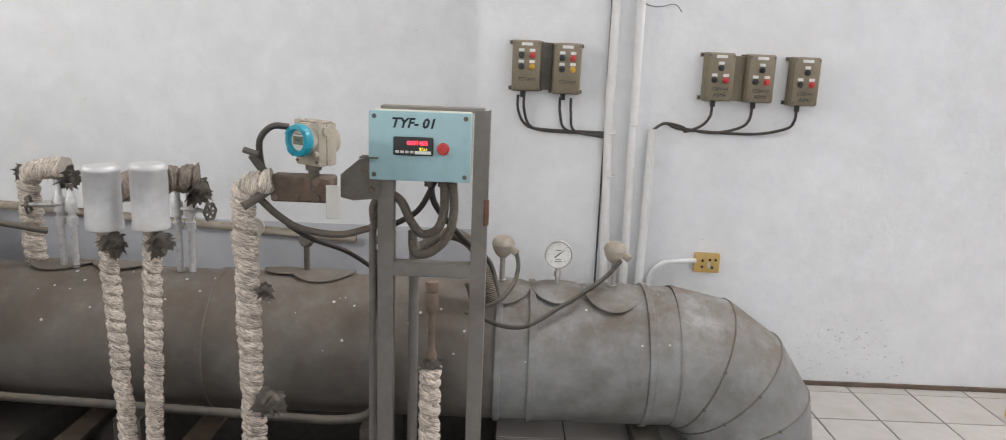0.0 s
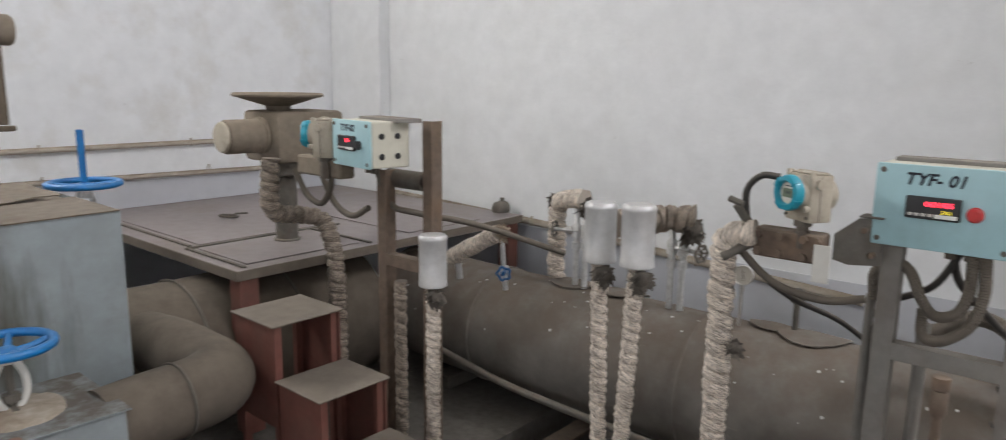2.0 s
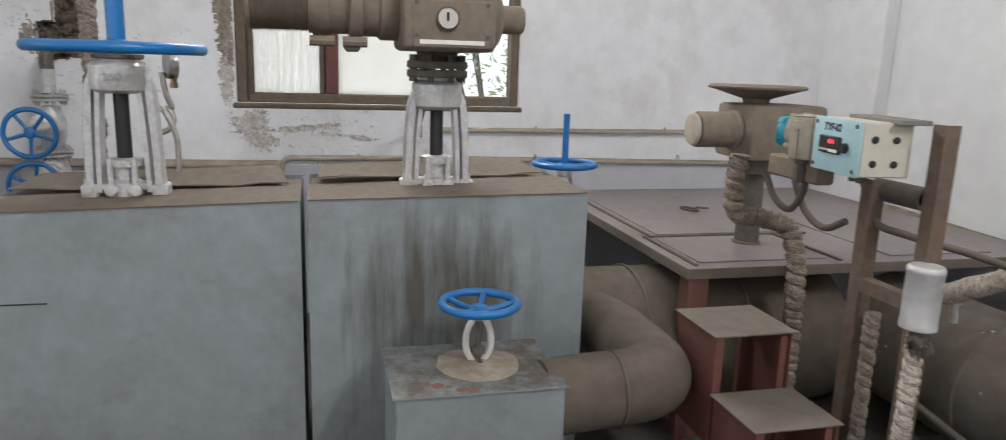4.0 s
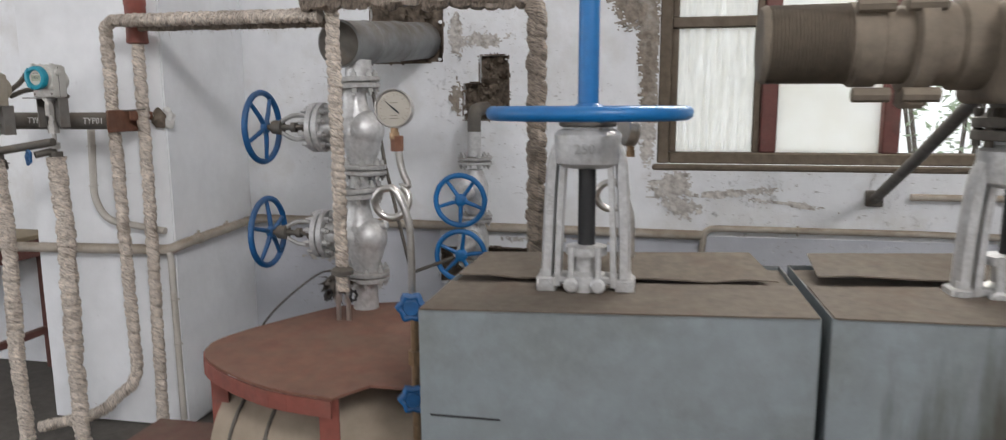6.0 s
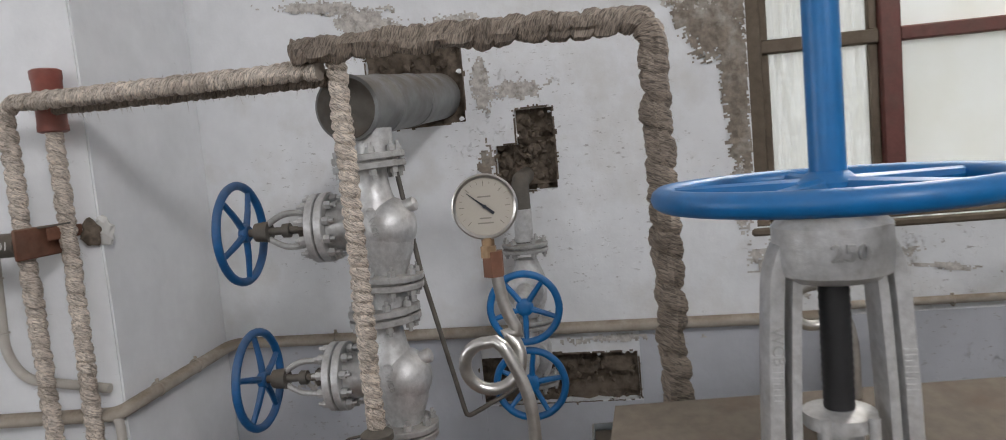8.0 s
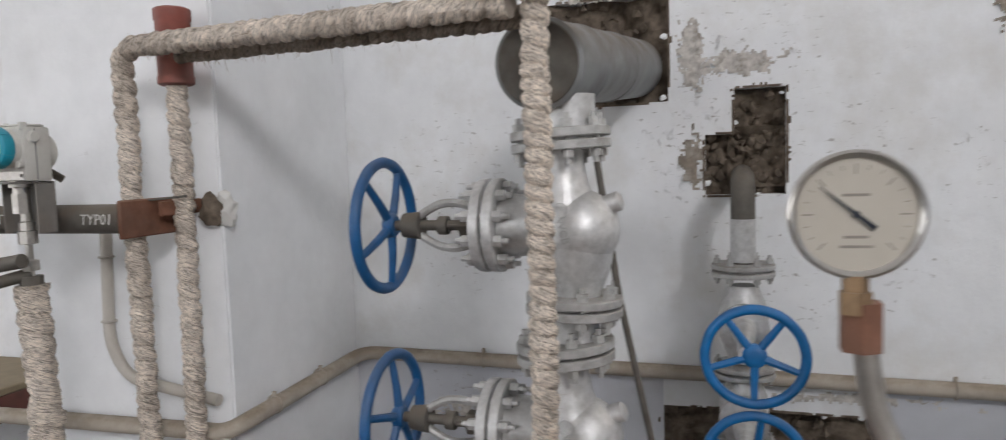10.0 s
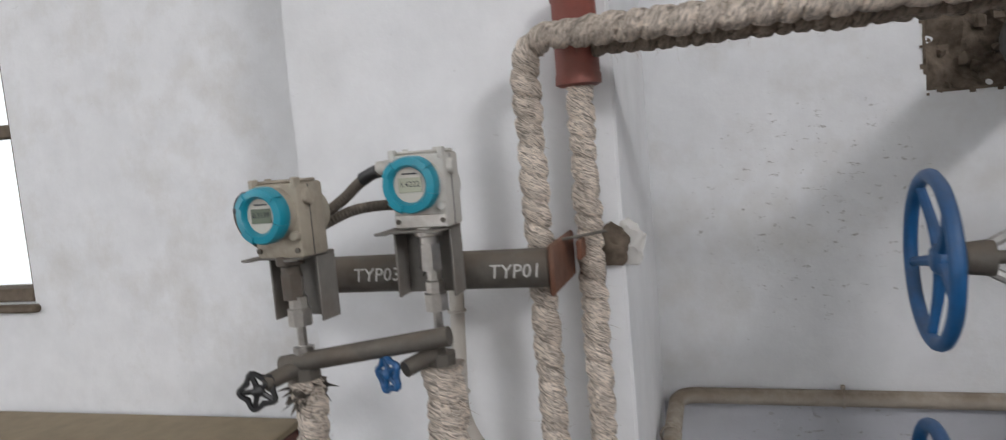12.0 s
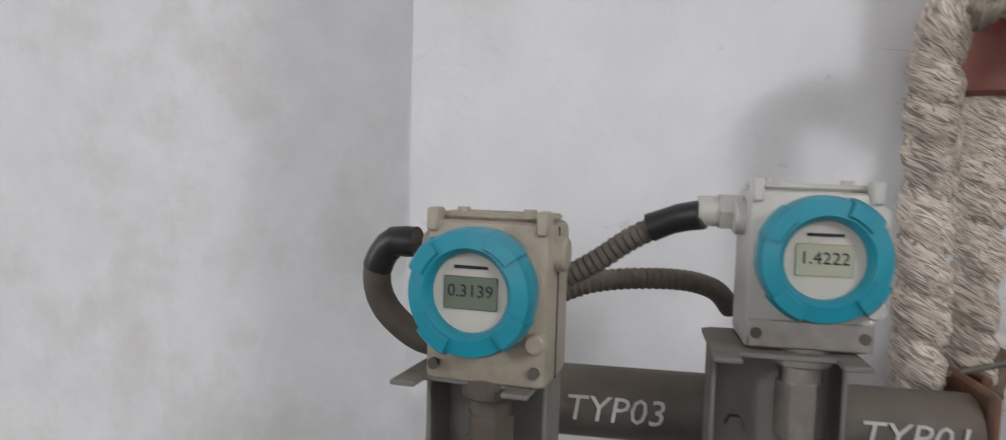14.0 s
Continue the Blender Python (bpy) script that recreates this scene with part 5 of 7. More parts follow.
# ---- sheet metal boxes round the large valves ----
def valve_box(y0, y1, x_front0, x_front1, z0, z1, label, front):
    """Box of folded sheet: front leans a little, loose lid pieces with a slot round the valve."""
    t = thing("valve_box", (-2.9, (y0 + y1) / 2, 0), 0, label, "metal box", "sheet metal valve boxes")
    o = Vector((-2.9, (y0 + y1) / 2, 0))
    f = [Vector(p) - o for p in ((x_front0, y0, 0), (x_front1, y1, 0), (x_front1, y1, z1), (x_front0, y0, z0))]
    g = [Vector(p) - o for p in ((-3.06, y0, 0), (-3.06, y1, 0), (-3.06, y1, z1), (-3.06, y0, z0))]

    def panel(name, quad, inward, mat=SHEET):
        b = bm_new()
        inward = Vector(inward) * 0.004
        n = 10
        lay = {}
        for side in (0, 1):
            for i in range(n + 1):
                for j in range(n + 1):
                    p = quad[0].lerp(quad[1], i / n).lerp(quad[3].lerp(quad[2], i / n), j / n)
                    w = math.sin(math.pi * i / n) * math.sin(math.pi * j / n)
                    p = p + inward * (side + w * 0.8 * noise.noise(p * 3))
                    lay[side, i, j] = b.verts.new(p)
        for side in (0, 1):
            for i in range(n):
                for j in range(n):
                    q = [lay[side, i, j], lay[side, i + 1, j], lay[side, i + 1, j + 1], lay[side, i, j + 1]]
                    b.faces.new(q if side == 0 else q[::-1])
        for i in range(n):
            for (s, e) in (((i, 0), (i + 1, 0)), ((n, i), (n, i + 1)), ((n - i, n), (n - i - 1, n)), ((0, n - i), (0, n - i - 1))):
                b.faces.new((lay[(0, *s)], lay[(1, *s)], lay[(1, *e)], lay[(0, *e)]))
        bmesh.ops.recalc_face_normals(b, faces=b.faces)
        return part(name, b, mat, t)

    panel("front_panel", [f[0], f[1], f[2], f[3]], (-1, 0, 0), front)
    e = 0.005
    panel("side_panel", [f[0] + Vector((-e, 0, 0)), g[0], g[3], f[3] + Vector((-e, 0, 0))], (0, 1, 0))
    panel("side_panel", [f[1] + Vector((-e, 0, 0)), g[1], g[2], f[2] + Vector((-e, 0, 0))], (0, -1, 0))
    # front strip of the lid, and a loose warped sheet behind it
    m0, m1 = f[3].copy(), f[2].copy()
    m0.x = m1.x = 0.10
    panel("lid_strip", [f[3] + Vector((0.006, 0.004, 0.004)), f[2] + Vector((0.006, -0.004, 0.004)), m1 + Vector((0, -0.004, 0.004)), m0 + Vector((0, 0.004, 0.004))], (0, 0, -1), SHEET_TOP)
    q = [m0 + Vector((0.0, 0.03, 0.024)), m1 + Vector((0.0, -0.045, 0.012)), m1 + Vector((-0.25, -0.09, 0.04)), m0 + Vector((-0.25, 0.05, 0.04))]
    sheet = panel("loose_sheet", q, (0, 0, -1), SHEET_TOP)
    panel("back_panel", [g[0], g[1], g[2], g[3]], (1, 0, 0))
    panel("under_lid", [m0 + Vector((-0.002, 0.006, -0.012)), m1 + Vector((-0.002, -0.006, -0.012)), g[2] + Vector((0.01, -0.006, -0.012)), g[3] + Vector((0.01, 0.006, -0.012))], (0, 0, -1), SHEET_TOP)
    for v in sheet.data.vertices:
        edge = min(abs(v.co.x - m0.x) / 0.1, 1.0)
        v.co.z += (1 - edge) * 0.014 * noise.noise(Vector((v.co.y * 7, z0 * 31, 2)))
        v.co.x += (1 - edge) * 0.014 * noise.noise(Vector((v.co.y * 19, z0 * 17, 5)))
    return t


first_box = valve_box(-0.71, 0.235, -2.51, -2.505, 0.928, 0.955, "dusty grey sheet metal box round a valve", SHEET)
part("slit", box(bm_new(), 0.386, 0.3945, -0.446, -0.265, 0.651, 0.6545), BLACK, first_box, "dark slit in the sheet")
valve_box(0.257, 1.165, -2.50, -2.425, 0.958, 0.985, "grey sheet metal box with dark oily streaks", SHEET_OILY)
low = thing("lagged_box", (-2.12, 0.72, 0), 0, "low sheet metal box with rust marks under the small valve", "metal box")
b = bm_new()
box(b, -0.175, 0.17, -0.238, 0.232, 0.0, 0.525, 0.004)
part("casing", b, SHEET, low)
part("lid", box(bm_new(), -0.185, 0.18, -0.248, 0.242, 0.525, 0.531, 0.001), SHEET, low, "flat dusty lid with rust")
b = bm_new()
for k in range(5):
    lathe(b, (0.10 + 0.016 * k + 0.01 * math.sin(k * 3), -0.15 + 0.03 * k, 0.5312), (0, 0, 1), [(0.014 + 0.006 * math.sin(k * 2.2), 0), (0.01, 0.0012)], 12)
part("rust_patch", b, RUST, low, "flaking orange rust")

# ---- big clad steam pipe ----
sp = thing("steam_pipe", (-2.4, 2.68, 0.31), 0, "large dusty pipe clad in grey aluminium sheet", "pipe")
R = 0.262
spans = [(-0.3, 0.3), (0.3, 1.29), (1.29, 2.33), (2.33, 2.45), (2.45, 2.87), (2.87, 2.98)]
for x0, x1 in spans:
    b = bm_new()
    n = 14
    prof = [(R - 0.003 if k else R + 0.004, (x1 - x0) * k / n) for k in range(n + 1)]
    prof[0], prof[1] = (R + 0.006, 0.0), (R + 0.006, 0.02)
    prof.insert(2, (R, 0.024))
    lathe(b, (x0, 0, 0), (1, 0, 0), prof, 56)
    for v in b.verts:
        d = Vector((0, v.co.y, v.co.z))
        if d.length > 0.1:
            v.co += d.normalized() * 0.006 * noise.noise(v.co * 3.1)
    part("cladding", b, CLADDING_DUSTY if x1 < 2.4 else CLADDING, sp)
# mitred elbow that turns down through the floor
bend_r, steps_ = 0.32, 4
cx, cz = 2.98, -bend_r
for k in range(steps_):
    b = bm_new()
    a0, a1 = k * math.pi / 2 / steps_, (k + 1) * math.pi / 2 / steps_
    rings = []
    for a, grow in ((a0, 0.002), (a0 + 0.03, 0.002), (a0 + 0.036, 0), (a1, 0)):
        c = Vector((cx + bend_r * math.sin(a), 0, cz + bend_r * math.cos(a)))
        rad = Vector((math.sin(a), 0, math.cos(a)))
        rings.append([b.verts.new(c + (rad * math.cos(t) + Vector((0, 1, 0)) * math.sin(t)) * (R + grow)) for t in [2 * math.pi * i / 48 for i in range(48)]])
    for p, q in zip(rings, rings[1:]):
        for i in range(48):
            b.faces.new((p[i], p[(i + 1) % 48], q[(i + 1) % 48], q[i]))
    part("elbow_segment", b, CLADDING, sp)
for k in range(1, steps_):
    a = k * math.pi / 2 / steps_
    c = Vector((cx + bend_r * math.sin(a), 0, cz + bend_r * math.cos(a)))
    rad = Vector((math.sin(a), 0, math.cos(a)))
    part("seam_band", ring(bm_new(), c, Vector((math.cos(a), 0, -math.sin(a))), R + 0.001, 0.0028, 64, 6), STEEL_DIRTY, sp, "dark folded seam")
    for t in (2.0, 2.5, 3.6, 4.4, 5.0):
        n_ = rad * math.cos(t) + Vector((0, 1, 0)) * math.sin(t)
        part("rivet", cyl(bm_new(), c + n_ * (R - 0.002), c + n_ * (R + 0.007), 0.006, n=8), STEEL_DIRTY, sp)
b = lathe(bm_new(), (cx + bend_r, 0, cz), (0, 0, -1), [(R, 0), (R, 0.12)], 48)
part("end_run", b, CLADDING, sp)
for x in (0.1, 1.0, 1.9, 2.9):
    b = box(bm_new(), x - 0.05, x + 0.05, -0.2, 0.2, -0.93 if x < 2.3 and x > 0.62 else -0.31, -0.25, 0.004)
    part("saddle", b, STEEL_DIRTY, sp, "steel saddle under the pipe")
# round cover plates on the pipe's crown
for x, y, r in ((0.68, 0.05, 0.12), (0.9, 0.06, 0.11), (1.67, 0.04, 0.12), (1.53, 0.06, 0.09), (2.35, -0.05, 0.1), (2.55, -0.05, 0.09), (2.75, -0.07, 0.1)):
    b = bm_new()
    z = math.sqrt(R * R - y * y) + 0.006
    lathe(b, (x, y, z), (0, y, z), [(r, 0), (r, 0.003), (0.02, 0.009)], 28)
    for v in b.verts:
        v.co.z -= (v.co.y - y) ** 2 / (2 * R) * 1.0
    part("cover_plate", b, CLADDING_DUSTY if x < 2 else CLADDING, sp, "dusty round cover plate")
b = bm_new()
rg = random.Random(3)
for _ in range(45):
    a, x = rg.uniform(0.2, 1.5), rg.uniform(-0.2, 2.95)
    n_ = Vector((0, -math.cos(a), math.sin(a)))
    lathe(b, Vector((x, 0, 0)) + n_ * (R + 0.004), n_, [(rg.uniform(0.002, 0.006), 0), (0.002, 0.0012)], 7)
tagged(part("droppings", b, CHALK, sp, "white bird droppings and plaster spots"), kind="stuff")
# long thin pipe that runs along the big one
tp = thing("tracer_pipe", (-2.1, 2.36, 0.13), 0, "thin grey pipe beside the steam pipe", "pipe")
part("tube", pipe(bm_new(), [(-0.1, 0, 0.12), (0.3, 0, 0.06), (1.5, -0.02, 0.03), (1.62, -0.02, 0.05), (1.67, -0.06, 0.2), (1.66, -0.1, 0.66)], 0.015, 0.12), STEEL_DIRTY, tp)
bx = thing("support_beam", (-1.75, 1.95, -0.02), 0, "rusty steel beams across the pit", "beam")
b = bm_new()
box(b, 0.0, 1.69, -0.06, -0.05, -0.1, 0.0)
box(b, 0.0, 1.69, -0.1, 0.0, -0.004, 0.006)
part("beam", b, STEEL_DIRTY, bx)
b = bm_new()
for x in (0.1, 0.55, 1.2):
    box(b, x, x + 0.09, 0.0, 1.15, -0.012, 0.004, 0.001)
part("cross_bar", b, BROWN, bx)


# ---- instruments ----
def pressure_gauge(at, normal, R, label, needle=0.8, drop=0.0, face=None, ink=None):
    """Round dial gauge: case, bezel, glass, scale ticks, needle and stem."""
    g = thing("pressure_gauge", at, 0, label, "gauge")
    a, u, w = basis(normal)
    up = Vector((0, 0, 1)) - a * a.z
    up.normalize()
    right = up.cross(a)
    body = part("case", lathe(bm_new(), -a * R * 0.45, a, [(R * 0.9, 0), (R * 0.96, R * 0.06), (R * 0.96, R * 0.42), (R * 1.0, R * 0.44), (R * 1.0, R * 0.58), (R * 0.95, R * 0.62), (R * 0.88, R * 0.56), (R * 0.88, R * 0.5)], 44), BRIGHT, g, "polished steel case")
    part("dial_face", cyl(bm_new(), a * R * 0.02, a * R * 0.06, R * 0.9, n=40), face or GAUGE_DIAL, g, "white dial face")
    b = bm_new()
    for k in range(19):
        t = radians(225 - 270 * k / 18)
        d = right * math.cos(t) + up * math.sin(t)
        s = d.cross(a) * R * (0.007 if k % 3 else 0.012)
        p, q = d * R * 0.78 + a * R * 0.065, d * R * (0.7 if k % 3 else 0.62) + a * R * 0.065
        b.faces.new([b.verts.new(x) for x in (p - s, p + s, q + s, q - s)])
    for y, wd in ((0.3, 0.2), (-0.35, 0.18), (-0.5, 0.24)):
        c = up * R * y + a * R * 0.065
        b.faces.new([b.verts.new(c + right * R * i * wd + up * R * j * 0.022) for i, j in ((-1, -1), (1, -1), (1, 1), (-1, 1))])
    part("scale", b, ink or GREY_INK, g, "printed scale marks")
    d = right * math.cos(needle) + up * math.sin(needle)
    s = d.cross(a) * R * 0.022
    b = bm_new()
    b.faces.new([b.verts.new(x + a * R * 0.1) for x in (-d * R * 0.35 - s * 2.2, d * R * 0.68 - s * 0.3, d * R * 0.68 + s * 0.3, -d * R * 0.35 + s * 2.2)])
    cyl(b, a * R * 0.06, a * R * 0.12, R * 0.06, n=12)
    part("needle", b, INK, g)
    b = bm_new()
    cyl(b, -up * R * 0.95, -up * R * 1.2, R * 0.2, n=12)
    cyl(b, -up * R * 1.2, -up * R * 1.55, R * 0.26, n=6)
    if drop:
        cyl(b, -up * R * 1.5, -up * drop, R * 0.16, n=12)
    part("stem", b, BRASS if drop == 0 else BRIGHT, g, "threaded brass stem" if drop == 0 else "")
    return g


def siphon(points, r, mat, label, at):
    s = thing("siphon_tube", at, 0, label, "tube")
    part("tube", sweep(bm_new(), spline(points, 0.012), r, 12), mat, s)
    return s


pressure_gauge((0.15, 2.66, 0.692), (-0.06, -1, 0.1), 0.052, "steel-cased pressure gauge on the steam pipe", 0.7, 0.12, WHITE_LABEL, INK)


def loop_siphon(at, lean):
    """Pigtail: from the gauge down, once round, then straight down to the cock."""
    pts = [(0, 0, 0.0), (0.0, 0.012, -0.08), (0.0, 0.03, -0.125)]
    for k in range(13):
        t = math.radians(60 - 30 * k)
        pts.append((0.004 * k, -0.012 + 0.045 * math.cos(t), -0.165 + 0.045 * math.sin(t) - 0.0008 * k))
    pts += [(0.05, 0.045 + lean, -0.22), (0.05, 0.05 + lean, -0.32), (0.05, 0.05 + lean, -0.44)]
    return siphon(pts, 0.0105, BRIGHT, "bent steel siphon tube with a pigtail loop", at)


pressure_gauge((-2.745, -0.843, 1.422), (1, 0.05, 0.04), 0.054, "steel-cased pressure gauge with a glycerine-filled dial", 2.45)
part("nut", cyl(bm_new(), (0, 0, -0.03), (0, 0, 0.012), 0.018, n=6), RUST, loop_siphon((-2.747, -0.838, 1.336), 0.0), "rusty hexagon nut")
pressure_gauge((-3.06, -0.21, 1.36), (-0.4, 0.9, 0), 0.055, "pressure gauge seen behind the gate valve", 2.0)
loop_siphon((-3.06, -0.25, 1.33), 0.0)

ck = thing("needle_valve", (-2.69, -0.78, 0.665), 0, "blue needle valve on a thin riser", "valve")
b = bm_new()
cyl(b, (0, 0, -0.6), (0, 0, 0.24), 0.012, n=10)
cyl(b, (0, 0, 0.2), (0, 0, 0.235), 0.02, n=6)
cyl(b, (0, 0, 0.05), (0, 0, 0.09), 0.02, n=6)
part("riser", b, BRASS, ck)
for z in (0.23, -0.03):
    b = bm_new()
    lathe(b, (0.0, 0, z), (1, 0.2, 0), [(0.02, 0), (0.022, 0.02), (0.014, 0.03), (0.012, 0.05)], 16)
    part("body", b, BLUE_OLD, ck)
    b = ring(bm_new(), (0.055, 0.01, z), (1, 0.2, 0), 0.03, 0.011, 24, 8, 0.005, 6)
    lathe(b, (0.045, 0.008, z), (1, 0.2, 0), [(0.02, 0), (0.028, 0.01), (0.02, 0.022)], 14)
    part("knob", b, BLUE_OLD, ck, "blue lobed knob")


def transmitter(at, turn, label, reading, lcd, housing, plate=True, size=1.0):
    """Pressure transmitter: teal screw cover with window, cast housing, display, name plate and neck. Faces local -y."""
    t = thing("pressure_transmitter", at, turn, label, "transmitter", "pressure transmitters")
    t.scale = (size,) * 3
    b = box(bm_new(), -0.054, 0.054, 0.034, 0.112, -0.084, 0.054, 0.007, 2)
    cyl(b, (0, 0.105, -0.008), (0, 0.14, -0.008), 0.047, n=30, bevel=0.004)
    cyl(b, (0, 0.0, 0), (0, 0.045, 0), 0.049, n=36)
    for sx in (-1, 1):
        cyl(b, (sx * 0.05, 0.06, 0.028), (sx * 0.064, 0.06, 0.028), 0.015, n=14, bevel=0.002)
    box(b, -0.05, 0.05, 0.045, 0.1, 0.054, 0.06, 0.003)
    for x in (-0.03, 0.03):
        cyl(b, (x, 0.06, 0.056), (x, 0.06, 0.064), 0.006, n=8)
    hs = part("housing", b, housing, t, "cast housing")
    for sx in (-1, 1):
        part("lug", box(bm_new(), sx * 0.048 - 0.005, sx * 0.048 + 0.005, 0.03, 0.05, 0.044, 0.064, 0.002), housing, hs)
    part("set_screw", cyl(bm_new(), (0.047, 0.034, -0.042), (0.047, 0.018, -0.042), 0.009, n=14, bevel=0.002), housing, hs)
    part("seam", box(bm_new(), 0.0535, 0.0548, 0.066, 0.0675, -0.08, 0.05), INK, hs)
    R = 0.052
    b = lathe(bm_new(), (0, 0.016, 0), (0, -1, 0), [(R * 0.96, 0), (R, 0.004), (R, 0.02), (R * 0.95, 0.028), (R * 0.7, 0.030), (R * 0.62, 0.025), (R * 0.61, 0.016)], 48)
    cov = part("cover", b, TEAL, t, "teal screw-on cover")
    for k in range(4):
        a = math.pi / 4 + k * math.pi / 2 + 0.15
        b = bm_new()
        arc = [a - 0.28 + 0.56 * i / 8 for i in range(9)]
        rings = []
        for q in arc:
            c, s = math.cos(q), math.sin(q)
            rings.append([b.verts.new((c * rr, yy, s * rr)) for rr, yy in ((R * 0.72, -0.013), (R * 0.76, -0.0165), (R * 0.97, -0.0155), (R * 1.035, -0.009), (R * 1.035, 0.008), (R * 0.98, 0.008))])
        for p, q in zip(rings, rings[1:]):
            for i in range(5):
                b.faces.new((p[i], q[i], q[i + 1], p[i + 1]))
        b.faces.new(rings[0])
        b.faces.new(rings[-1][::-1])
        bmesh.ops.recalc_face_normals(b, faces=b.faces)
        part("grip", b, TEAL, cov)
    part("display_face", cyl(bm_new(), (0, 0.002, 0), (0, -0.002, 0), R * 0.62, n=32), DIAL, t, "pale display face")
    scr = part("screen", box(bm_new(), -0.0225, 0.0225, -0.0035, -0.002, -0.0135, 0.013, 0.001), lcd, t, "small grey display")
    text_mesh(reading, 0.0142, INK, facing((0, -1, 0), (0, -0.0038, 0.001)), scr, "reading", "black digits", 0.0002)
    part("print", box(bm_new(), -0.014, 0.014, -0.003, -0.0022, 0.019, 0.0215), INK, t)
    if plate:
        part("name_plate", box(bm_new(), -0.051, 0.051, 0.031, 0.0345, -0.081, -0.057, 0.001), BRIGHT, t, "bright steel name plate")
    for x in (-0.044, 0.044):
        part("screw", cyl(bm_new(), (x, 0.0345, -0.069), (x, 0.0295, -0.069), 0.005, n=10), STEEL_DIRTY, t)
    b = bm_new()
    cyl(b, (0, 0.06, -0.10), (0, 0.06, -0.08), 0.026, n=20, bevel=0.002)
    cyl(b, (0, 0.06, -0.115), (0, 0.06, -0.10), 0.018, n=16)
    cyl(b, (0, 0.06, -0.165), (0, 0.06, -0.115), 0.021, n=6)
    part("neck", b, BRIGHT if plate else STEEL_DIRTY, t)
    return t


def bracket(at, turn, label):
    """Folded steel angle that carries a transmitter on a horizontal pipe. Local -y is the front."""
    t = thing("mounting_bracket", at, turn, label, "bracket", "transmitter brackets")
    b = bm_new()
    box(b, -0.06, 0.047, 0.015, 0.10, -0.004, 0.0, 0.001)
    box(b, -0.06, -0.04, -0.005, 0.0145, -0.004, 0.0, 0.001)
    box(b, 0.027, 0.047, -0.005, 0.0145, -0.004, 0.0, 0.001)
    part("shelf", b, STAND, t)
    part("back_plate", box(bm_new(), -0.055, 0.047, 0.10, 0.104, -0.115, 0.0, 0.001), STAND, t)
    part("side_plate", box(bm_new(), 0.043, 0.047, 0.055, 0.0995, -0.115, -0.0045, 0.001), STAND, t)
    part("side_plate", box(bm_new(), -0.055, -0.051, 0.055, 0.0995, -0.115, -0.0045, 0.001), STAND, t)
    for x in (-0.03, 0.03):
        part("bolt", cyl(bm_new(), (x, 0.092, -0.08), (x, 0.10, -0.08), 0.008, n=6), STAND, t)
    return t


TA, TB = Vector((-3.195, -2.674, 1.507)), Vector((-3.237, -2.435, 1.537))
transmitter(TA, 83, "beige pressure transmitter with teal display cover", "0.3139", LCD, BEIGE, False, 0.88)
transmitter(TB, 90, "light grey pressure transmitter with teal cover and bright plate", "1.4222", LCD_LIGHT, BEIGE_LIGHT, True, 0.86)
bracket((-3.215, -2.68, 1.434), 83, "dusty steel bracket under a transmitter")
bracket((-3.24, -2.445, 1.464), 90, "dusty steel bracket under a transmitter")

# horizontal carrier pipe with painted marks
cp = thing("carrier_pipe", (-3.405, -2.2, 1.372), 0, "dark steel carrier pipe fixed to the column", "pipe")
part("tube", cyl(bm_new(), (0, -0.52, 0), (0, -0.063, 0), 0.034, n=24, bevel=0.002), STEEL_DIRTY, cp)
b = box(bm_new(), -0.16, 0.032, -0.062, -0.052, -0.045, 0.043, 0.004)
part("end_plate", b, RUST, cp, "rusty welded end plate")
part("tie_bar", box(bm_new(), -0.20, -0.06, -0.03, -0.02, 0.0, 0.035, 0.002), RUST, cp, "rusty tie into the column")
part("tie_wire", cyl(bm_new(), (-0.03, -0.10, 0.035), (-0.10, 0.02, 0.045), 0.003, n=6), STEEL_DIRTY, cp)
text_mesh("TYP03", 0.034, CHALK, facing((1, 0, 0), (0.0345, -0.376, 0.002)), cp, "painted_mark", "white hand-painted letters", shear=0.15)
text_mesh("TYP01", 0.034, CHALK, facing((1, 0, 0), (0.0345, -0.12, 0.0)), cp, "painted_mark", "white hand-painted letters", shear=0.15)
ms = thing("mortar_patch", (-3.607, -2.152, 1.378), 0, "rough mortar patch round the pipe in the column", "mortar")
b = bm_new()
bmesh.ops.create_icosphere(b, subdivisions=3, radius=0.05)
for v in b.verts:
    v.co = Vector((v.co.x * 0.32, v.co.y * 0.62, v.co.z * 0.85)) + noise.noise_vector(v.co * 34) * 0.013 + noise.noise_vector(v.co * 90) * 0.005
part("patch", b, PLASTER_DIRTY, ms)
# dark lump stands in for the shaded hole beside the mortar
b = bm_new()
bmesh.ops.create_icosphere(b, subdivisions=3, radius=0.04)
for v in b.verts:
    v.co = Vector((v.co.x * 0.35 + 0.02, v.co.y * 0.8 - 0.028, v.co.z)) + noise.noise_vector(v.co * 40) * 0.012
part("filling", b, RUBBLE, ms, "dark lump standing in for the shaded inside of a hole")

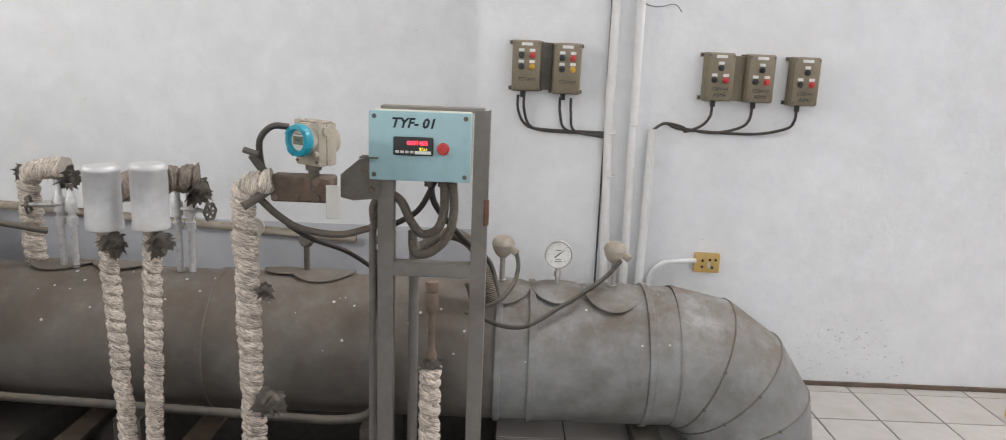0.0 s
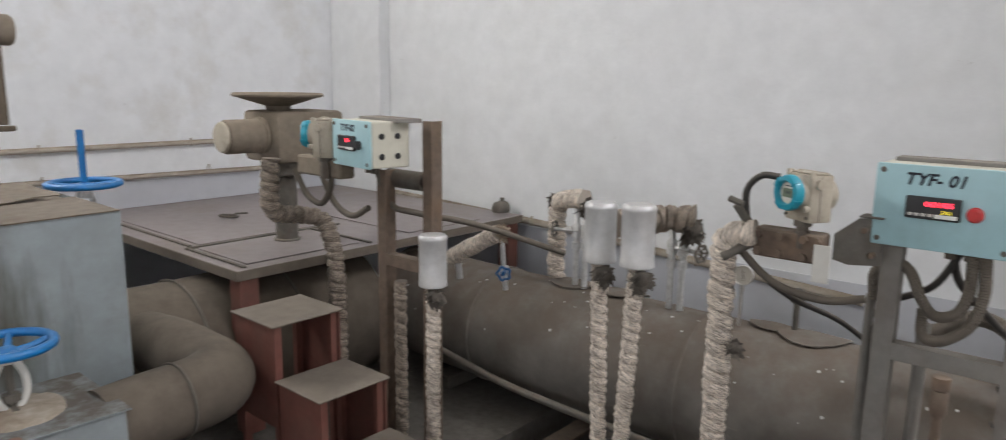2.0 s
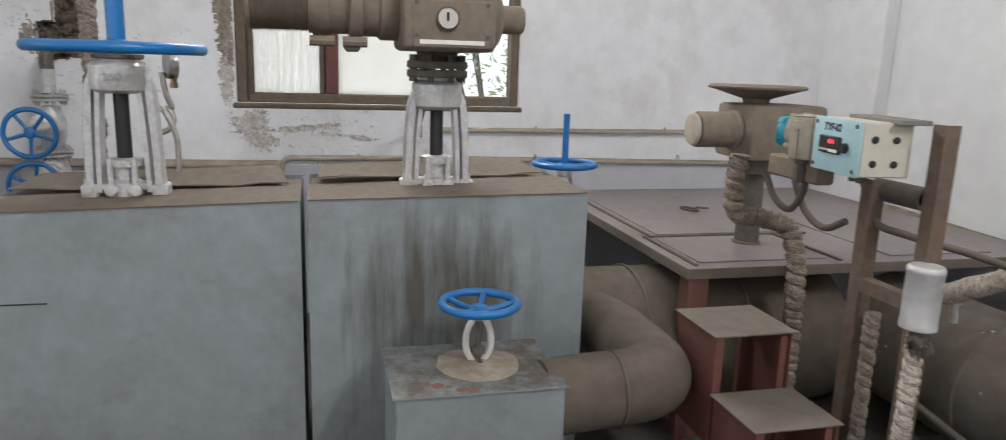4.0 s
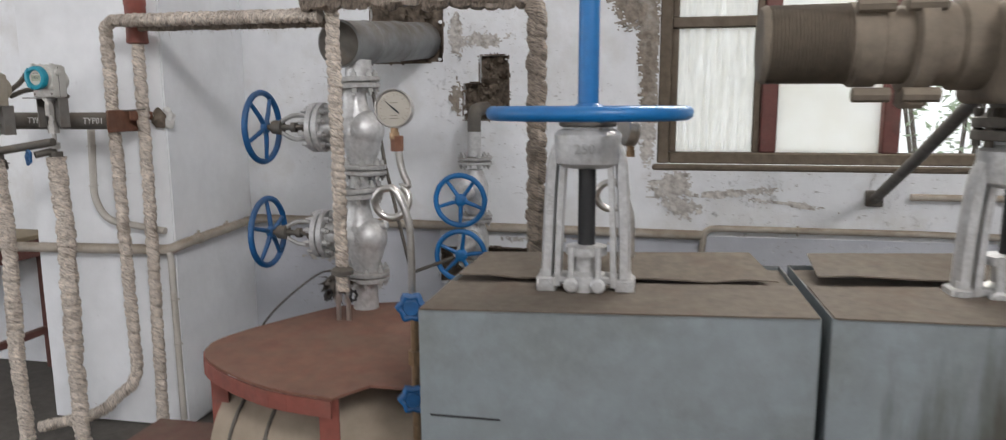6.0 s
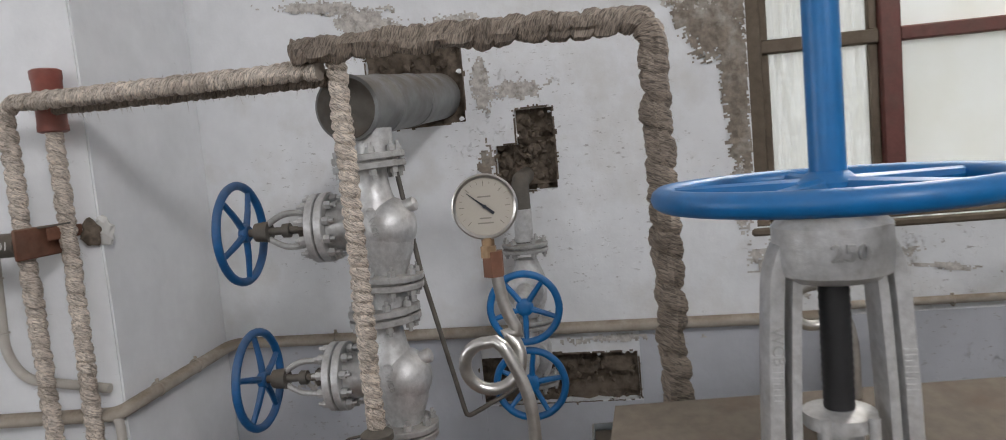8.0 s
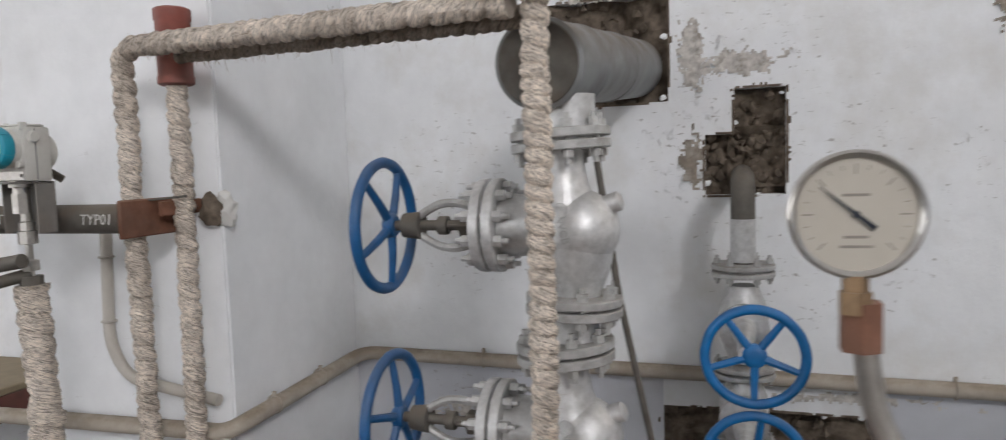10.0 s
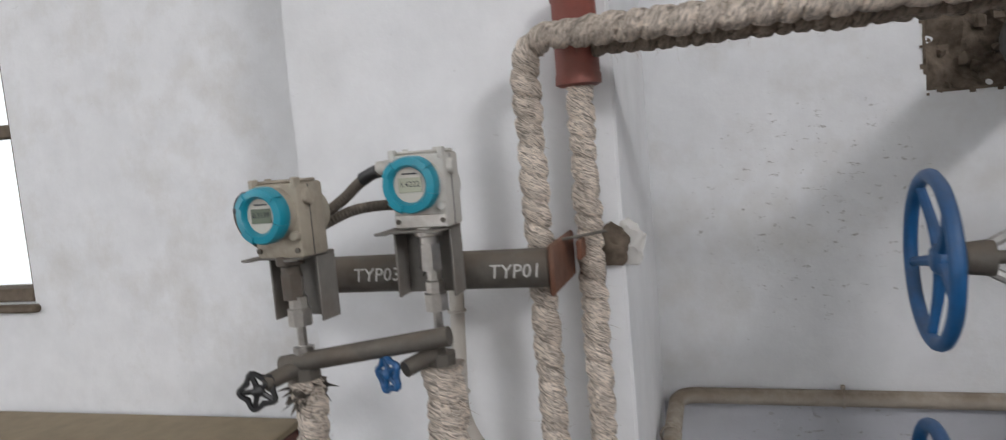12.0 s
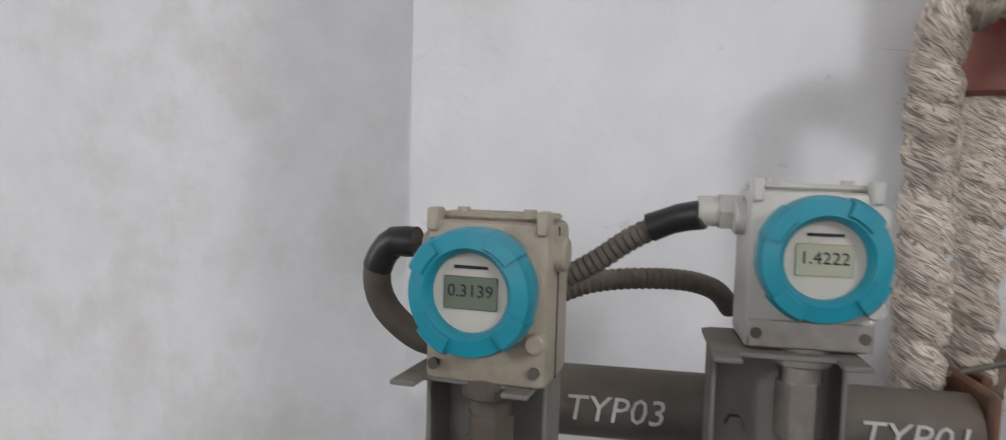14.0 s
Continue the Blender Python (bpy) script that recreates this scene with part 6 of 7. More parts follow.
# impulse lines under the transmitters
for at, top, low_, knob, seed in ((TA + Vector((-0.055, 0.012, 0)), -0.115, 1.215, BLACK, 1), (TB + Vector((-0.06, 0.0, 0)), -0.115, 1.225, BLUE_OLD, 2)):
    im = thing("impulse_line", (at.x, at.y, 0), 0, "rope-lagged impulse line with small cock and fittings", "pipe")
    b = bm_new()
    z = at.z + top
    lathe(b, (0, 0, low_), (0, 0, 1), [(0.008, 0), (0.008, 0.04), (0.018, 0.042), (0.018, 0.065), (0.008, 0.067), (0.008, 0.10), (0.02, 0.102), (0.02, 0.13), (0.016, 0.132), (0.016, 0.15), (0.012, 0.152), (0.012, z - low_ + 0.005)], 8)
    part("fitting", b, BRIGHT, im, "bright compression fittings")
    b = bm_new()
    cyl(b, (0, 0, low_ + 0.0), (0, 0, low_ + 0.03), 0.024, n=8)
    cyl(b, (0.0, 0, low_ + 0.035), (0.06, -0.04, low_ + 0.02), 0.014, n=10)
    part("cock", b, STEEL_DIRTY, im)
    hub_, face_ = (Vector((0.066, -0.05, low_ + 0.01)), (0.9, 0.35, 0.1)) if seed == 1 else (Vector((0.06, -0.07, low_ + 0.012)), (0.75, -0.45, 0.05))
    b = ring(bm_new(), hub_, face_, 0.026, 0.0055, 30, 6, 0.004, 5)
    a_, u_, w_ = basis(face_)
    for k in range(5):
        q = 2 * math.pi * k / 5
        cyl(b, hub_, hub_ + (u_ * math.cos(q) + w_ * math.sin(q)) * 0.025, 0.0045, n=6)
    lathe(b, hub_ - a_ * 0.008, a_, [(0.006, 0), (0.01, 0.003), (0.01, 0.014), (0.005, 0.018)], 12)
    part("cock_wheel", b, knob, im, "small cock handle")
    lagged_rope(im, [(0, 0, low_ + 0.01), (0, 0.01, 0.9), (0.0, -0.01, 0.4), (0, 0, 0.02)], 0.032 if seed == 2 else 0.028, seed=seed, pitch=0.05 if seed == 2 else 0.03, coil=0.3, rough=0.14)
    if seed == 1:
        tuft(im, (0, 0, low_ - 0.01), 0.06, 4)
tb_ = thing("cross_bar", (-3.23, -2.55, 1.27), 0, "dark tube linking the two cocks", "tube")
part("tube", cyl(bm_new(), (-0.01, -0.15, -0.02), (-0.02, 0.15, 0.025), 0.016, n=14), STEEL_DIRTY, tb_)


def flexible_hose(points, r, label, ribs=True, mat=None):
    t = thing("flexible_hose", points[0], 0, label, "hose")
    o = Vector(points[0])
    path = resample(spline([Vector(p) - o for p in points], 0.008), 0.0022)
    part("sleeve", sweep(bm_new(), path, (lambda s, a: r * (1 + 0.07 * math.sin(s * 2 * math.pi / 0.0066))) if ribs else r, 14), mat or HOSE, t)
    return t


flexible_hose([(-3.265, -2.735, 1.533), (-3.27, -2.758, 1.53), (-3.275, -2.772, 1.505), (-3.28, -2.765, 1.475), (-3.285, -2.735, 1.45), (-3.295, -2.70, 1.445)], 0.0115, "dark cable sleeve looping from a transmitter", False)
flexible_hose([(-3.295, -2.51, 1.562), (-3.305, -2.53, 1.558), (-3.315, -2.565, 1.54), (-3.32, -2.60, 1.515), (-3.32, -2.66, 1.48)], 0.0095, "ribbed grey hose to a transmitter")
flexible_hose([(-3.34, -2.66, 1.47), (-3.36, -2.60, 1.494), (-3.38, -2.53, 1.498), (-3.40, -2.49, 1.488), (-3.43, -2.47, 1.465)], 0.0095, "ribbed grey hose behind the transmitters")
gl = thing("cable_gland", (-3.298, -2.488, 1.565), 0, "white plastic cable gland", "gland")
b = bm_new()
cyl(b, (0, -0.012, 0), (0, 0.005, 0), 0.015, n=6)
cyl(b, (0, -0.028, 0), (0, -0.012, 0), 0.012, n=14)
part("gland", b, BEIGE_LIGHT, gl)
for pts in ([(-3.296, -2.512, 1.562), (-3.305, -2.53, 1.558), (-3.311, -2.552, 1.549)],):
    tp_ = thing("cable_tape", pts[0], 0, "black tape wound round a hose end", "tape")
    part("winding", sweep(bm_new(), spline([Vector(p) - Vector(pts[0]) for p in pts], 0.006), lambda s, a: 0.0118 + 0.0006 * math.sin(s * 900), 12), BLACK, tp_)

loop_ = spline([(-3.265, -2.735, 1.533), (-3.27, -2.758, 1.53), (-3.275, -2.772, 1.505), (-3.28, -2.765, 1.475), (-3.285, -2.735, 1.45), (-3.295, -2.70, 1.445)], 0.004)
tp_ = thing("cable_tape", loop_[0], 0, "black tape wound round the end of a cable sleeve", "tape")
part("winding", sweep(bm_new(), [p - loop_[0] for p in loop_[:max(4, len(loop_) // 3)]], lambda s, a: 0.0124 + 0.0005 * math.sin(s * 700), 14), BLACK, tp_)

# ---- rope-lagged pipes in the alcove ----
rp = thing("rope_lagged_pipe", (0, 0, 0), 0, "jute-rope-lagged pipe running across the alcove and down", "pipe", "rope-lagged pipes")
lagged_rope(rp, [(-3.38, -2.72, 0.05), (-3.41, -2.45, 0.12), (-3.46, -2.285, 0.27), (-3.455, -2.29, 1.0), (-3.455, -2.295, 1.765), (-3.30, -1.30, 1.745)], 0.0248, seed=11, bend=0.06)
rp = capped = thing("rope_lagged_pipe", (0, 0, 0), 0, "jute-rope-lagged pipe under the red cap", "pipe", "rope-lagged pipes")
lagged_rope(rp, [(-3.525, -2.23, 0.03), (-3.53, -2.215, 1.0), (-3.535, -2.215, 1.70)], 0.0248, seed=12)
rp = thing("rope_lagged_pipe", (0, 0, 0), 0, "sooty rope-lagged pipe across the alcove", "pipe", "rope-lagged pipes")
lagged_rope(rp, [(-3.28, -1.36, 1.79), (-3.28, -1.2, 1.79), (-3.22, -0.52, 1.768), (-3.225, -0.52, 0.62)], 0.0315, seed=13, pitch=0.056, mat=ROPE_DARK, bend=0.06, coil=0.38, rough=0.2, tufts=5.0)
rp = thing("rope_lagged_pipe", (0, 0, 0), 0, "rope-lagged pipe hanging before the stacked valves", "pipe", "rope-lagged pipes")
lagged_rope(rp, [(-3.318, -1.268, 1.765), (-3.32, -1.268, 1.2), (-3.32, -1.268, 0.74)], 0.0245, seed=14, pitch=0.03)
rp = thing("rope_lagged_pipe", (0, 0, 0), 0, "sooty rope-lagged pipe behind the others", "pipe", "rope-lagged pipes")
lagged_rope(rp, [(-3.51, -2.18, 1.748), (-3.35, -1.27, 1.728)], 0.021, seed=15, pitch=0.03, mat=ROPE_DARK, tufts=2.5)
b = bm_new()
lathe(b, (-3.535, -2.215, 1.68), (0, 0, 1), [(0.034, 0), (0.042, 0.004), (0.042, 0.02), (0.040, 0.024), (0.040, 0.15), (0.0425, 0.154), (0.0425, 0.178), (0.036, 0.182), (0.036, 0.17)], 28)
part("cap", b, OXIDE_BRIGHT, capped, "red-brown painted pipe cap")
sm = thing("small_transmitter", (-3.32, -1.268, 0.63), 0, "small dusty sensor with thin cable", "sensor")
b = bm_new()
lathe(b, (0, 0, 0.17), (0, 0, 1), [(0.02, 0), (0.042, 0.008), (0.042, 0.024), (0.02, 0.04)], 24)
part("head", b, STEEL_DIRTY, sm)
b = bm_new()
for y in (-0.02, 0.02):
    cyl(b, (0, y, 0.0), (0, y, 0.17), 0.009, n=10)
    cyl(b, (0, y, 0.07), (0, y, 0.1), 0.015, n=6)
part("twin_tube", b, BRIGHT, sm)
for y in (-0.05, 0.05):
    part("knob", ring(bm_new(), (0.02, y, 0.1), (0.3, 1, 0), 0.018, 0.005, 18, 6, 0.003, 6), BLACK, sm)
part("cable", sweep(bm_new(), spline([(0, -0.03, 0.19), (0.02, -0.1, 0.17), (0.1, -0.25, 0.03), (0.15, -0.34, -0.15), (0.1, -0.45, -0.4)], 0.02), 0.004, 8), CABLE, sm)
tuft(sm, (-0.05, -0.05, 0.12), 0.09, 8)


# ---- instrument stands by the steam pipe ----
def display_box(at, label, title, digits, side_holes, turn=0.0, w=0.145, h=0.098, d=0.13):
    """Wall box for a panel meter: pale blue door, cream body, meter with red digits, red button."""
    t = thing("meter_box", at, turn, label, "meter box", "panel meter boxes")
    part("body", box(bm_new(), -w, w, 0.012, d, -h, h, 0.004), BOX_CREAM, t, "cream body")
    door = part("door", box(bm_new(), -w - 0.002, w + 0.002, 0.0, 0.0115, -h - 0.002, h + 0.002, 0.004, 2), BOX_BLUE, t, "pale blue door")
    for x in (-w + 0.014, w - 0.014):
        for z in (-h + 0.014, h - 0.014):
            part("screw", lathe(bm_new(), (x, 0.0, z), (0, -1, 0), [(0.007, 0), (0.006, 0.003)], 12), STEEL_DIRTY, door)
    meter = part("meter", box(bm_new(), -0.075, 0.04, -0.01, 0.001, -0.025, 0.028, 0.003), BLACK, t, "black panel meter")
    text_mesh(digits, 0.017, LED_RED, facing((0, -1, 0), (-0.005, -0.0105, 0.011)), meter, "digits", "glowing red digits")
    if not side_holes:
        text_mesh("3761", 0.012, LED_YELLOW, facing((0, -1, 0), (0.012, -0.0105, -0.006)), meter, "digits", "faint yellow digits")
    for k in range(4):
        part("key", box(bm_new(), -0.068 + k * 0.014, -0.058 + k * 0.014, -0.012, -0.0095, -0.018, -0.011, 0.001), BEIGE_LIGHT, meter)
    part("sticker", box(bm_new(), -0.012, 0.034, -0.0115, -0.0098, -0.02, -0.011), WHITE_LABEL, meter)
    if not side_holes:
        bt = part("button", lathe(bm_new(), (0.068, 0.0, -0.004), (0, -1, 0), [(0.018, 0), (0.018, 0.004), (0.0155, 0.006), (0.0155, 0.014), (0.012, 0.018)], 28), RED_BUTTON, t, "red push button")
    else:
        part("knob", lathe(bm_new(), (0.062, 0.0, -0.002), (0, -1, 0), [(0.016, 0), (0.014, 0.014)], 20), BLACK, t)
        for y in (0.05, 0.115):
            for z in (-0.04, 0.03):
                part("hole_plug", lathe(bm_new(), (w - 0.001, y, z), (1, 0, 0), [(0.011, 0), (0.011, 0.004), (0.008, 0.005)], 16), BLACK, t)
    text_mesh(title, 0.4 * h, INK, facing((0, -1, 0), (-0.02, -0.0005, 0.67 * h)), t, "painted_title", "hand-painted dark letters", shear=0.25, bold=0.0012)
    part("hood", box(bm_new(), -w + 0.015, w + 0.035, 0.1, d + 0.03, h - 0.004, h + 0.01, 0.002), STAND, t, "grey cover strip")
    for x in (0.02, 0.06):
        part("cable_entry", cyl(bm_new(), (x, 0.06, -h - 0.025), (x, 0.06, -h), 0.012, n=12), STEEL_DIRTY, t)
    return t


def stand(at, width, h_left, h_right, label, mat=None):
    """Frame of steel angles: two posts, cross rail and back plate."""
    t = thing("instrument_stand", at, 0, label, "stand", "instrument stands")
    for x, h in ((0, h_left), (width, h_right)):
        b = bm_new()
        box(b, x - 0.022, x + 0.026, 0.0, 0.005, -0.6, h, 0.001)
        box(b, x + 0.021, x + 0.026, 0.005, 0.05, -0.6, h, 0.001)
        part("post", b, mat or STAND, t)
    b = box(bm_new(), 0.026, width - 0.022, -0.001, 0.004, 0.72, 0.765, 0.001)
    box(b, 0.026, width - 0.022, 0.004, 0.04, 0.76, 0.765, 0.001)
    part("cross_rail", b, mat or STAND, t)
    return t


stand((-0.415, 2.215, 0), 0.285, 1.03, 1.235, "grey painted steel angle stand carrying a meter box")
display_box((-0.303, 2.14, 1.13), "pale blue meter box with red digits and red button", "TYF- 01", "0601405", False)
stand((-2.10, 1.97, 0), 0.25, 1.08, 1.27, "dusty brown steel angle stand carrying a meter box", BROWN)
display_box((-2.075, 1.815, 1.187), "pale blue meter box with red digits and plugged side holes", "TYF-02", "13.4", True, -8, 0.125, 0.08, 0.165)
st = thing("stand_clamp", (-0.11, 2.25, 0.93), 0, "rusty clip on the stand post", "clip")
part("clip", box(bm_new(), -0.006, 0.01, -0.04, -0.03, -0.04, 0.04, 0.003), RUST, st)
st = thing("pipe_stub", (-2.06, 2.03, 1.045), 0, "grey pipe stub behind the meter box", "pipe")
part("tube", lathe(bm_new(), (-0.06, 0, 0), (1, 0, 0), [(0.035, 0), (0.035, 0.2), (0.028, 0.2), (0.028, 0.1)], 22), STEEL_DIRTY, st)

# transmitter with manifold on the first stand
transmitter((-0.618, 2.03, 1.148), -32, "beige transmitter with teal display cover on a valve manifold", "0.00", LCD, BEIGE, False, 0.86)
mf = thing("valve_manifold", (-0.61, 2.09, 1.015), 0, "grimy brown three-valve manifold block", "manifold")
part("block", box(bm_new(), -0.10, 0.075, -0.03, 0.03, -0.045, 0.03, 0.005), BROWN, mf)
for x in (-0.085, -0.03, 0.03, 0.06):
    for z in (-0.03, 0.015):
        part("bolt", cyl(bm_new(), (x, -0.04, z), (x, -0.029, z), 0.011, n=6), BROWN, mf)
b = bm_new()
cyl(b, (-0.11, -0.01, 0.02), (-0.145, -0.04, 0.085), 0.012, n=8)
cyl(b, (-0.165, -0.045, 0.10), (-0.125, -0.045, 0.088), 0.009, n=8)
cyl(b, (-0.10, -0.02, -0.01), (-0.165, -0.07, -0.055), 0.013, n=10)
part("spindle", b, STEEL_DIRTY, mf)
b = bm_new()
shape = ((0.085, -0.035), (0.085, 0.03), (0.135, 0.074), (0.19, 0.076), (0.19, -0.042), (0.12, -0.046))
for y in (0.06, 0.066):
    b.faces.new([b.verts.new((x, y + (0.19 - x) * -0.35, z)) for x, z in shape])
b.verts.ensure_lookup_table()
for i in range(6):
    j = (i + 1) % 6
    b.faces.new((b.verts[i], b.verts[j], b.verts[6 + j], b.verts[6 + i]))
bmesh.ops.recalc_face_normals(b, faces=b.faces)
part("bracket_plate", b, STEEL_DIRTY, mf, "dusty grey-brown folded bracket plate")
part("bracket_flange", box(bm_new(), 0.135, 0.19, 0.036, 0.09, 0.077, 0.081, 0.001), STEEL_DIRTY, mf)
for x, z in ((0.15, 0.045), (0.17, -0.015)):
    part("bolt", cyl(bm_new(), (x, 0.035, z), (x, 0.056, z), 0.008, n=6), BROWN, mf)
part("tag", box(bm_new(), 0.06, 0.1, -0.045, -0.041, -0.085, 0.01, 0.001), BEIGE_LIGHT, mf, "pale metal tag")

# second transmitter by the far stand
transmitter((-2.34, 1.83, 1.205), -60, "dusty transmitter with teal cover before the far actuator", "0.00", LCD, BEIGE, False)
mf = thing("valve_manifold", (-2.33, 1.9, 1.08), 0, "dust-covered brown manifold block", "manifold")
part("block", box(bm_new(), -0.16, 0.12, -0.03, 0.04, -0.04, 0.035, 0.008), ACTUATOR, mf)


def rope_riser(pts, r, label, seed, **kw):
    t = thing("rope_lagged_riser", pts[0], 0, label, "pipe", "rope-lagged risers")
    o = Vector(pts[0])
    lagged_rope(t, [Vector(p) - o for p in pts], r, seed=seed, **kw)
    return t


rr = rope_riser([(-0.77, 2.05, -0.6), (-0.775, 2.05, 0.3), (-0.785, 2.05, 1.015), (-0.70, 2.06, 1.03)], 0.0335, "thick rope-lagged riser to the manifold", 21, pitch=0.04, coil=0.38, bend=0.05)
tuft(rr, (0.06, -0.05, 0.99), 0.07, 31)
tuft(rr, (0.05, -0.03, 1.32), 0.04, 32)
rr = rope_riser([(-0.27, 2.16, -0.6), (-0.262, 2.16, 0.45)], 0.034, "rope-lagged riser with frayed top", 22)
tuft(rr, (0.01, 0, 1.06), 0.055, 33)
b = bm_new()
lathe(b, (0.008, 0, 1.06), (0, 0, 1), [(0.014, 0), (0.018, 0.03), (0.011, 0.05), (0.011, 0.16), (0.017, 0.17), (0.02, 0.18), (0.02, 0.225), (0.016, 0.23), (0.021, 0.235), (0.021, 0.265), (0.012, 0.27)], 14)
part("fitting", b, BROWN, rr, "grimy tarnished fitting")


def condensate_pot(at, label, foot, seed):
    t = thing("condensate_pot", at, 0, label, "pot", "aluminium-clad pots")
    b = lathe(bm_new(), (0, 0, 0), (0, 0, 1), [(0.045, 0.0), (0.0505, 0.003), (0.0505, 0.02), (0.049, 0.023), (0.049, 0.165), (0.0505, 0.168), (0.0505, 0.178), (0.044, 0.186), (0.01, 0.188)], 36)
    part("can", b, ALU, t, "dull aluminium can")
    lagged_rope(t, [(0, 0, 0.0), (foot[0] * 0.4, foot[1], -0.5), (foot[0], foot[1], -at[2] - 0.55)], 0.0255, seed=seed, pitch=0.034, coil=0.4)
    tuft(t, (0.03, -0.02, -0.03), 0.06, seed + 40)
    return t


condensate_pot((-1.195, 2.08, 0.865), "aluminium-clad condensate pot on a rope-lagged riser", (0.045, 0.0), 23)
condensate_pot((-1.045, 2.05, 0.88), "aluminium-clad condensate pot on a rope-lagged riser", (-0.06, 0.0), 24)
condensate_pot((-1.80, 1.95, 0.695), "aluminium-clad condensate pot by the far stand", (0.0, 0.0), 25)
rope_riser([(-2.03, 2.0, -0.02), (-2.03, 2.0, 0.66)], 0.024, "rope-lagged riser beside the far stand", 26, mat=ROPE_DARK)
rope_riser([(-2.55, 1.79, 1.10), (-2.56, 1.78, 0.88), (-2.54, 2.02, 0.84), (-2.47, 2.03, 0.70), (-2.46, 2.03, 0.02)], 0.036, "rope-lagged pipe bending down past the platform", 27, bend=0.06, mat=ROPE_DARK)

# goose-neck lines and cocks on top of the steam pipe
for x, dx, lab in ((-1.815, 0.17, "rope-lagged goose neck on the steam pipe"), (-1.34, 0.19, "rope-lagged neck with ragged end")):
    if dx == 0.17:
        rr = rope_riser([(x, 2.70, 0.58), (x, 2.70, 0.92), (x + dx, 2.66, 0.945)], 0.038, lab, 28, bend=0.05)
        tuft(rr, (dx, -0.03, 0.33), 0.07, 45)
        tuft(rr, (-0.02, 0, 0.335), 0.05, 46)
    else:
        rr = rope_riser([(x, 2.40, 0.92), (x + 0.08, 2.6, 0.925), (x + dx, 2.64, 0.93)], 0.05, lab, 29, mat=ROPE_DARK)
        tuft(rr, (dx, 0.22, -0.03), 0.08, 47)
    ct = thing("twin_cock", (x + dx + (-0.02 if dx == 0.17 else -0.08), 2.66, 0.57), 0, "pair of silver impulse cocks on the steam pipe", "valve", "twin cocks")
    for y in (-0.02, 0.025):
        b = bm_new()
        lathe(b, (y, 0, 0), (0, 0, 1), [(0.012, 0), (0.012, 0.16), (0.019, 0.162), (0.019, 0.19), (0.013, 0.192), (0.013, 0.21), (0.02, 0.212), (0.02, 0.26), (0.012, 0.27), (0.012, 0.33)], 12)
        part("tube", b, SILVER, ct)
    sg = -1 if dx == 0.17 else 1
    b = bm_new()
    cyl(b, (0, -0.01, 0.24), (sg * 0.11, -0.03, 0.238), 0.008, n=10)
    cyl(b, (sg * 0.035, -0.015, 0.24), (sg * 0.06, -0.02, 0.24), 0.014, n=6)
    part("spindle", b, SILVER, ct)
    b = ring(bm_new(), (sg * 0.112, -0.03, 0.238), (sg, -0.3, 0), 0.03, 0.005, 22, 6, 0.003, 6)
    for k in range(3):
        q = k * math.pi / 3
        d = Vector((0.25 * math.cos(q), 0.95 * math.cos(q), math.sin(q))) * 0.029
        c = Vector((sg * 0.112, -0.03, 0.238))
        cyl(b, c - d, c + d, 0.004, n=6)
    part("cock_wheel", b, STEEL_DIRTY, ct)


def thermowell(at, label, cable):
    t = thing("temperature_sensor", at, 0, label, "sensor", "temperature sensors")
    b = bm_new()
    cyl(b, (0, 0, -0.02), (0, 0, 0.02), 0.02, n=6)
    cyl(b, (0, 0, 0.02), (0, 0, 0.11), 0.01, n=12)
    part("stem", b, BRIGHT, t)
    b = lathe(bm_new(), (0, 0, 0.105), (0, 0, 1), [(0.015, 0), (0.028, 0.012), (0.037, 0.03), (0.039, 0.044), (0.041, 0.046), (0.041, 0.056), (0.034, 0.07), (0.02, 0.078), (0.006, 0.08)], 26)
    cyl(b, (0.03, -0.01, 0.14), (0.052, -0.025, 0.125), 0.014, n=10)
    part("head", b, CONDUIT, t, "dull dusty cast sensor head")
    part("cable", sweep(bm_new(), spline(cable, 0.02), 0.008, 8), CABLE, t, "dark cable from the head")
    return t


thermowell((-0.055, 2.66, 0.57), "temperature sensor with round cast head", [(0.05, -0.025, 0.125), (0.058, -0.05, 0.09), (0.045, -0.1, 0.04), (-0.01, -0.2, 0.0), (-0.12, -0.25, -0.03)])
thermowell((0.355, 2.66, 0.565), "temperature sensor with round cast head", [(0.02, -0.03, 0.12), (-0.05, -0.08, 0.06), (-0.2, -0.16, -0.02), (-0.34, -0.22, -0.08), (-0.48, -0.2, -0.05), (-0.53, -0.18, 0.06)])
tap = thing("impulse_tap", (-2.2, 2.5, 0.57), 0, "pale rope-lagged tap with a small blue cock on the steam pipe", "tap")
lagged_rope(tap, [(-0.03, -0.02, 0.06), (0.05, -0.03, 0.11), (0.27, -0.05, 0.225)], 0.036, seed=61, pitch=0.03)
tuft(tap, (0.29, -0.05, 0.23), 0.06, 62, FRAY)
b = bm_new()
cyl(b, (0.27, 0.0, -0.03), (0.27, -0.03, 0.19), 0.011, n=10)
cyl(b, (0.27, -0.01, 0.04), (0.27, -0.012, 0.075), 0.02, n=6)
cyl(b, (0.0, 0.0, -0.03), (0.0, -0.02, 0.1), 0.014, n=10)
part("riser", b, SILVER, tap)
b = ring(bm_new(), (0.30, -0.05, 0.055), (0.5, -1, 0), 0.026, 0.006, 20, 6, 0.004, 5)
cyl(b, (0.27, 0.0, 0.055), (0.30, -0.055, 0.055), 0.01, n=8)
part("cock_wheel", b, BLUE_OLD, tap, "small blue cock handle")
jn = thing("junction_box", (-2.67, 3.30, 0.70), 0, "round dark junction box on the wall conduit", "junction box")
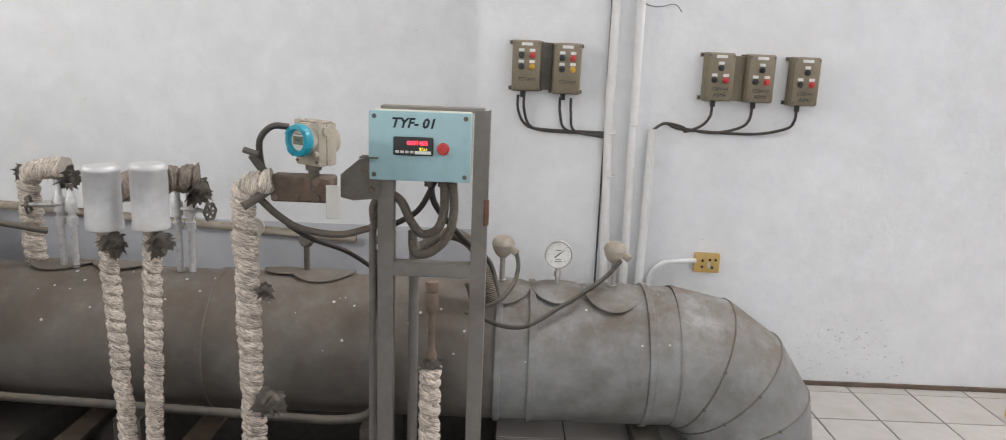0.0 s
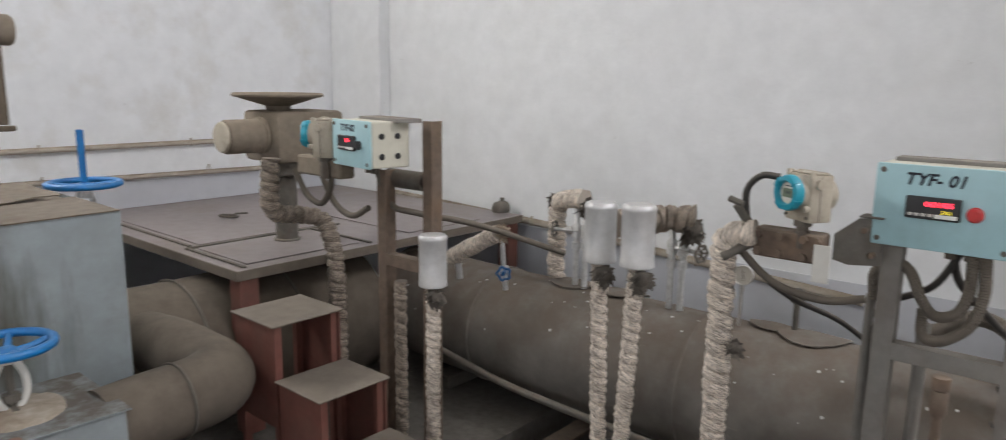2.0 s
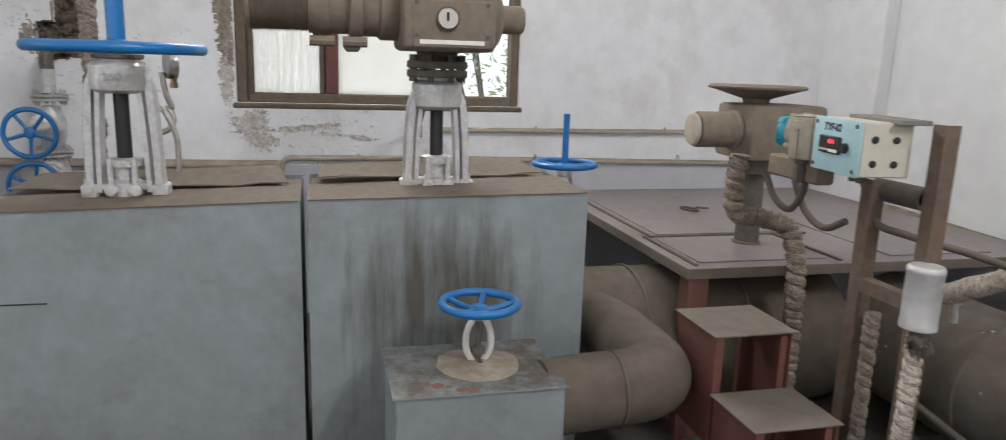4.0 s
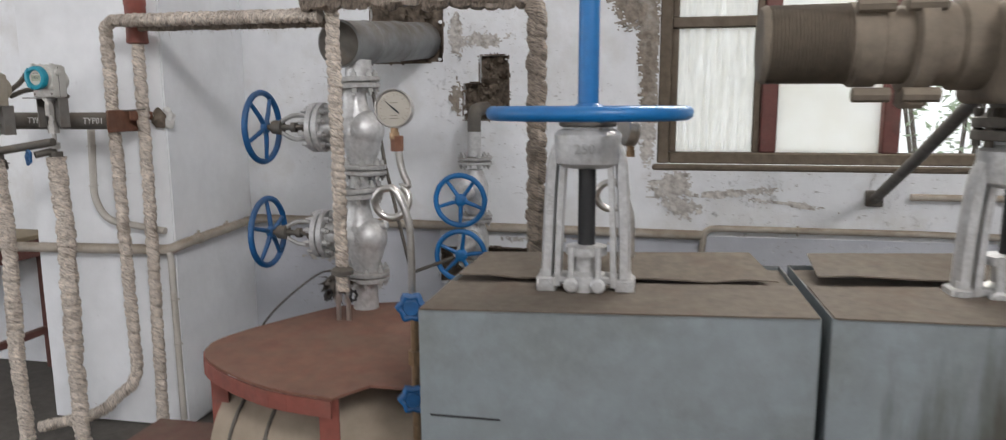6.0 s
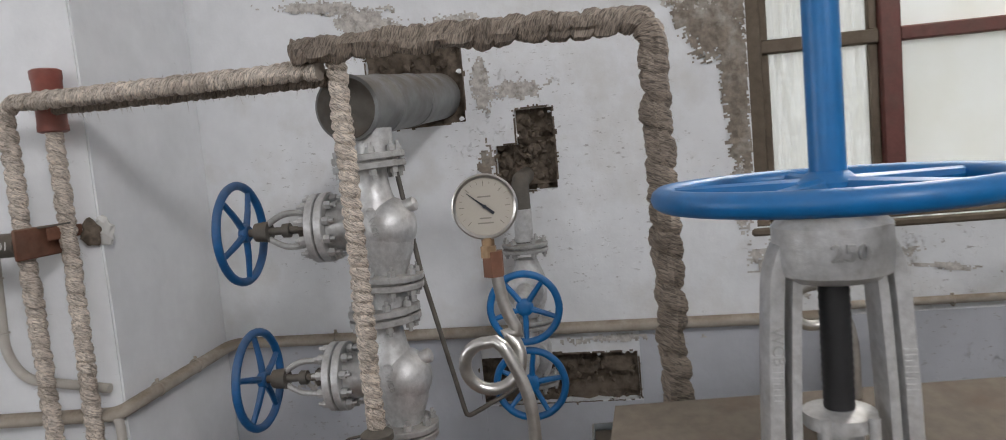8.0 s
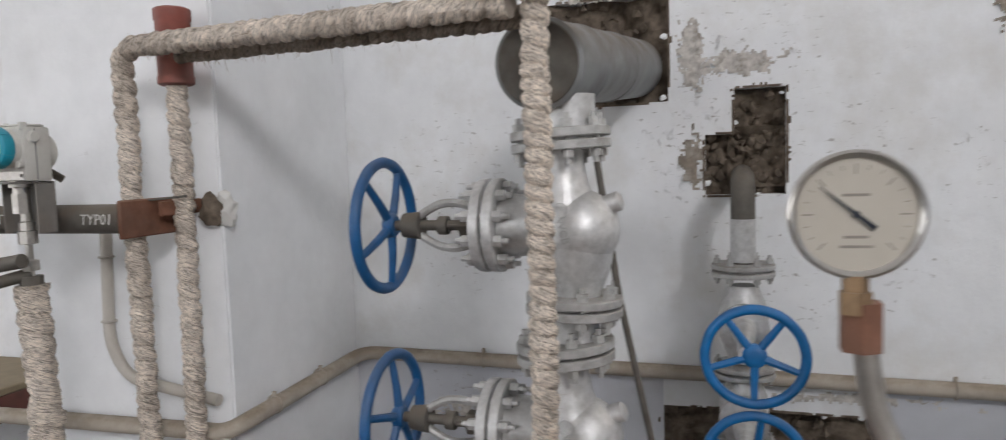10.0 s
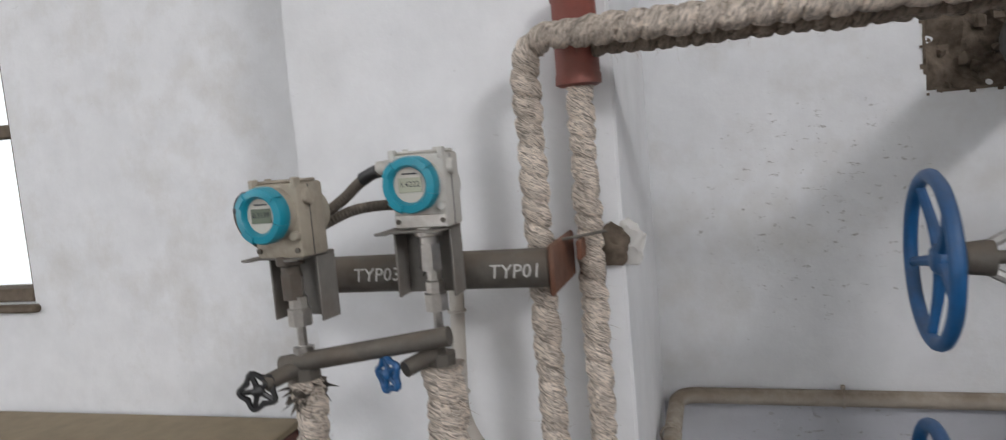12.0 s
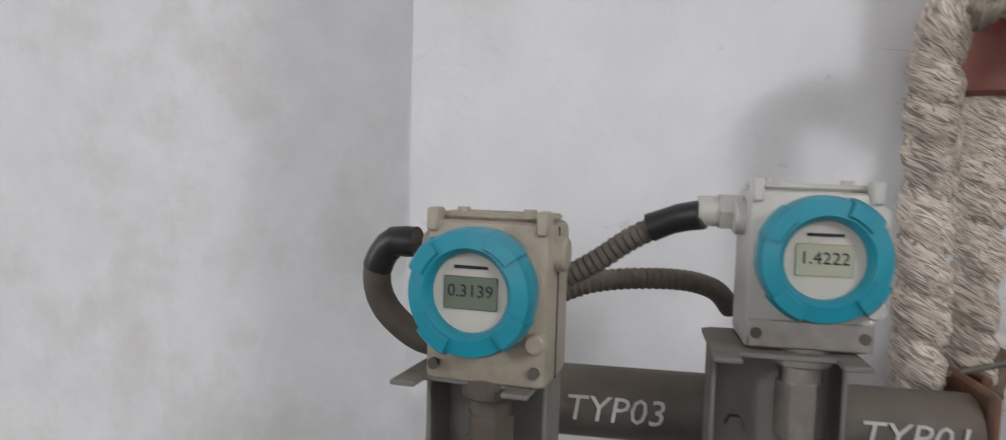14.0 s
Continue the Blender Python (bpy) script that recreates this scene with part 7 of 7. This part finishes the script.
b = lathe(bm_new(), (0, 0.06, 0.0), (0, -1, 0), [(0.035, 0), (0.042, 0.008), (0.042, 0.07), (0.034, 0.08), (0.015, 0.084)], 26)
cyl(b, (0, 0.03, 0.03), (0, 0.03, 0.06), 0.013, n=10)
part("case", b, STEEL_DIRTY, jn)
pressure_gauge((-0.97, 2.66, 0.75), (0.2, -1, 0.1), 0.036, "small pressure gauge behind the thick riser", 1.8, 0.18)
pp = thing("sensor_post", (-0.79, 2.70, 0.57), 0, "thin post with small dark junction", "sensor")
b = bm_new()
cyl(b, (0, 0, 0), (0, 0, 0.14), 0.011, n=10)
lathe(b, (0, 0, 0.13), (0, -1, 0.2), [(0.02, -0.02), (0.03, 0.0), (0.022, 0.03)], 14)
part("post", b, STEEL_DIRTY, pp)

# hoses and cables round the stand
flexible_hose([(-0.235, 2.2, 1.02), (-0.235, 2.2, 0.93), (-0.255, 2.2, 0.875), (-0.30, 2.2, 0.86), (-0.335, 2.2, 0.9), (-0.37, 2.23, 0.955), (-0.42, 2.25, 0.97), (-0.455, 2.25, 0.93), (-0.45, 2.25, 0.86)], 0.0135, "grey hose looping under the meter box")
flexible_hose([(-0.21, 2.2, 1.02), (-0.205, 2.2, 0.93), (-0.225, 2.2, 0.85), (-0.28, 2.2, 0.80), (-0.325, 2.22, 0.80), (-0.335, 2.25, 0.86)], 0.0135, "grey hose looping under the meter box")
flexible_hose([(-0.76, 2.08, 0.985), (-0.70, 2.1, 0.92), (-0.64, 2.12, 0.88), (-0.54, 2.15, 0.86), (-0.46, 2.2, 0.87)], 0.0105, "dark cable sleeve sagging from the manifold", False)
flexible_hose([(-0.68, 2.12, 0.89), (-0.63, 2.2, 0.83), (-0.55, 2.35, 0.75), (-0.45, 2.5, 0.62)], 0.008, "dark cable going down behind the stand", False, CABLE)
flexible_hose([(-0.655, 2.07, 1.18), (-0.70, 2.06, 1.18), (-0.735, 2.06, 1.14), (-0.735, 2.07, 1.07), (-0.725, 2.08, 1.03)], 0.009, "black cable of the transmitter", False, CABLE)
flexible_hose([(-0.28, 2.22, 1.03), (-0.27, 2.3, 0.93), (-0.2, 2.45, 0.8), (-0.1, 2.55, 0.68), (-0.06, 2.5, 0.55)], 0.010, "black cable behind the stand", False, CABLE)
flexible_hose([(-0.26, 2.22, 1.03), (-0.32, 2.26, 0.92), (-0.42, 2.3, 0.85), (-0.46, 2.3, 0.8)], 0.009, "black cable behind the stand", False, CABLE)
flexible_hose([(-0.36, 2.5, 0.72), (-0.25, 2.55, 0.78), (-0.15, 2.57, 0.72), (-0.08, 2.5, 0.55)], 0.022, "dark bundled hose behind the stand", True, HOSE)
for x, y0, y1, r in ((-0.46, -0.6, 0.87, 0.012), (-0.33, -0.6, 0.82, 0.016)):
    vp = thing("cable_riser", (x, 2.26, 0), 0, "grey steel riser tube behind the stand", "tube")
    part("tube", cyl(bm_new(), (0, 0, y0), (0, 0, y1), r, n=12), STAND, vp)

# ---- switch boxes on the wall ----
def switch_box(x0, x1, z0, z1, lines, buttons, label):
    t = thing("switch_box", ((x0 + x1) / 2, 3.16, z0), 0, label, "switch box", "wall switch boxes")
    w, h = (x1 - x0) / 2, z1 - z0
    part("case", box(bm_new(), -w, w, -0.055, -0.004, 0, h, 0.006, 2), SWITCHBOX, t)
    lid = part("lid", box(bm_new(), -w + 0.003, w - 0.003, -0.072, -0.0555, 0.003, h - 0.003, 0.007, 2), SWITCHBOX, t)
    for x in (-w + 0.01, w - 0.01):
        for z in (0.012, h - 0.012):
            part("screw", cyl(bm_new(), (x, -0.074, z), (x, -0.071, z), 0.004, n=8), STEEL_DIRTY, lid)
    part("name_label", box(bm_new(), -0.022, 0.022, -0.0735, -0.0718, h - 0.022, h - 0.010), WHITE_LABEL, lid)
    for x, z, mat in buttons:
        bt = part("button", lathe(bm_new(), (x, -0.072, z), (0, -1, 0), [(0.0125, 0), (0.0125, 0.005), (0.0095, 0.006), (0.0095, 0.013), (0.007, 0.016)], 18), mat, lid)
        part("button_label", box(bm_new(), x - 0.011, x + 0.011, -0.0735, -0.0718, z + 0.014, z + 0.026), WHITE_LABEL, lid)
    for k, line in enumerate(lines):
        text_mesh(line, 0.021, INK, facing((0, -1, 0), (0, -0.0725, 0.048 - 0.024 * k)), lid, "painted_mark", "hand-painted black letters", shear=0.2)
    for x in (-w, w):
        for z in (0.01, h - 0.01):
            part("lug", box(bm_new(), x - 0.012, x + 0.012, -0.006, -0.001, z - 0.008, z + 0.008, 0.001), STEEL_DIRTY, t)
    part("gland", cyl(bm_new(), (-0.01, -0.03, -0.025), (-0.01, -0.03, 0.0), 0.011, n=8), BLACK, t)
    return t


four = lambda h: [(-0.022, h - 0.06, BLACK), (0.022, h - 0.06, RED_BUTTON), (-0.022, h - 0.105, BLACK), (0.022, h - 0.105, YELLOW_BUTTON)]
three = lambda h: [(0.0, h - 0.062, BLACK), (-0.024, h - 0.11, BLACK), (0.022, h - 0.11, RED_BUTTON)]
switch_box(-0.049, 0.068, 1.262, 1.466, ["TD1AM"], four(0.204), "olive switch box with red and yellow buttons")
switch_box(0.118, 0.232, 1.255, 1.460, ["TD2AM"], four(0.205), "olive switch box with red and yellow buttons")
jb = thing("wiring_trough", (0.093, 3.16, 1.27), 0, "rusty grey plate between two switch boxes", "plate")
part("plate", box(bm_new(), -0.024, 0.024, -0.02, -0.002, 0, 0.19, 0.002), STEEL_DIRTY, jb)
switch_box(0.738, 0.855, 1.252, 1.446, ["12BV+4", "ASM4"], three(0.194), "olive switch box with three buttons")
switch_box(0.905, 1.020, 1.250, 1.444, ["12BV+3", "ASM3"], three(0.194), "olive switch box with three buttons")
switch_box(1.088, 1.202, 1.244, 1.440, ["12BV+1", "ASM2"], three(0.196), "olive switch box with three buttons")
jb = thing("wiring_trough", (0.88, 3.16, 1.255), 0, "olive plate between two switch boxes", "plate")
part("plate", box(bm_new(), -0.024, 0.024, -0.03, -0.002, 0, 0.18, 0.002), SWITCHBOX, jb)
for k, (x, z) in enumerate(((-0.02, 1.245), (0.005, 1.245), (0.155, 1.24), (0.2, 1.24))):
    e = 1.105 - 0.006 * k
    flexible_hose([(x, 3.13, z), (x + 0.003, 3.135, z - 0.06), (x + 0.035 - 0.005 * k, 3.14, e + 0.02), (x + 0.11, 3.145, e), (0.36, 3.145, e - 0.004)], 0.0055, "thin black cable from a switch box", False, CABLE)
for k, (x, z) in enumerate(((0.785, 1.235), (0.95, 1.232), (1.135, 1.228))):
    flexible_hose([(x, 3.13, z), (x - 0.003, 3.135, z - 0.05), (x - 0.035, 3.14, 1.145), (x - 0.10 - 0.04 * k, 3.145, 1.118), (0.68, 3.145, 1.135 - 0.004 * k), (0.60, 3.14, 1.15), (0.548, 3.13, 1.12)], 0.006, "thin black cable from a switch box", False, CABLE)
so = thing("wall_socket", (0.83, 3.16, 0.555), 0, "yellowed double wall socket with a switch", "socket")
part("plate", box(bm_new(), -0.055, 0.055, -0.03, -0.001, -0.043, 0.043, 0.006, 2), SOCKET, so)
for x, z in ((-0.022, 0.012), (-0.022, -0.016), (0.022, -0.018), (0.01, 0.016), (0.035, 0.016)):
    part("hole", cyl(bm_new(), (x, -0.032, z), (x, -0.0295, z), 0.006, n=12), BLACK, so)
part("switch", box(bm_new(), 0.0, 0.012, -0.036, -0.029, -0.02, 0.005, 0.002), BEIGE_LIGHT, so)

# ---- platform, steps and the far actuator ----
pf = thing("service_platform", (-3.35, 2.35, 0), 0, "dusty steel service platform with hatch covers", "platform")
b = box(bm_new(), -0.885, 0.83, -0.74, 0.98, 0.672, 0.68, 0.001)
part("deck", b, DECK, pf, "dusty deck plate")
b = bm_new()
box(b, -0.885, 0.832, -0.745, -0.739, 0.64, 0.679, 0.001)
box(b, 0.826, 0.834, -0.739, 0.98, 0.64, 0.679, 0.001)
part("edge_angle", b, TREAD, pf, "dusty edge angle")
for x0, x1, y0, y1 in ((-0.6, 0.3, -0.62, 0.1), (0.36, 0.76, -0.66, -0.1), (-0.1, 0.76, 0.2, 0.7)):
    b = bm_new()
    box(b, x0, x1, y0, y1, 0.68, 0.686, 0.002)
    part("hatch", b, DECK, pf, "loose hatch cover plate")
b = bm_new()
for x0, x1, y0, y1 in ((0.33, 0.345, -0.7, 0.1), (0.35, 0.8, -0.075, -0.06), (-0.62, 0.3, -0.67, -0.655), (0.35, 0.8, -0.70, -0.685)):
    box(b, x0, x1, y0, y1, 0.6805, 0.688)
part("seam", b, STEEL_DIRTY, pf, "dark raised joint")
for x, y in ((0.79, -0.70), (0.79, 0.9), (-0.8, -0.70)):
    b = bm_new()
    box(b, x - 0.04, x + 0.035, y - 0.03, y - 0.022, 0, 0.672, 0.001)
    box(b, x + 0.027, x + 0.035, y - 0.022, y + 0.05, 0, 0.672, 0.001)
    part("leg", b, OXIDE, pf)
rn = thing("ring_handle", (-3.55, 2.15, 0.688), 0, "loose dark lifting ring on the deck", "handle")
b = ring(bm_new(), (0, 0, 0.006), (0, 0.1, 1), 0.045, 0.006, 28, 8)
cyl(b, (-0.05, 0.06, 0.004), (-0.02, 0.12, 0.004), 0.005, n=8)
part("ring", b, STEEL_DIRTY, rn)
for k, (x0, x1, z) in enumerate(((-2.275, -2.03, 0.615), (-2.015, -1.785, 0.43), (-1.775, -1.54, 0.245))):
    s_ = thing("step_box", (x0, 1.455, 0), 0, "red steel step with dusty tread plate", "step", "steps to the platform")
    w, y1 = x1 - x0, 0.262
    part("tread", box(bm_new(), -0.01, w + 0.01, -0.012, y1 + 0.012, z - 0.006, z, 0.002), TREAD, s_, "dust-covered tread plate")
    b = bm_new()
    box(b, 0.0, w, 0.0, 0.005, max(0, z - 0.36), z - 0.007)
    part("side", b, OXIDE, s_, "red oxide side plate")
    b = bm_new()
    box(b, 0.0, w, y1 - 0.005, y1, max(0, z - 0.36), z - 0.007)
    part("side", b, OXIDE, s_, "red oxide side plate")
    for x in (0.0, w - 0.03):
        for y in (0.006, y1 - 0.036):
            part("leg", box(bm_new(), x + 0.001, x + 0.024, y + 0.001, y + 0.024, 0, z - 0.01), OXIDE, s_)

av = thing("far_actuator", (-2.87, 2.06, 0.68), 0, "dust-covered electric actuator with dished handwheel", "actuator")
part("gearbox", box(bm_new(), -0.13, 0.15, -0.12, 0.22, 0.37, 0.59, 0.02, 2), ACTUATOR, av)
b = bm_new()
lathe(b, (0.02, -0.30, 0.485), (0, 1, 0), [(0.05, 0), (0.068, 0.006), (0.072, 0.015), (0.072, 0.16), (0.08, 0.165), (0.08, 0.2)], 32)
part("motor", b, ACTUATOR, av)
part("motor_cap", lathe(bm_new(), (0.02, -0.315, 0.485), (0, 1, 0), [(0.03, 0), (0.06, 0.004), (0.066, 0.014)], 28), BEIGE, av, "pale motor end cap")
b = lathe(bm_new(), (0, -0.02, 0.59), (0, 0, 1), [(0.05, 0), (0.055, 0.02), (0.17, 0.056), (0.193, 0.061), (0.196, 0.069), (0.189, 0.076), (0.16, 0.064), (0.04, 0.035)], 48)
part("handwheel", b, ACTUATOR, av, "dished dusty handwheel")
b = bm_new()
lathe(b, (0, 0, 0.0), (0, 0, 1), [(0.06, 0), (0.06, 0.012), (0.05, 0.016), (0.05, 0.3), (0.09, 0.31), (0.09, 0.37)], 28)
part("column", b, STEEL_DIRTY, av)
flexible_hose([(-2.55, 1.9, 1.05), (-2.5, 1.92, 0.95), (-2.42, 1.93, 0.92), (-2.36, 1.93, 0.98), (-2.33, 1.92, 1.05)], 0.012, "dusty cable loop under the manifold", False)
flexible_hose([(-2.45, 1.95, 1.05), (-2.36, 1.95, 0.93), (-2.25, 1.95, 0.89), (-2.16, 1.96, 0.93)], 0.012, "dusty cable loop under the manifold", False)
flexible_hose([(-2.12, 1.97, 1.08), (-2.08, 2.0, 0.95), (-1.98, 2.05, 0.92), (-1.9, 2.3, 0.85), (-1.7, 2.6, 0.72)], 0.012, "dusty cable sagging behind the stand", False)

# lagged pipes on the floor between box and steps
lp = thing("lagged_pipe", (0, 0, 0), 0, "dust-covered lagged pipe with a wide bend", "pipe", "lagged pipes")
b = bm_new()
sweep(b, resample(fillet([(-2.08, 0.93, 0.43), (-2.10, 1.335, 0.45), (-2.5, 1.335, 0.45), (-2.9, 1.33, 0.41)], 0.13, 12), 0.02), lambda s, t: 0.115 + 0.004 * noise.noise(Vector((s * 6, math.cos(t), math.sin(t)))), 28)
part("lagging", b, LAGGING_SHADED, lp)
part("strap", ring(bm_new(), (-2.09, 1.15, 0.44), (0.05, -1, 0), 0.117, 0.004, 40, 6), STEEL_DIRTY, lp, "thin dark strap")
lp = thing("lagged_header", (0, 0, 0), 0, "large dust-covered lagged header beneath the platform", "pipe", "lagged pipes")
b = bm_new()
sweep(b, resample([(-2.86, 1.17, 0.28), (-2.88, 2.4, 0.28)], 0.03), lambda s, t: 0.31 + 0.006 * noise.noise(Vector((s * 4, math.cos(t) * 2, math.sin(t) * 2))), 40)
part("lagging", b, LAGGING_SHADED, lp)
for y in (1.22, 1.52, 1.95):
    part("strap", ring(bm_new(), (-2.865, y, 0.28), (0, 1, 0), 0.315, 0.005, 56, 6), STEEL_DIRTY, lp, "thin dark strap")
lp = thing("lagged_header", (0, 0, 0), 0, "dust-covered lagged pipe under the red plate", "pipe", "lagged pipes")
b = bm_new()
sweep(b, resample([(-3.0, -0.65, 0.30), (-3.0, -1.5, 0.28)], 0.03), lambda s, t: 0.25 + 0.006 * noise.noise(Vector((s * 4, math.cos(t) * 2, math.sin(t) * 2))), 40)
part("lagging", b, LAGGING_PALE, lp)

# red chequer plate deck beside the first box
rd = thing("chequer_deck", (0, 0, 0), 0, "red chequer plate deck with rounded corner on legs", "platform")
outline = [(-2.72, -0.72), (-2.72, -0.93), (-2.61, -1.0)]
outline += [(p.x, p.y) for p in spline([(-2.615, -1.02, 0), (-2.65, -1.21, 0), (-2.75, -1.41, 0), (-2.86, -1.55, 0), (-2.98, -1.605, 0), (-3.13, -1.57, 0), (-3.38, -1.44, 0), (-3.52, -1.33, 0), (-3.62, -1.1, 0)], 0.05)]
outline += [(-3.62, -0.72)]


def inside(x, y, ring_):
    odd = False
    for (xa, ya), (xb, yb) in zip(ring_, ring_[1:] + ring_[:1]):
        if (ya > y) != (yb > y) and x < xa + (y - ya) / (yb - ya) * (xb - xa):
            odd = not odd
    return odd


b = bm_new()
top = [b.verts.new((x, y, 0.63)) for x, y in outline]
bot = [b.verts.new((x, y, 0.622)) for x, y in outline]
b.faces.new(top[::-1])
b.faces.new(bot)
for i in range(len(top)):
    j = (i + 1) % len(top)
    b.faces.new((top[i], top[j], bot[j], bot[i]))
bmesh.ops.recalc_face_normals(b, faces=b.faces)
plate_ = part("plate", b, CHECKER, rd, "red chequer plate")
b = bm_new()
for i in range(0, 44):
    for j in range(0, 36):
        x, y = -2.63 - i * 0.024, -0.79 - j * 0.024
        if not all(inside(x + dx, y + dy, outline) for dx in (-0.012, 0.012) for dy in (-0.012, 0.012)):
            continue
        s = 1 if (i + j) % 2 else -1
        v = [b.verts.new((x + dx, y + s * dy, 0.6302 + dz)) for dx, dy, dz in ((-0.008, -0.008, 0), (-0.001, 0.001, 0.0016), (0.008, 0.008, 0), (0.001, -0.001, 0.0016))]
        b.faces.new(v)
bmesh.ops.recalc_face_normals(b, faces=b.faces)
tagged(part("raised_tread", b, CHECKER, plate_), kind="stuff")
b = bm_new()
for (xa, ya), (xb, yb) in zip(outline[2:-1], outline[3:-1]):
    d = Vector((xb - xa, yb - ya, 0)).normalized()
    nrm = Vector((-d.y, d.x, 0)) * 0.006
    q = [Vector((xa, ya, 0.62)), Vector((xb, yb, 0.62)), Vector((xb, yb, 0.57)), Vector((xa, ya, 0.57))]
    v = [b.verts.new(p) for p in q] + [b.verts.new(p + nrm) for p in q]
    for f in ((0, 1, 2, 3), (7, 6, 5, 4), (0, 4, 5, 1), (1, 5, 6, 2), (2, 6, 7, 3), (3, 7, 4, 0)):
        b.faces.new([v[i] for i in f])
bmesh.ops.recalc_face_normals(b, faces=b.faces)
part("rim", b, OXIDE_BRIGHT, rd, "red painted rim")
for x, y in ((-2.66, -1.02), (-2.88, -1.5), (-3.42, -1.34)):
    b = bm_new()
    box(b, x - 0.03, x + 0.03, y - 0.03, y - 0.024, 0, 0.62)
    box(b, x + 0.024, x + 0.03, y - 0.024, y + 0.03, 0, 0.62)
    part("leg", b, OXIDE_BRIGHT, rd)

for y in (-1.28, -1.4):
    st_ = thing("pipe_strap", (-3.0, y, 0.285), 0, "thin dark strap round the lagged pipe", "strap", "pipe straps")
    part("band", ring(bm_new(), (0, 0, 0), (0.12, 1, 0), 0.254, 0.006, 48, 6), STEEL_DIRTY, st_)
lo = thing("low_step", (-3.0, -1.78, 0), 0, "low red painted step plate on short legs", "step")
part("plate", box(bm_new(), -0.26, 0.3, -0.26, 0.2, 0.19, 0.2, 0.003), OXIDE, lo, "red step plate")
for x in (-0.24, 0.27):
    for y in (-0.24, 0.17):
        part("leg", box(bm_new(), x - 0.015, x + 0.015, y - 0.015, y + 0.015, -0.012, 0.19, 0.002), OXIDE, lo)

# table in the next bay
tt = thing("table", (-3.85, -3.98, 0), 0, "worn table with red-brown legs in the next bay", "table")
part("tabletop", box(bm_new(), -0.37, 0.37, -0.66, 0.66, 0.735, 0.76, 0.004), TABLETOP, tt)
part("apron", box(bm_new(), -0.35, 0.36, -0.64, 0.655, 0.64, 0.734, 0.004), OXIDE, tt, "red-brown apron")
for x in (-0.34, 0.30):
    for y in (-0.62, 0.58):
        part("leg", box(bm_new(), x, x + 0.05, y, y + 0.05, 0, 0.64, 0.004), OXIDE, tt)
part("stretcher", box(bm_new(), -0.29, 0.3, 0.59, 0.62, 0.2, 0.24, 0.003), OXIDE, tt)

yp = thing("yellow_post", (2.10, 2.9, 0), 0, "yellow painted post standing on the tiles", "post")
part("post", cyl(bm_new(), (0, 0, 0), (0, 0, 0.16), 0.03, n=20, bevel=0.004), YELLOW, yp)
wr = thing("loose_wire", (0.43, 3.152, 1.63), 0, "thin bent wire on the wall", "wire")
part("wire", sweep(bm_new(), spline([(0, 0, 0.06), (0.05, -0.004, 0.0), (0.11, -0.004, -0.012), (0.17, -0.006, 0.0), (0.2, -0.012, -0.03)], 0.01), 0.0018, 6), CABLE, wr)

# ---- floor tiles ----
P = 0.262
tile_mesh = mesh_of("tile", box(bm_new(), -P / 2 + 0.003, P / 2 - 0.003, -P / 2 + 0.003, P / 2 - 0.003, -0.012, 0.0, 0.0015), TILE)
floor_ob = bpy.data.objects["floor"]
for i in range(12):
    for j in range(-1, 9):
        x, y = -0.056 + P * (i + 0.5), 2.83 + P / 2 - P * j
        o = new("tile", tile_mesh)
        o.parent = floor_ob
        o.matrix_basis = Matrix.Translation((x, y, 0.0))
        if j < 0:
            o.matrix_basis = Matrix.Translation((x, 3.124, 0.0)) @ Matrix.Diagonal((1, 0.25, 1, 1))
b = box(bm_new(), -0.055, 4.4, -8.0, 3.158, -0.0118, -0.003)
structure("floor_joint", b, GROUT, "grey tile joints", "floor")
